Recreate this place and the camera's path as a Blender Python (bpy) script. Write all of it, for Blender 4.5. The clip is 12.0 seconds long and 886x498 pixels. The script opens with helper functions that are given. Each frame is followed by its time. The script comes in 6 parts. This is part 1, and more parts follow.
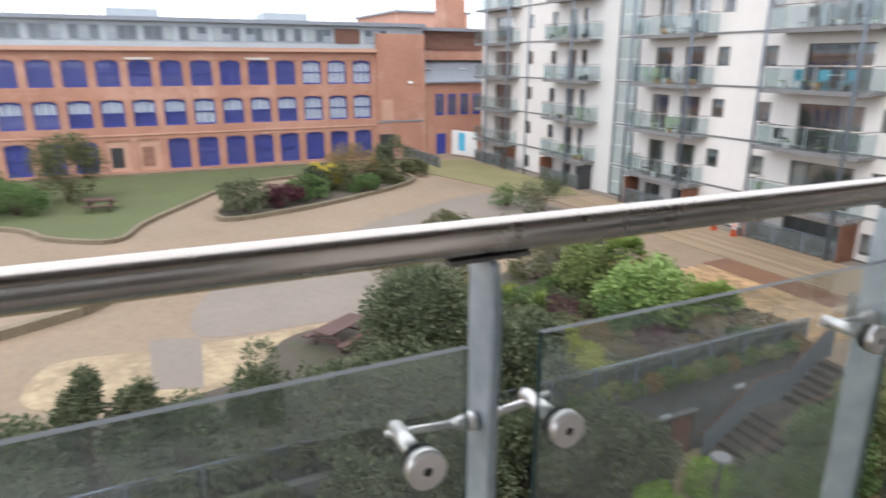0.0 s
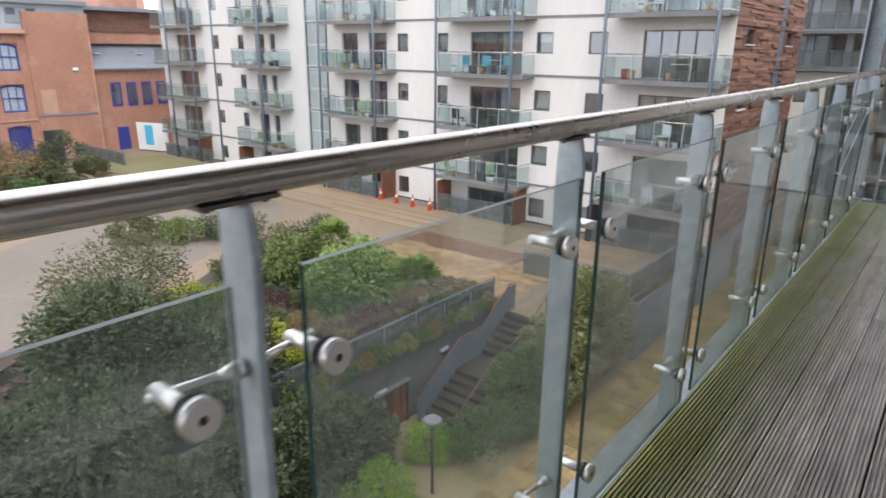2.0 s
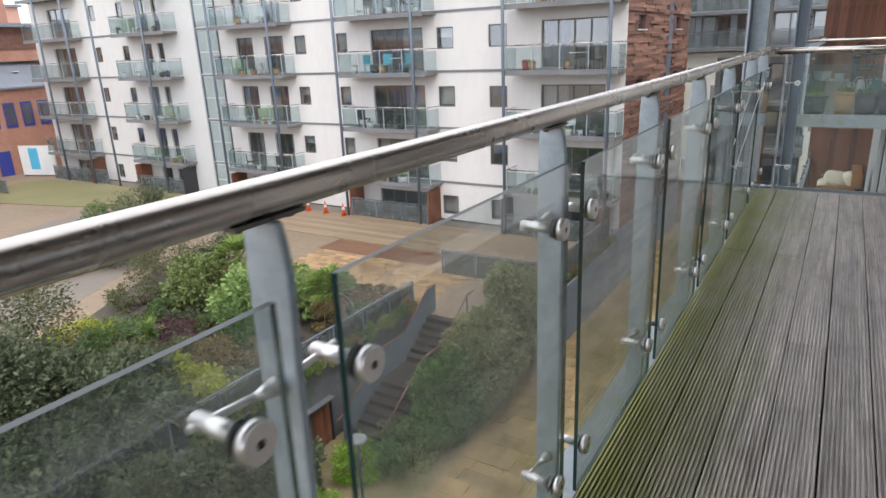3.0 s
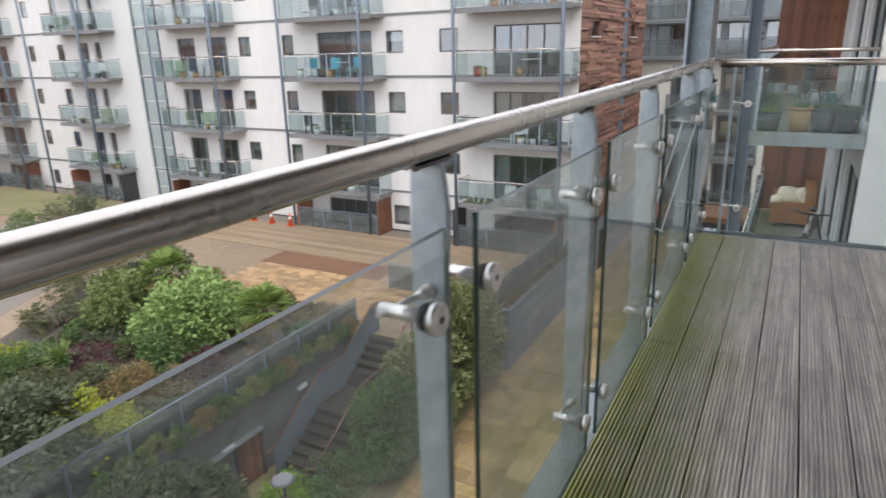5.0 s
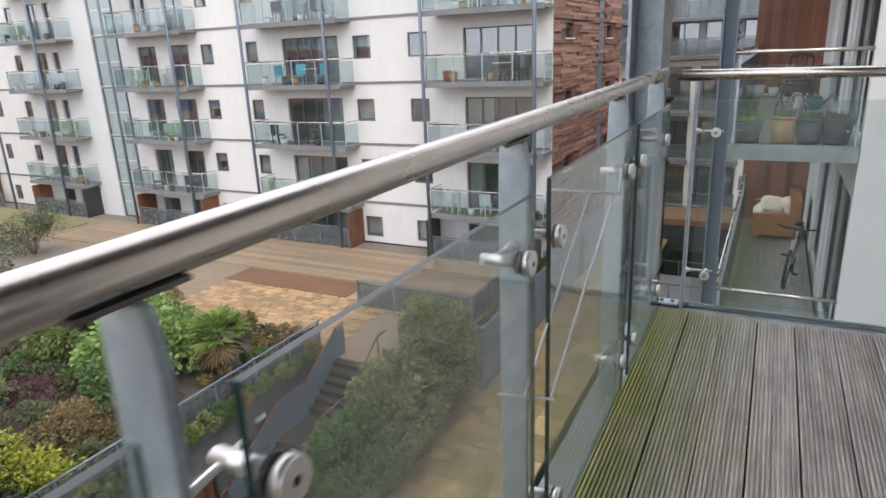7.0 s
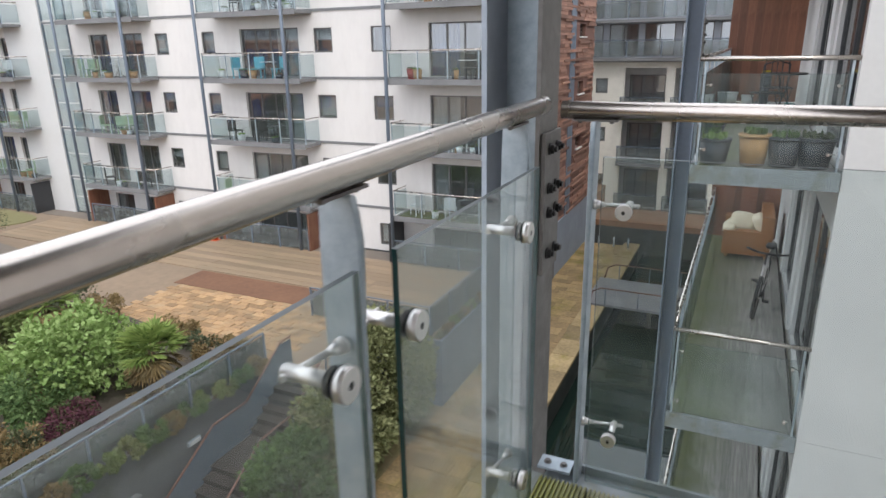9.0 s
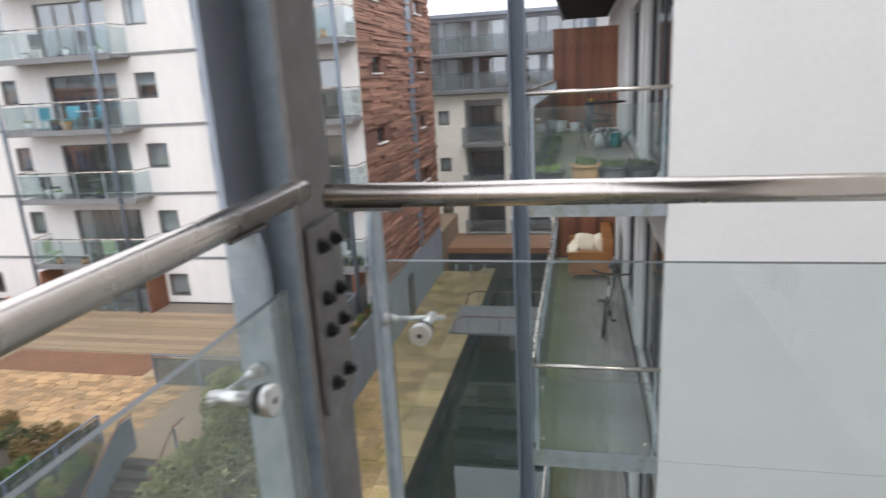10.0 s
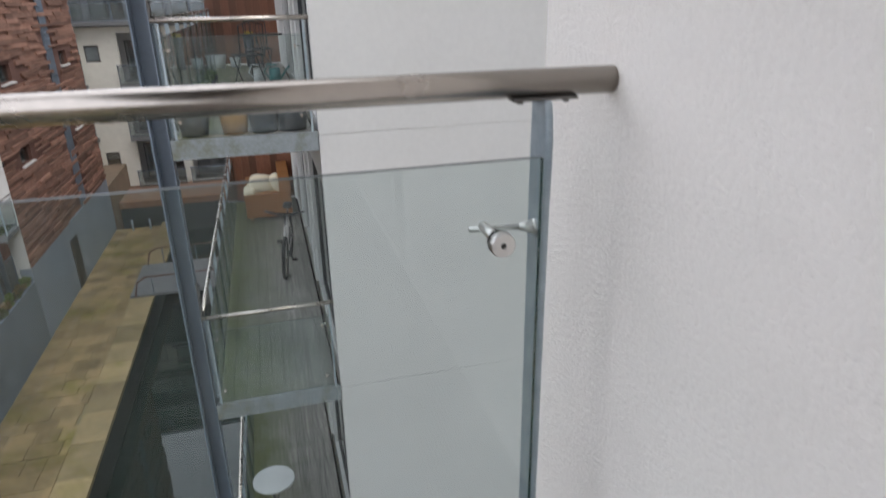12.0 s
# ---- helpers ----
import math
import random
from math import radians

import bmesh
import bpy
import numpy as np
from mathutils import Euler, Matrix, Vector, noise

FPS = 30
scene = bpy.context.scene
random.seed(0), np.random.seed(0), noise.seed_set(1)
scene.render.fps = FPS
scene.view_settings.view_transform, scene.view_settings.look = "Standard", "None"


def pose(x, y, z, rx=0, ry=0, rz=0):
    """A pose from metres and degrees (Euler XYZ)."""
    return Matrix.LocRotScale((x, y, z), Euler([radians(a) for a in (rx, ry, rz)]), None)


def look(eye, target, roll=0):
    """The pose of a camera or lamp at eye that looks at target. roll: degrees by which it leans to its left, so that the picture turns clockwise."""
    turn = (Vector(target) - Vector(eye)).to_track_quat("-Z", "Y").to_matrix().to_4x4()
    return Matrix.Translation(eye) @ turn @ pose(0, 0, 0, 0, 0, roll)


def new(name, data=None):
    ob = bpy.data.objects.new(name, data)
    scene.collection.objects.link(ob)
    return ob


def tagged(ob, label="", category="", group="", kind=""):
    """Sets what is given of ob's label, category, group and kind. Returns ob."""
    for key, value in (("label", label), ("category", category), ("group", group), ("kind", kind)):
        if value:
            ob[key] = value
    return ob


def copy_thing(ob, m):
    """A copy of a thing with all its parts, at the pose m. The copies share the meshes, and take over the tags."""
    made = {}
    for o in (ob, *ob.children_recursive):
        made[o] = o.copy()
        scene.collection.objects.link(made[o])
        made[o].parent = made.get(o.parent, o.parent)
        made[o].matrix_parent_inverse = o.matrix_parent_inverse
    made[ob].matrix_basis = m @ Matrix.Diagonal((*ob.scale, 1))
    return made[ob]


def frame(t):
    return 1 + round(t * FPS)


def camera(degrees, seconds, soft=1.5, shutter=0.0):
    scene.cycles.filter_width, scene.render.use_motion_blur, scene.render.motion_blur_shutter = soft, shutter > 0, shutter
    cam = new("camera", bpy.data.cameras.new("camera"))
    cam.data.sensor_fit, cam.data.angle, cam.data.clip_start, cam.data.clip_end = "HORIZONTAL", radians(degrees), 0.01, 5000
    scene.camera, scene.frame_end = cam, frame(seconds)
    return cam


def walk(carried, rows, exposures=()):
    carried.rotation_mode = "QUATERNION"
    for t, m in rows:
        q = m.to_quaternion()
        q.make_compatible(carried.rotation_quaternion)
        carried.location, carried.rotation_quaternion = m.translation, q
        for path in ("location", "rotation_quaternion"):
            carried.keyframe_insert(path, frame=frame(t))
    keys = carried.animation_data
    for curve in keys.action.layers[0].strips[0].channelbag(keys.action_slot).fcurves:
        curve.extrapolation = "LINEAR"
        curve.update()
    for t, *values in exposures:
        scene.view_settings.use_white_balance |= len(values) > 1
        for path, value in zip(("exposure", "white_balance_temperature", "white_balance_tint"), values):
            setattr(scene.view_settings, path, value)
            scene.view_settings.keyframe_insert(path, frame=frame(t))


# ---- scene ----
cam = camera(69.4, 12.0, 1.5, 0.35)
PATH = [
    (0, (0.657, -7.364, 1.284), (-1.076, -6.541, 0.721), 0.1),
    (0.5, (0.714, -7.287, 1.272), (-0.763, -6.086, 0.66), 1.8),
    (1, (0.725, -7.163, 1.254), (-0.623, -5.818, 0.644), 1.1),
    (1.5, (0.732, -6.876, 1.254), (-0.534, -5.425, 0.713), 0.2),
    (2, (0.666, -6.594, 1.224), (-0.535, -5.11, 0.628), 0.6),
    (2.5, (0.605, -6.212, 1.224), (-0.399, -4.592, 0.619), -2.4),
    (4.5, (0.479, -4.816, 1.227), (-0.557, -3.217, 0.617), -2.5),
    (5, (0.49, -4.456, 1.205), (-0.423, -2.78, 0.608), -1.5),
    (5.5, (0.479, -4.113, 1.213), (-0.331, -2.389, 0.604), -3.1),
    (6, (0.47, -3.735, 1.205), (-0.433, -2.062, 0.582), -2.2),
    (6.5, (0.447, -3.407, 1.209), (-0.46, -1.726, 0.616), -2.3),
    (8.5, (0.495, -2.013, 1.241), (-0.268, -0.266, 0.637), -2.2),
    (9, (0.497, -1.654, 1.239), (-0.322, 0.068, 0.634), -1.1),
    (9.5, (0.494, -1.353, 1.263), (-0.244, 0.423, 0.716), -2.0),
    (10, (0.521, -1.106, 1.28), (0.103, 0.779, 0.76), -3.2),
    (10.5, (0.649, -0.995, 1.264), (0.652, 0.933, 0.73), -0.7),
    (11, (0.762, -0.965, 1.254), (1.08, 0.929, 0.698), -0.4),
    (11.5, (0.808, -0.967, 1.255), (1.266, 0.899, 0.701), -0.6),
    (12, (0.892, -0.973, 1.205), (1.377, 0.826, 0.476), -1.1),
]
walk(cam, [(t, look(*r)) for t, *r in PATH],
     [(0.0, 1.06), (1.0, 1.08), (9.0, 1.08), (10.0, 1.15), (10.6, 1.11), (11.3, 0.92), (12.0, 0.74)])

# ---- light: overcast afternoon ----
world = bpy.data.worlds.new("overcast")
scene.world = world
world.use_nodes = True
wn = world.node_tree
sky = wn.nodes.new("ShaderNodeTexSky")
sky.sky_type, sky.sun_disc = "NISHITA", False
sky.sun_elevation, sky.sun_rotation = radians(53), radians(132)
sky.air_density, sky.dust_density, sky.ozone_density = 1.0, 4.0, 1.0
cloud = wn.nodes.new("ShaderNodeMix")
cloud.data_type = "RGBA"
cloud.inputs[0].default_value = 0.86
cloud.inputs[7].default_value = (11.5, 11.9, 13.1, 1)
wn.links.new(sky.outputs[0], cloud.inputs[6])
wn.links.new(cloud.outputs[2], wn.nodes["Background"].inputs[0])
wn.nodes["Background"].inputs[1].default_value = 0.1
sun = new("sun", bpy.data.lights.new("sun", "SUN"))
sun.data.energy, sun.data.angle, sun.data.color = 0.7, radians(35), (1.0, 0.98, 0.96)
sun.matrix_world = look((0, 0, 0), (-0.45, 0.4, -0.8))


# ---- materials ----
def nd(nt, kind, **inputs):
    n = nt.nodes.new(kind)
    for k, v in inputs.items():
        n.inputs[k.replace("_", " ")].default_value = v
    return n


def surface(name, base, other=None, rough=0.6, metal=0.0, grain=8.0, patch=0.7, bump=0.2, stretch=(1, 1, 1),
            stain=None, stain_amount=0.0, stain_scale=1.5, vary=0.0, spec=0.5, use_random=True):
    """Painted, mineral or metal surface: base to other by coarse patches, fine grain, optional stains, bump."""
    m = bpy.data.materials.new(name)
    m.use_nodes = True
    nt = m.node_tree
    bsdf = nt.nodes["Principled BSDF"]
    bsdf.inputs["Roughness"].default_value = rough
    bsdf.inputs["Metallic"].default_value = metal
    bsdf.inputs["Specular IOR Level"].default_value = spec
    tc = nd(nt, "ShaderNodeTexCoord")
    mp = nd(nt, "ShaderNodeMapping")
    mp.inputs["Scale"].default_value = stretch
    nt.links.new(tc.outputs["Object"], mp.inputs["Vector"])
    n1 = nd(nt, "ShaderNodeTexNoise", Scale=patch, Detail=5.0, Roughness=0.6)
    n2 = nd(nt, "ShaderNodeTexNoise", Scale=grain, Detail=6.0, Roughness=0.65)
    for n in (n1, n2):
        nt.links.new(mp.outputs[0], n.inputs["Vector"])
    mixed = nd(nt, "ShaderNodeMix")
    mixed.data_type = "RGBA"
    other = other or tuple(c * 0.8 for c in base)
    mixed.inputs[6].default_value, mixed.inputs[7].default_value = (*base, 1), (*other, 1)
    add = nd(nt, "ShaderNodeMath")
    add.operation = "ADD"
    nt.links.new(n1.outputs[0], add.inputs[0])
    nt.links.new(n2.outputs[0], add.inputs[1])
    ramp = nd(nt, "ShaderNodeMapRange")
    ramp.inputs[1].default_value, ramp.inputs[2].default_value = 0.75, 1.3
    nt.links.new(add.outputs[0], ramp.inputs[0])
    nt.links.new(ramp.outputs[0], mixed.inputs[0])
    col = mixed.outputs[2]
    if stain:
        n3 = nd(nt, "ShaderNodeTexNoise", Scale=stain_scale, Detail=8.0, Roughness=0.7)
        nt.links.new(tc.outputs["Object"], n3.inputs["Vector"])
        r3 = nd(nt, "ShaderNodeMapRange")
        r3.inputs[1].default_value, r3.inputs[2].default_value, r3.inputs[4].default_value = 0.5, 0.72, stain_amount
        nt.links.new(n3.outputs[0], r3.inputs[0])
        mx = nd(nt, "ShaderNodeMix")
        mx.data_type = "RGBA"
        mx.inputs[7].default_value = (*stain, 1)
        nt.links.new(r3.outputs[0], mx.inputs[0])
        nt.links.new(col, mx.inputs[6])
        col = mx.outputs[2]
    if vary:
        info = nd(nt, "ShaderNodeObjectInfo") if use_random else nd(nt, "ShaderNodeNewGeometry")
        out = info.outputs["Random"] if use_random else info.outputs["Random Per Island"]
        mr = nd(nt, "ShaderNodeMapRange")
        mr.inputs[3].default_value, mr.inputs[4].default_value = 1 - vary, 1 + vary
        nt.links.new(out, mr.inputs[0])
        hs = nd(nt, "ShaderNodeHueSaturation")
        nt.links.new(mr.outputs[0], hs.inputs["Value"])
        nt.links.new(col, hs.inputs["Color"])
        col = hs.outputs[0]
    nt.links.new(col, bsdf.inputs["Base Color"])
    if bump:
        b = nd(nt, "ShaderNodeBump", Strength=bump, Distance=0.02)
        nt.links.new(n2.outputs[0], b.inputs["Height"])
        nt.links.new(b.outputs[0], bsdf.inputs["Normal"])
    rr = nd(nt, "ShaderNodeMapRange")
    rr.inputs[3].default_value, rr.inputs[4].default_value = max(rough - 0.1 * (1 - 0.8 * metal), 0.02), min(rough + 0.12 * (1 - 0.8 * metal), 1)
    nt.links.new(n1.outputs[0], rr.inputs[0])
    nt.links.new(rr.outputs[0], bsdf.inputs["Roughness"])
    return m


def glass(name, tint, rough=0.02, dirt_haze=0.06, mirror=0.035):
    """A clear pane: tinted see-through, sharp reflections by Fresnel, a thin film of dirt and painted reflection haze.
    """
    m = bpy.data.materials.new(name)
    m.use_nodes = True
    nt = m.node_tree
    nt.nodes.remove(nt.nodes["Principled BSDF"])
    tr = nd(nt, "ShaderNodeBsdfTransparent", Color=(*tint, 1))
    gl = nd(nt, "ShaderNodeBsdfGlossy", Roughness=rough)
    df = nd(nt, "ShaderNodeBsdfDiffuse", Color=(0.45, 0.5, 0.48, 1))
    lw = nd(nt, "ShaderNodeLayerWeight", Blend=0.5)
    pw = nd(nt, "ShaderNodeMath")
    pw.operation = "POWER"
    pw.inputs[1].default_value = 4.0
    nt.links.new(lw.outputs["Facing"], pw.inputs[0])
    fr = nd(nt, "ShaderNodeMath")
    fr.operation = "MULTIPLY_ADD"
    fr.inputs[1].default_value, fr.inputs[2].default_value = 0.75, mirror
    nt.links.new(pw.outputs[0], fr.inputs[0])
    tc = nd(nt, "ShaderNodeTexCoord")
    nz = nd(nt, "ShaderNodeTexNoise", Scale=3.0, Detail=8.0, Roughness=0.7)
    nt.links.new(tc.outputs["Object"], nz.inputs["Vector"])
    mr = nd(nt, "ShaderNodeMapRange")
    # pale diffuse film: some dirt, the rest painted haze for milky reflections
    mr.inputs[1].default_value, mr.inputs[2].default_value, mr.inputs[4].default_value = 0.3, 0.8, dirt_haze * 2
    nt.links.new(nz.outputs[0], mr.inputs[0])
    a, b = nd(nt, "ShaderNodeMixShader"), nd(nt, "ShaderNodeMixShader")
    nt.links.new(mr.outputs[0], a.inputs[0])
    nt.links.new(tr.outputs[0], a.inputs[1])
    nt.links.new(df.outputs[0], a.inputs[2])
    nt.links.new(fr.outputs[0], b.inputs[0])
    nt.links.new(a.outputs[0], b.inputs[1])
    nt.links.new(gl.outputs[0], b.inputs[2])
    nt.links.new(b.outputs[0], nt.nodes["Material Output"].inputs[0])
    return m


def leaf_material(name, a, b):
    m = bpy.data.materials.new(name)
    m.use_nodes = True
    nt = m.node_tree
    bsdf = nt.nodes["Principled BSDF"]
    bsdf.inputs["Roughness"].default_value = 0.7
    bsdf.inputs["Specular IOR Level"].default_value = 0.25
    g = nd(nt, "ShaderNodeNewGeometry")
    mx = nd(nt, "ShaderNodeMix")
    mx.data_type = "RGBA"
    mx.inputs[6].default_value, mx.inputs[7].default_value = (*a, 1), (*b, 1)
    nt.links.new(g.outputs["Random Per Island"], mx.inputs[0])
    nt.links.new(mx.outputs[2], bsdf.inputs["Base Color"])
    tl = nd(nt, "ShaderNodeBsdfTranslucent")
    nt.links.new(mx.outputs[2], tl.inputs[0])
    ms = nd(nt, "ShaderNodeMixShader", Fac=0.22)
    nt.links.new(bsdf.outputs[0], ms.inputs[1])
    nt.links.new(tl.outputs[0], ms.inputs[2])
    nt.links.new(ms.outputs[0], nt.nodes["Material Output"].inputs[0])
    return m


STEEL = surface("brushed_stainless", (0.54, 0.485, 0.435), (0.46, 0.415, 0.37), 0.27, 1.0, grain=60, patch=4, bump=0.0)
SATIN = surface("satin_stainless", (0.78, 0.75, 0.72), (0.7, 0.67, 0.64), 0.36, 1.0, grain=60, patch=8, bump=0.0)
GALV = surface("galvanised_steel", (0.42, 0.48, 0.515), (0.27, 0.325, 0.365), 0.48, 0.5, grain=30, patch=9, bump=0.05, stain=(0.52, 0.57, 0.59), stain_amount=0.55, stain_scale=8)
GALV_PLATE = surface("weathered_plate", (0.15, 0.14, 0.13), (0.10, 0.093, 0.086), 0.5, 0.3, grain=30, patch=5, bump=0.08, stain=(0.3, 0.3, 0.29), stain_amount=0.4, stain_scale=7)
EDGE_STEEL = surface("stained_edge_steel", (0.27, 0.30, 0.315), (0.19, 0.21, 0.21), 0.6, 0.25, grain=30, patch=4, bump=0.1, stain=(0.13, 0.125, 0.05), stain_amount=0.8, stain_scale=4)
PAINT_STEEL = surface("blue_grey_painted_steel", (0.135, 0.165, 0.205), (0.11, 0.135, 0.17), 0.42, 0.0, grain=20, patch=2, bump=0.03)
# slate blue painted paler to lift the flange out of the channel's shade
COLUMN_LIFTED = surface("slate_blue_column_lightened", (0.42, 0.47, 0.53), (0.36, 0.4, 0.46), 0.6, 0, grain=20, patch=2, bump=0.03)
DARK_RUBBER = surface("black_rubber", (0.012, 0.012, 0.012), None, 0.6, 0, bump=0.05)
BOLT_DARK = surface("dark_bolt", (0.05, 0.048, 0.046), None, 0.5, 0.6, bump=0.1)
PANE = glass("balustrade_glass", (0.925, 0.95, 0.945), 0.01, 0.09, 0.06)
PANE_EDGE = surface("glass_edge", (0.012, 0.05, 0.045), (0.006, 0.025, 0.024), 0.15, 0, bump=0)
PANE_TOP = surface("glass_top_edge", (0.075, 0.09, 0.088), (0.04, 0.055, 0.052), 0.4, 0, bump=0)
FENCE_GREY = glass("grey_balcony_screen", (0.7, 0.73, 0.75), 0.05, 0.15)
NEAR_CLEAR = glass("neighbour_balustrade_glass", (0.89, 0.925, 0.92), 0.01, 0.04)
FAR_PANE = glass("far_balustrade_glass", (0.85, 0.895, 0.9), 0.02, 0.04)
WINDOW_PANE = glass("window_glass", (0.74, 0.78, 0.8), 0.01, 0.05, 0.17)
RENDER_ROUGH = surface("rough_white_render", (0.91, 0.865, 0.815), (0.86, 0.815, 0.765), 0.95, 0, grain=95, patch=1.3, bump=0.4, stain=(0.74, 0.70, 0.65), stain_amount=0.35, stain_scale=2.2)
# white render with the shade of the recessed gap greyed into its colour
RENDER_SMOOTH = surface("smooth_white_render_greyed", (0.575, 0.568, 0.547), (0.53, 0.523, 0.505), 0.85, 0, grain=14, patch=0.5, bump=0.08, stain=(0.52, 0.53, 0.53), stain_amount=0.3, stain_scale=0.8)
RENDER_FAR = surface("white_facade_render", (0.675, 0.648, 0.615), (0.605, 0.578, 0.55), 0.9, 0, grain=3, patch=0.25, bump=0.05, stain=(0.6, 0.58, 0.57), stain_amount=0.35, stain_scale=0.5, stretch=(1, 1, 0.35))
RENDER_CREAM = surface("cream_facade_render", (0.78, 0.75, 0.66), (0.68, 0.65, 0.57), 0.9, 0, grain=3, patch=0.3, bump=0.05)
MILL_PANE = glass("mill_window_glass", (0.86, 0.88, 0.92), 0.02, 0.03, 0.04)
WIN_FRAME = surface("mid_grey_window_frame", (0.13, 0.125, 0.12), (0.1, 0.097, 0.094), 0.45, 0.1, bump=0.02)
SOFFIT_BLACK = surface("matt_black_soffit", (0.03, 0.028, 0.027), (0.02, 0.019, 0.018), 0.95, 0, bump=0.05, spec=0.1)
FRAME_DARK = surface("dark_grey_frame", (0.045, 0.047, 0.05), None, 0.4, 0.2, bump=0.02)
SLAB_GREY = surface("slab_edge_grey", (0.2, 0.2, 0.2), (0.14, 0.14, 0.14), 0.7, 0, grain=10, patch=1, bump=0.1)
ROOM_DARK = surface("dim_room", (0.3, 0.285, 0.275), (0.22, 0.21, 0.205), 0.9, 0, bump=0)
SOFFIT = surface("grey_brown_soffit", (0.10, 0.085, 0.075), (0.07, 0.06, 0.055), 0.8, 0, bump=0.1)
CURTAIN = surface("pale_curtain", (0.74, 0.735, 0.7), (0.62, 0.615, 0.58), 0.9, 0, grain=12, stretch=(4, 4, 0.1), bump=0.3)
CURTAIN_BLUE = surface("blue_curtain", (0.08, 0.14, 0.3), None, 0.9, 0, grain=12, stretch=(4, 4, 0.1), bump=0.3)
CEDAR = surface("red_brown_cladding", (0.24, 0.12, 0.085), (0.145, 0.07, 0.053), 0.8, 0, grain=9, patch=1.5, bump=0.3, stretch=(1, 0.5, 3), stain=(0.32, 0.19, 0.145), stain_amount=0.6, stain_scale=3.0, vary=0.35)
PLINTH = surface("blue_grey_plinth", (0.27, 0.31, 0.36), (0.22, 0.25, 0.29), 0.7, 0, grain=10, patch=1, bump=0.1)
CONCRETE_DARK = surface("dark_damp_concrete", (0.15, 0.155, 0.16), (0.10, 0.105, 0.105), 0.85, 0, grain=10, patch=0.8, bump=0.2, stain=(0.06, 0.075, 0.04), stain_amount=0.7, stain_scale=1.2)
CONCRETE = surface("grey_concrete_wall", (0.195, 0.228, 0.265), (0.15, 0.176, 0.205), 0.85, 0, grain=10, patch=0.8, bump=0.2, stain=(0.17, 0.18, 0.17), stain_amount=0.5, stain_scale=1.0)
BRICK_WALL = surface("orange_red_brick", (0.41, 0.21, 0.145), (0.3, 0.15, 0.105), 0.9, 0, grain=5, patch=0.35, bump=0.2, stain=(0.52, 0.33, 0.26), stain_amount=0.7, stain_scale=0.3)
BRICK_BAND = surface("pale_stone_band", (0.5, 0.3, 0.22), None, 0.9, 0, bump=0.1)
BLUE_FRAME = surface("cobalt_window_frame", (0.035, 0.05, 0.27), (0.03, 0.04, 0.2), 0.5, 0, bump=0.02)
ATTIC = surface("grey_blue_attic_panel", (0.40, 0.45, 0.48), (0.33, 0.37, 0.40), 0.5, 0.1, grain=3, patch=0.4, bump=0.03)
ROOF_GREY = surface("grey_roof_metal", (0.25, 0.27, 0.31), (0.2, 0.22, 0.25), 0.5, 0.3, grain=2, patch=0.3, bump=0.05)
WOOD_BROWN = surface("brown_timber", (0.22, 0.09, 0.048), (0.11, 0.04, 0.023), 0.55, 0, grain=10, patch=1.5, bump=0.2, stretch=(6, 6, 0.5), stain=(0.3, 0.17, 0.1), stain_amount=0.5, stain_scale=1.2, vary=0.38)
PAVE_TAN = surface("tan_plaza_paving", (0.245, 0.178, 0.118), (0.175, 0.13, 0.088), 0.85, 0, grain=3, patch=0.15, bump=0.1, stain=(0.2, 0.165, 0.12), stain_amount=0.6, stain_scale=0.25)
PAVE_GREY = surface("grey_brown_paving", (0.195, 0.163, 0.132), (0.155, 0.13, 0.106), 0.85, 0, grain=3, patch=0.2, bump=0.1, stain=(0.16, 0.145, 0.125), stain_amount=0.5, stain_scale=0.3)
QUAY_GROUND = surface("mossy_tan_quay_ground", (0.26, 0.205, 0.11), (0.17, 0.14, 0.075), 0.85, 0, grain=7, patch=0.7, bump=0.35, stain=(0.12, 0.12, 0.035), stain_amount=0.9, stain_scale=0.8, vary=0.2)
RUBBLE = surface("warm_tan_rubble", (0.36, 0.225, 0.11), (0.22, 0.14, 0.075), 0.9, 0, grain=9, patch=1.4, bump=0.5, stain=(0.3, 0.23, 0.14), stain_amount=0.8, stain_scale=1.6, vary=0.3)
QUAY_STONE = surface("mossy_quay_stone", (0.36, 0.245, 0.115), (0.19, 0.14, 0.07), 0.85, 0, grain=10, patch=1.3, bump=0.4, stain=(0.155, 0.135, 0.018), stain_amount=1.0, stain_scale=0.45, vary=0.25)
COPING = surface("worn_tan_coping", (0.38, 0.28, 0.14), (0.21, 0.155, 0.08), 0.85, 0, grain=9, patch=0.9, bump=0.3, stain=(0.19, 0.155, 0.03), stain_amount=1.0, stain_scale=0.6, vary=0.32)
TERRACE = surface("wet_brown_terrace_boards", (0.27, 0.195, 0.125), (0.2, 0.145, 0.09), 0.6, 0, grain=5, patch=0.3, bump=0.15, stretch=(0.25, 2, 1), stain=(0.17, 0.14, 0.085), stain_amount=0.6, stain_scale=0.25, vary=0.18)
GRASS = surface("green_lawn", (0.085, 0.103, 0.036), (0.062, 0.074, 0.028), 0.95, 0, grain=30, patch=0.3, bump=0.6, stain=(0.13, 0.13, 0.05), stain_amount=0.4, stain_scale=0.3)
SOIL = surface("dark_garden_soil", (0.075, 0.062, 0.045), (0.05, 0.04, 0.03), 0.95, 0, grain=6, patch=0.8, bump=0.6, stain=(0.05, 0.07, 0.025), stain_amount=0.8, stain_scale=0.8)
RED_SOIL = surface("red_brown_bed", (0.17, 0.085, 0.045), (0.12, 0.06, 0.035), 0.95, 0, grain=5, patch=0.5, bump=0.4)
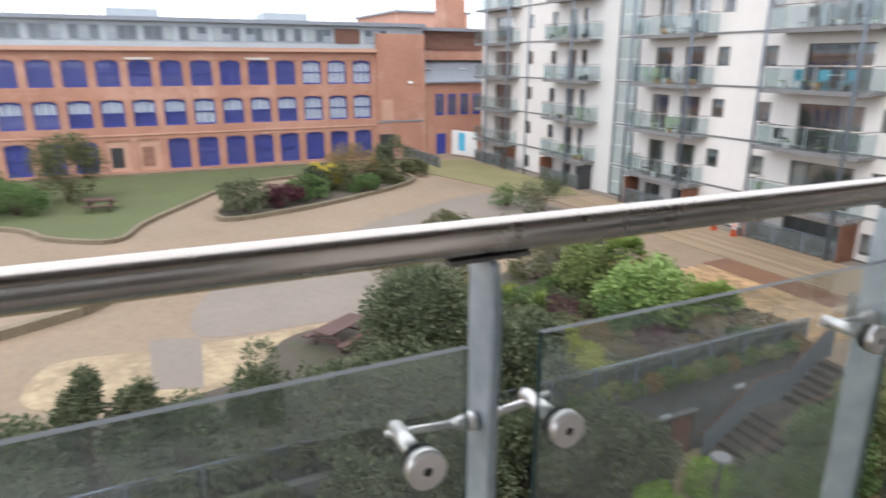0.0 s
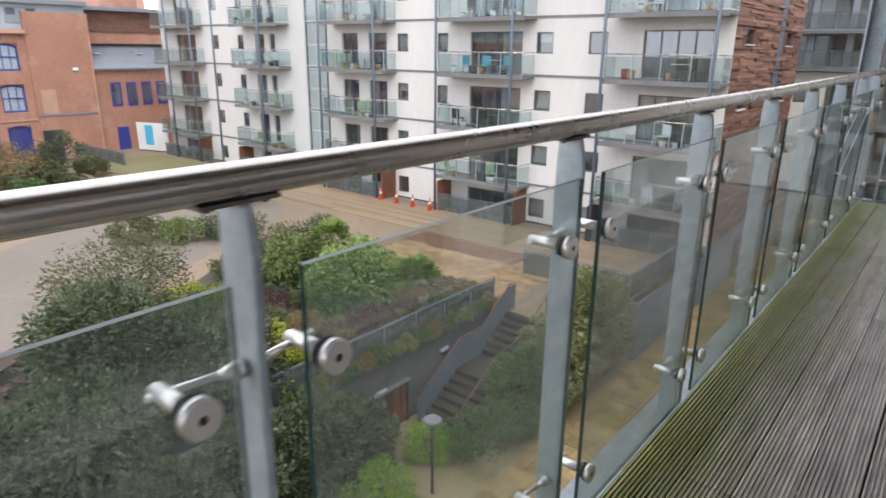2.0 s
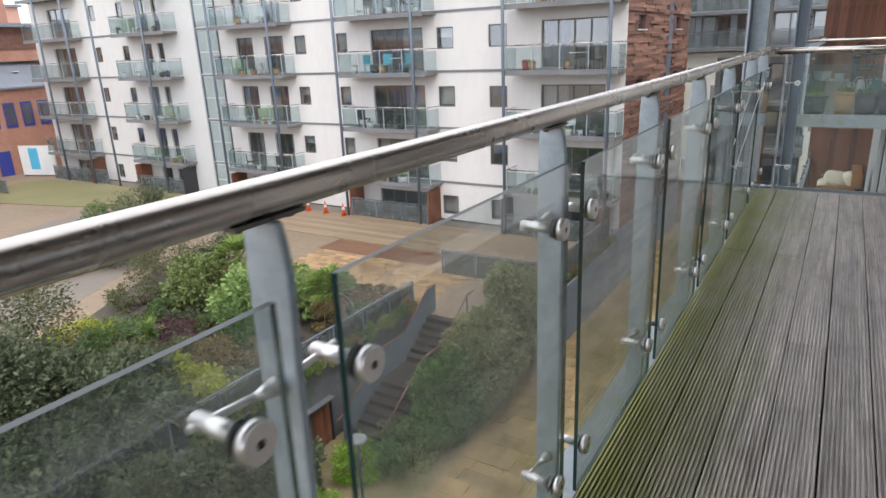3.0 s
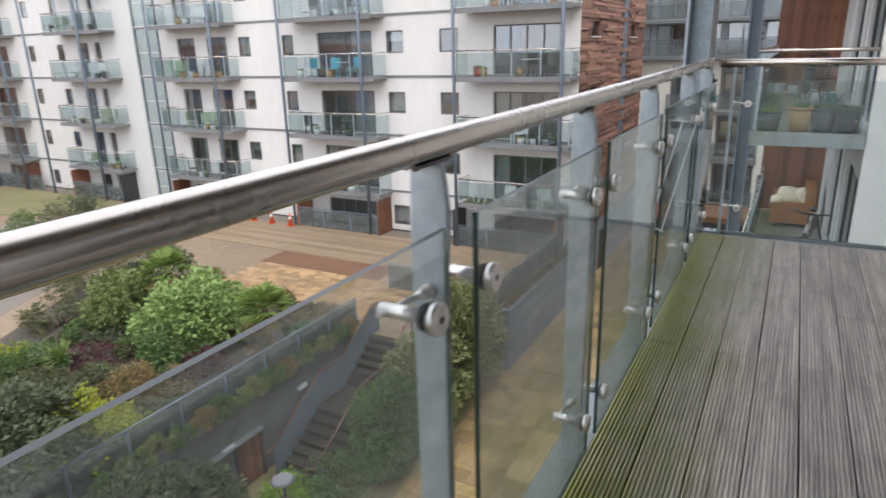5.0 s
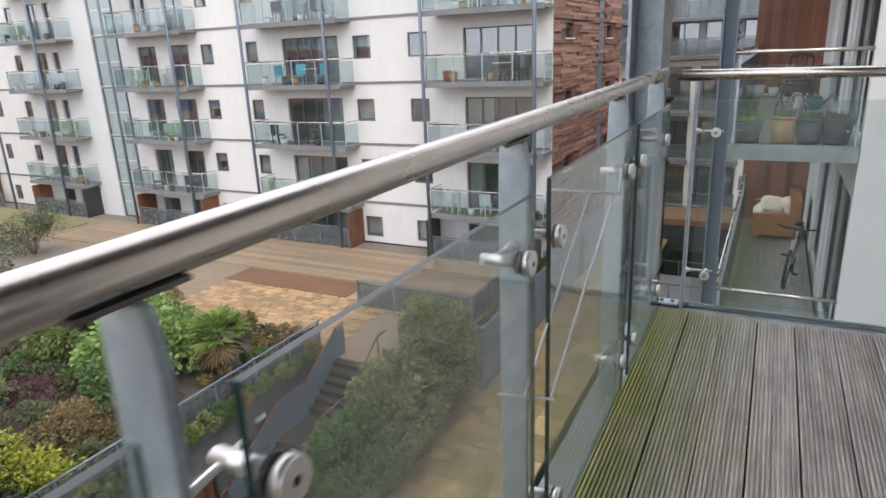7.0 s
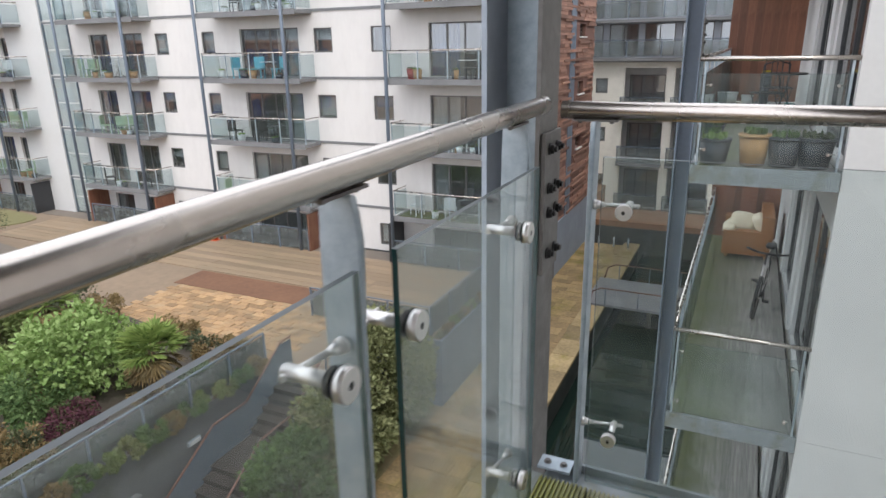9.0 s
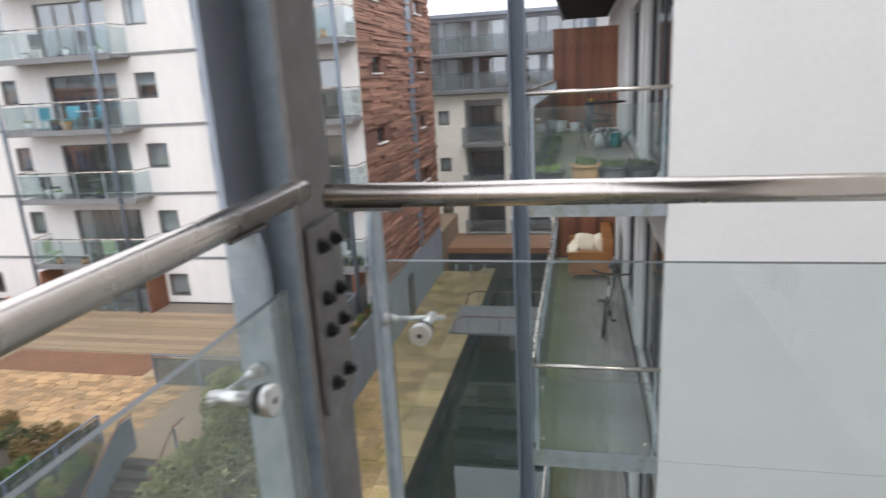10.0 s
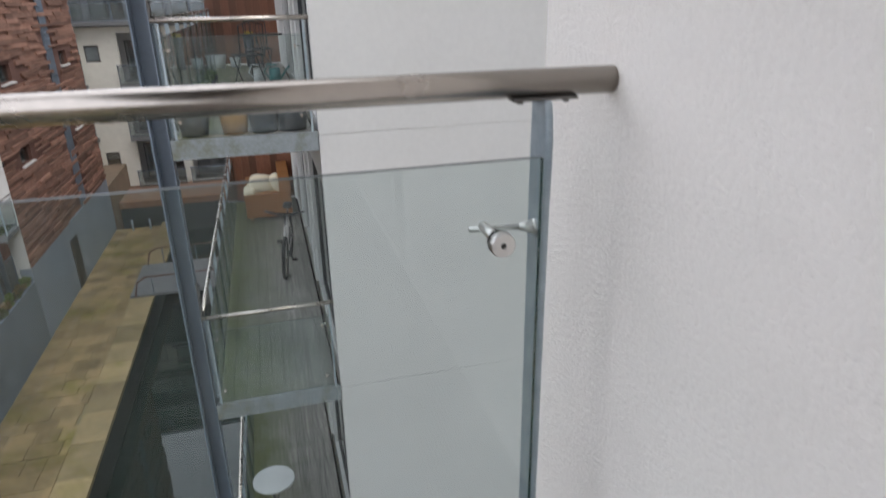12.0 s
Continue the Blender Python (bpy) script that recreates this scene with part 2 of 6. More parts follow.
FAR_GROUND = surface("far_ground", (0.22, 0.2, 0.17), (0.15, 0.15, 0.12), 0.95, 0, grain=0.5, patch=0.02, bump=0)
STRAW = surface("pale_straw_ground", (0.36, 0.285, 0.175), (0.17, 0.125, 0.08), 0.95, 0, grain=3.2, patch=0.9, bump=0.3, stain=(0.21, 0.155, 0.1), stain_amount=1.0, stain_scale=0.7)
WALL_STONE = surface("low_stone_edging", (0.2, 0.16, 0.105), (0.12, 0.097, 0.065), 0.9, 0, grain=8, patch=1, bump=0.4)


def water_material():
    """Still dark water: near black green body under a clean mirror surface."""
    m = bpy.data.materials.new("dark_dock_water")
    m.use_nodes = True
    nt = m.node_tree
    bsdf = nt.nodes["Principled BSDF"]
    tc = nd(nt, "ShaderNodeTexCoord")
    nz = nd(nt, "ShaderNodeTexNoise", Scale=0.35, Detail=4.0)
    nt.links.new(tc.outputs["Object"], nz.inputs["Vector"])
    mx = nd(nt, "ShaderNodeMix")
    mx.data_type = "RGBA"
    mx.inputs[6].default_value, mx.inputs[7].default_value = (0.006, 0.016, 0.013, 1), (0.014, 0.028, 0.02, 1)
    nt.links.new(nz.outputs[0], mx.inputs[0])
    nt.links.new(mx.outputs[2], bsdf.inputs["Base Color"])
    bsdf.inputs["Roughness"].default_value = 0.02
    fine = nd(nt, "ShaderNodeTexNoise", Scale=0.9, Detail=2.0)
    nt.links.new(tc.outputs["Object"], fine.inputs["Vector"])
    b = nd(nt, "ShaderNodeBump", Strength=0.004, Distance=0.03)
    nt.links.new(fine.outputs[0], b.inputs["Height"])
    nt.links.new(b.outputs[0], bsdf.inputs["Normal"])
    return m


def deck_material(name, light, dark, moss, near, far, stain):
    """Weathered grooved boards, mossy green towards the open edge in uneven patches."""
    m = surface(name, light, dark, 0.42, 0, grain=14, patch=1.6, bump=0.25, stretch=(5, 0.5, 5), stain=stain, stain_amount=0.75, stain_scale=1.6, vary=0.2, spec=0.6)
    nt = m.node_tree
    bsdf = nt.nodes["Principled BSDF"]
    col = bsdf.inputs["Base Color"].links[0].from_socket
    g = nd(nt, "ShaderNodeNewGeometry")
    mpw = nd(nt, "ShaderNodeMapping")
    mpw.inputs["Scale"].default_value = (26, 1.4, 1)
    nt.links.new(g.outputs["Position"], mpw.inputs["Vector"])
    wear = nd(nt, "ShaderNodeTexNoise", Scale=1.0, Detail=6.0, Roughness=0.7)
    nt.links.new(mpw.outputs[0], wear.inputs["Vector"])
    wr = nd(nt, "ShaderNodeMapRange")
    wr.inputs[1].default_value, wr.inputs[2].default_value, wr.inputs[3].default_value, wr.inputs[4].default_value = 0.3, 0.7, 0.45, 1.45
    nt.links.new(wear.outputs[0], wr.inputs[0])
    hs = nd(nt, "ShaderNodeHueSaturation")
    nt.links.new(wr.outputs[0], hs.inputs["Value"])
    nt.links.new(col, hs.inputs["Color"])
    col = hs.outputs[0]
    sx = nd(nt, "ShaderNodeSeparateXYZ")
    nt.links.new(g.outputs["Position"], sx.inputs[0])
    nz = nd(nt, "ShaderNodeTexNoise", Scale=2.2, Detail=7.0, Roughness=0.7)
    nt.links.new(g.outputs["Position"], nz.inputs["Vector"])
    edge = nd(nt, "ShaderNodeMapRange")
    edge.inputs[1].default_value, edge.inputs[2].default_value, edge.inputs[3].default_value, edge.inputs[4].default_value = near, far, 1.0, 0.0
    nt.links.new(sx.outputs[0], edge.inputs[0])
    sh = nd(nt, "ShaderNodeMath")
    sh.operation = "MULTIPLY_ADD"
    nt.links.new(nz.outputs[0], sh.inputs[0])
    sh.inputs[1].default_value = 1.3
    nt.links.new(edge.outputs[0], sh.inputs[2])
    fac = nd(nt, "ShaderNodeMapRange")
    fac.inputs[1].default_value, fac.inputs[2].default_value, fac.inputs[4].default_value = 0.85, 1.65, 0.95
    nt.links.new(sh.outputs[0], fac.inputs[0])
    mx = nd(nt, "ShaderNodeMix")
    mx.data_type = "RGBA"
    mx.inputs[7].default_value = (*moss, 1)
    nt.links.new(fac.outputs[0], mx.inputs[0])
    nt.links.new(col, mx.inputs[6])
    nt.links.new(mx.outputs[2], bsdf.inputs["Base Color"])
    return m


WATER = water_material()
DECK = deck_material("weathered_deck_timber", (0.44, 0.385, 0.345), (0.262, 0.224, 0.194), (0.15, 0.155, 0.009), 0.1, 0.6, (0.13, 0.108, 0.085))
DECK_FAR = deck_material("neighbour_deck_timber", (0.3, 0.28, 0.255), (0.2, 0.185, 0.165), (0.085, 0.1, 0.02), 0.1, 1.2, (0.1, 0.115, 0.09))
LEAF_DARK = leaf_material("dark_evergreen_leaf", (0.048, 0.067, 0.036), (0.142, 0.16, 0.09))
LEAF_OLIVE = leaf_material("olive_leaf", (0.065, 0.078, 0.035), (0.16, 0.16, 0.08))
LEAF_GREEN = leaf_material("mid_green_leaf", (0.05, 0.095, 0.03), (0.15, 0.22, 0.08))
LEAF_BRIGHT = leaf_material("bright_green_leaf", (0.13, 0.21, 0.05), (0.30, 0.40, 0.15))
LEAF_MIX = leaf_material("olive_bright_leaf", (0.09, 0.12, 0.035), (0.24, 0.29, 0.11))
LEAF_PALE = leaf_material("pale_olive_leaf", (0.11, 0.125, 0.045), (0.3, 0.31, 0.15))
LEAF_VIVID = leaf_material("vivid_green_leaf", (0.12, 0.25, 0.02), (0.28, 0.42, 0.06))
LEAF_LIME = leaf_material("lime_yellow_leaf", (0.22, 0.27, 0.03), (0.42, 0.42, 0.07))
LEAF_PURPLE = leaf_material("purple_leaf", (0.06, 0.018, 0.03), (0.13, 0.05, 0.06))
LEAF_DRY = leaf_material("dry_tan_leaf", (0.14, 0.11, 0.055), (0.28, 0.2, 0.09))
LEAF_YELLOW = leaf_material("yellow_flower", (0.45, 0.33, 0.03), (0.55, 0.45, 0.08))
LEAF_PALM = leaf_material("palm_leaf", (0.1, 0.16, 0.035), (0.25, 0.32, 0.09))
BARK = surface("brown_bark", (0.12, 0.085, 0.055), (0.07, 0.05, 0.035), 0.95, 0, grain=12, patch=3, bump=0.5, stretch=(1, 1, 0.3))


# ---- building helpers ----
def box(bm, x0, y0, z0, x1, y1, z1, mi=0):
    v = [bm.verts.new(p) for p in ((x0, y0, z0), (x1, y0, z0), (x1, y1, z0), (x0, y1, z0), (x0, y0, z1), (x1, y0, z1), (x1, y1, z1), (x0, y1, z1))]
    fs = [bm.faces.new([v[i] for i in q]) for q in ((0, 3, 2, 1), (4, 5, 6, 7), (0, 1, 5, 4), (1, 2, 6, 5), (2, 3, 7, 6), (3, 0, 4, 7))]
    for f in fs:
        f.material_index = mi
    return fs


def cyl(bm, a, b, r, seg=12, r2=None, mi=0, smooth=True):
    a, b = Vector(a), Vector(b)
    q = (b - a).to_track_quat("Z", "Y")
    rings = []
    for c, rad in ((a, r), (b, r if r2 is None else r2)):
        rings.append([bm.verts.new(c + q @ Vector((math.cos(i * math.tau / seg) * rad, math.sin(i * math.tau / seg) * rad, 0))) for i in range(seg)])
    for i in range(seg):
        f = bm.faces.new((rings[0][i], rings[0][(i + 1) % seg], rings[1][(i + 1) % seg], rings[1][i]))
        f.smooth, f.material_index = smooth, mi
    for ring in (rings[0][::-1], rings[1]):
        f = bm.faces.new(ring)
        f.material_index = mi


def pipe(bm, pts, r, seg=8, mi=0):
    for a, b in zip(pts, pts[1:]):
        cyl(bm, a, b, r, seg, mi=mi)


def bevel(bm, w, seg=2):
    edges = [e for e in bm.edges if len(e.link_faces) == 2 and e.calc_face_angle(0) > 0.5]
    bmesh.ops.bevel(bm, geom=edges, offset=w, segments=seg, profile=0.5, affect="EDGES")


def mesh_of(name, bm, mats):
    me = bpy.data.meshes.new(name)
    bm.to_mesh(me)
    bm.free()
    for m in (mats if isinstance(mats, (list, tuple)) else [mats]):
        me.materials.append(m)
    return me


def part(name, bm, material, parent, label="", kind=""):
    ob = new(name, mesh_of(name, bm, material))
    ob.parent = parent
    return tagged(ob, label, kind=kind)


def thing(name, label, category, group="", kind="", at=(0, 0, 0)):
    ob = new(name)
    ob.empty_display_size = 0.1
    ob.location = at
    return tagged(ob, label, category, group, kind)


def solid(name, bm, material, label, category, group="", kind=""):
    return tagged(new(name, mesh_of(name, bm, material)), label, category, group, kind)


def shared(name, me, parent, loc=(0, 0, 0), rot=(0, 0, 0)):
    ob = new(name, me)
    ob.parent, ob.location, ob.rotation_euler = parent, loc, rot
    return ob


def bx(*a):
    bm = bmesh.new()
    box(bm, *a)
    return bm


def bxb(w, *a):
    bm = bx(*a)
    bevel(bm, w)
    return bm


def wall_grid(bm, axis, front, thick, u0, u1, z0, z1, holes, mi=0):
    """A wall with real openings. axis 'y': lies along x, its front face at y = front, the body behind it by thick (signed)."""
    us = sorted({u0, u1, *[h[0] for h in holes], *[h[1] for h in holes]})
    zs = sorted({z0, z1, *[h[2] for h in holes], *[h[3] for h in holes]})

    def put(u, d, z):
        return (u, front + d, z) if axis == "y" else (front + d, u, z)

    def quad(*c):
        bm.faces.new([bm.verts.new(put(*p)) for p in c]).material_index = mi

    def is_open(u, z):
        return any(h[0] < u < h[1] and h[2] < z < h[3] for h in holes) or not (u0 < u < u1 and z0 < z < z1)
    for i in range(len(us) - 1):
        for j in range(len(zs) - 1):
            a, b, c, d = us[i], us[i + 1], zs[j], zs[j + 1]
            mu, mz = (a + b) / 2, (c + d) / 2
            if is_open(mu, mz):
                continue
            quad((a, 0, c), (b, 0, c), (b, 0, d), (a, 0, d))
            quad((a, thick, c), (a, thick, d), (b, thick, d), (b, thick, c))
            e = 1e-3
            if is_open(a - e, mz):
                quad((a, 0, c), (a, 0, d), (a, thick, d), (a, thick, c))
            if is_open(b + e, mz):
                quad((b, 0, c), (b, thick, c), (b, thick, d), (b, 0, d))
            if is_open(mu, c - e):
                quad((a, 0, c), (a, thick, c), (b, thick, c), (b, 0, c))
            if is_open(mu, d + e):
                quad((a, 0, d), (b, 0, d), (b, thick, d), (a, thick, d))


def pane_box(x0, y0, z0, x1, y1, z1, top=PANE_TOP, edge=PANE_EDGE, face=PANE):
    """A glass slab: faces clear, cut edges dark green, top edge paler."""
    bm = bmesh.new()
    fs = box(bm, x0, y0, z0, x1, y1, z1)
    thin_x = abs(x1 - x0) < abs(y1 - y0)
    for i, f in enumerate(fs):
        clear = i in ((3, 5) if thin_x else (2, 4))
        f.material_index = 0 if clear else (2 if i == 1 else 1)
    return bm, [face, edge, top]


# ---- the balcony walked on ----
POSTS = [-0.24, -0.97, -1.92, -2.79, -3.63, -4.49, -5.36, -6.19, -7.015, -7.87, -8.73, -9.59]
RAIL_Z, RAIL_R, RAIL_X = 1.074, 0.0225, 0.010
Y_BACK = -10.2

deck = thing("floor_deck", "grooved weathered timber deck with green moss along its open edge", "deck", kind="structure")


def board_profile_mesh(length, w=0.1405, h=0.028, grooves=10):
    bm = bmesh.new()
    pts = [(0, -h), (0, -0.003), (0.003, 0)]
    pitch = w / (grooves + 0.6)
    for g in range(grooves):
        c = pitch * (g + 0.8)
        gw = pitch * 0.3
        pts += [(c - gw, 0), (c - gw * 0.65, -0.0078), (c + gw * 0.65, -0.0078), (c + gw, 0)]
    pts += [(w - 0.003, 0), (w, -0.003), (w, -h)]
    a = [bm.verts.new((x, 0, z)) for x, z in pts]
    b = [bm.verts.new((x, length, z)) for x, z in pts]
    n = len(pts)
    for i in range(n):
        bm.faces.new((a[i], b[i], b[(i + 1) % n], a[(i + 1) % n]))
    bm.faces.new(a)
    bm.faces.new(b[::-1])
    bmesh.ops.recalc_face_normals(bm, faces=bm.faces)
    return mesh_of("board", bm, DECK)


def lay_deck():
    rnd = random.Random(4)
    meshes = {}
    for k in range(10):
        x = 0.05 + 0.1455 * k
        if k == 9:
            continue
        y = -0.055
        length = round(rnd.choice((1.2, 1.8, 2.4, 3.0)), 1)
        while y > Y_BACK:
            L = round(min(length, y - Y_BACK), 2)
            if L < 0.02:
                break
            if L not in meshes:
                meshes[L] = board_profile_mesh(L - 0.004)
            shared("deck_board", meshes[L], deck, (x + rnd.uniform(-0.0012, 0.0012), y - L, rnd.uniform(-0.0015, 0.001)))
            y -= L
            length = rnd.choice((3.0, 3.6))
    # solid dark sheet gives the board gaps their shade
    part("underlay", bx(0.05, Y_BACK, -0.12, 1.45, -0.055, -0.036), SOIL, deck, "dark sheet standing in for the shaded gap under the boards")
    w = bx(1.3605, Y_BACK, -0.03, 1.447, -0.055, -0.001)
    part("deck_board", w, DECK, deck)


lay_deck()
edge = thing("balcony_edge_beam", "galvanised steel edge channel under the timber deck", "beam", kind="structure")
bm = bmesh.new()
box(bm, -0.06, Y_BACK, -0.24, -0.045, -0.02, -0.03)
box(bm, -0.06, Y_BACK, -0.03, 0.047, -0.02, -0.022)
box(bm, 0.035, Y_BACK, -0.022, 0.047, -0.06, -0.004)
part("channel", bm, EDGE_STEEL, edge)
bm = bmesh.new()
box(bm, 0.05, 0.04, -0.24, 1.45, 0.055, -0.012)
box(bm, 0.05, -0.053, -0.03, 1.45, 0.03, -0.022)
box(bm, 0.05, 0.03, -0.24, 1.45, 0.04, 0.004)
part("end_channel", bm, EDGE_STEEL, edge)

# near wall with rough render, and the smooth wall across the gap
bm = bmesh.new()
own_doors = [(-9.2, -7.0, 0.03, 2.2), (-6.2, -4.0, 0.03, 2.2), (-3.6, -1.9, 0.03, 2.2)]
wall_grid(bm, "x", 1.45, 0.35, Y_BACK, 0.27, -11.5, 8.5, own_doors)
bm.faces.ensure_lookup_table()
solid("wall_near", bm, RENDER_ROUGH, "rough white rendered wall beside the balcony", "wall", kind="structure")
solid("wall_end", bx(1.81, 0.02, -11.5, 5.0, 0.27, 8.5), RENDER_ROUGH, "rough white return wall at the gap", "wall", kind="structure")
solid("wall_room_own", bx(4.0, Y_BACK, -0.2, 4.2, 0.0, 2.7), ROOM_DARK, "dim room behind the own balcony doors", "wall", kind="structure")
solid("wall_room_floor", bx(1.81, Y_BACK, -0.2, 4.0, 0.0, 0.0), ROOM_DARK, "dim floor behind the own balcony doors", "floor", kind="structure")
solid("ceiling", bx(1.81, Y_BACK, 2.6, 4.2, 0.0, 2.8), ROOM_DARK, "dim ceiling behind the own balcony doors", "ceiling", kind="structure")
for k, (a, b, c, d) in enumerate(own_doors):
    dr = thing("door_%d" % (k + 1), "dark framed glazed balcony door, closed", "door", kind="structure", at=(1.56, a, c))
    w, h = b - a, d - c
    for p, q in ((0, 0.09), (w / 2 - 0.05, w / 2 + 0.05), (w - 0.09, w)):
        part("stile", bx(0, p, 0, 0.06, q, h), FRAME_DARK, dr)
    part("pane", bx(0.025, 0.09, 0.02, 0.035, w - 0.09, h - 0.02), WINDOW_PANE, dr).visible_shadow = False
above = thing("balcony_above", "underside of the balcony one storey up, dark soffit", "balcony", kind="structure")
part("soffit", bx(0.0, Y_BACK, 2.72, 1.449, -0.02, 2.93), SOFFIT, above)
part("edge_channel", bx(-0.06, Y_BACK, 2.69, -0.002, -0.02, 2.93), GALV, above)
across = thing("wall_across", "smooth white rendered wall panels with fine level joints", "wall", kind="structure")
zs = [-11.5, -8.82, -5.89, -2.96, -0.03, 2.9, 5.83, 9.0]
for a, b in zip(zs, zs[1:]):
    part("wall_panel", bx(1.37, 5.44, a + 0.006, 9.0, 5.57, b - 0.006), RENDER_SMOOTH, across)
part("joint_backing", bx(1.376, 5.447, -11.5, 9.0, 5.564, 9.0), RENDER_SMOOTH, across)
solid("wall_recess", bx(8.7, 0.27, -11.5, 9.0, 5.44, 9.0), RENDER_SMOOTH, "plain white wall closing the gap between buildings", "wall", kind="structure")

railing = thing("balcony_railing", "stainless handrail on galvanised posts with clear glass panels", "railing")


def rail_tube(a, b, name="handrail"):
    bm = bmesh.new()
    cyl(bm, a, b, RAIL_R, 40)
    ob = part(name, bm, STEEL, railing, "brushed stainless steel tube handrail")
    return ob


def sag(y):
    """The long handrail dips a little in the middle of its run."""
    return 0.0016 * (y + 3.8) ** 2 - 0.008 if y > -7.6 else 0.0151


def long_rail():
    bm = bmesh.new()
    ys = [Y_BACK] + [-7.6 + 0.4 * k for k in range(19)] + [-0.004]
    rings = [[bm.verts.new((RAIL_X + RAIL_R * math.cos(k * math.tau / 40), y, RAIL_Z + sag(y) + RAIL_R * math.sin(k * math.tau / 40))) for k in range(40)] for y in ys]
    for a, b in zip(rings, rings[1:]):
        for k in range(40):
            bm.faces.new((a[k], a[(k + 1) % 40], b[(k + 1) % 40], b[k])).smooth = True
    bm.faces.new(rings[0])
    bm.faces.new(rings[-1][::-1])
    bmesh.ops.recalc_face_normals(bm, faces=bm.faces)
    part("handrail", bm, STEEL, railing, "brushed stainless steel tube handrail")


long_rail()
rail_tube((0.06, 0, RAIL_Z + 0.003), (1.449, 0, RAIL_Z + 0.003))


def post_mesh():
    """Flat steel post: rounded edges, a shoulder curving in under the rail."""
    bm = bmesh.new()
    outline = [(-0.034, -0.2), (0.026, -0.2), (0.028, 0.55), (0.030, 0.86), (0.0335, 0.94), (0.034, 0.985), (0.030, 1.02), (0.024, 1.048), (-0.030, 1.048), (-0.033, 0.98), (-0.034, 0.9)]
    f0 = [bm.verts.new((x, -0.007, z)) for x, z in outline]
    f1 = [bm.verts.new((x, 0.007, z)) for x, z in outline]
    n = len(outline)
    bm.faces.new(f0)
    bm.faces.new(f1[::-1])
    for i in range(n):
        bm.faces.new((f0[i], f1[i], f1[(i + 1) % n], f0[(i + 1) % n]))
    bmesh.ops.recalc_face_normals(bm, faces=bm.faces)
    bevel(bm, 0.004)
    return mesh_of("post", bm, GALV)


def bracket_mesh():
    bm = bmesh.new()
    box(bm, -0.014, -0.055, 1.047, 0.014, 0.055, 1.0522)
    bevel(bm, 0.002)
    for y in (-0.04, 0.04):
        cyl(bm, (0, y, 1.042), (0, y, 1.047), 0.0055, 10)
    return mesh_of("saddle_bracket", bm, GALV_PLATE)


def arm_mesh(side):
    """Rod from the post boss out to the glass fixing."""
    bm = bmesh.new()
    cyl(bm, (0.004, side * 0.005, 0), (0.003, side * 0.014, 0), 0.0135, 16)
    cyl(bm, (0.003, side * 0.013, 0), (-0.001, side * 0.036, 0), 0.0125, 14, 0.0056)
    cyl(bm, (-0.001, side * 0.032, 0), (-0.014, side * 0.122, 0), 0.0052, 12)
    return mesh_of("clamp_rod", bm, SATIN)


def standoff_mesh():
    bm = bmesh.new()
    cyl(bm, (-0.012, 0, 0), (0.0585, 0, 0), 0.0112, 20)
    cyl(bm, (-0.016, 0, 0), (-0.012, 0, 0), 0.0096, 20, 0.0112)
    return mesh_of("standoff", bm, SATIN)


def button_mesh():
    bm = bmesh.new()
    cyl(bm, (0.0585, 0, 0), (0.0605, 0, 0), 0.021, 28, mi=1)
    cyl(bm, (0.0715, 0, 0), (0.0735, 0, 0), 0.0248, 28, mi=1)
    cyl(bm, (0.0735, 0, 0), (0.087, 0, 0), 0.0245, 28)
    cyl(bm, (0.087, 0, 0), (0.0885, 0, 0), 0.0245, 28, 0.0225)
    cyl(bm, (0.0885, 0, 0), (0.0888, 0, 0), 0.006, 8, mi=2)
    return mesh_of("fixing_button", bm, [SATIN, DARK_RUBBER, BOLT_DARK])


POST_ME, BRACKET_ME, STAND_ME, BUTTON_ME = post_mesh(), bracket_mesh(), standoff_mesh(), button_mesh()
ARM_ME = {-1: arm_mesh(-1), 1: arm_mesh(1)}


def railing_post(y, sides, x=0.0, turn=0.0, zs=(0.839, 0.186)):
    """A post with its bracket, clamp rods and glass fixings. turn: -90 degrees for the end rail."""
    ox, oy, dz = (RAIL_X, 0.016, sag(y)) if turn == 0 else (0.0, 0.0, 0.003)
    p = shared("post", POST_ME, railing, (x + ox, y + oy, dz), (0, 0, turn))
    shared("saddle_bracket", BRACKET_ME, p)
    for z in zs:
        for s in sides:
            shared("clamp_rod", ARM_ME[s], p, (-ox * 0.5, -oy * 0.4, z - 0.004 - dz))
            for nm, me in (("standoff", STAND_ME), ("fixing_button", BUTTON_ME)):
                ob = shared(nm, me, p, (-ox, s * 0.097 - oy, z - dz))
                if turn:
                    ob.scale = (1, 0.84, 0.84)
    return p


for i, y in enumerate(POSTS):
    railing_post(y, (-1,) if i == 0 else (-1, 1))
railing_post(0, (1,), 0.147, -math.pi / 2)
railing_post(0, (-1,), 1.327, -math.pi / 2)
for a, b in zip(POSTS[1:], POSTS):
    bm, ms = pane_box(0.061, a + 0.062, 0.055, 0.071, b - 0.038 if b < -0.3 else -0.225, 0.972 if b < -4.4 else 0.957 if b < -1.0 else 0.968)
    part("glass_panel", bm, ms, railing, "clear slightly green toughened glass panel").visible_shadow = False
bm, ms = pane_box(0.185, -0.072, 0.03, 1.300, -0.060, 0.972, face=NEAR_CLEAR)
part("glass_panel", bm, ms, railing, "clear slightly green toughened glass panel").visible_shadow = False


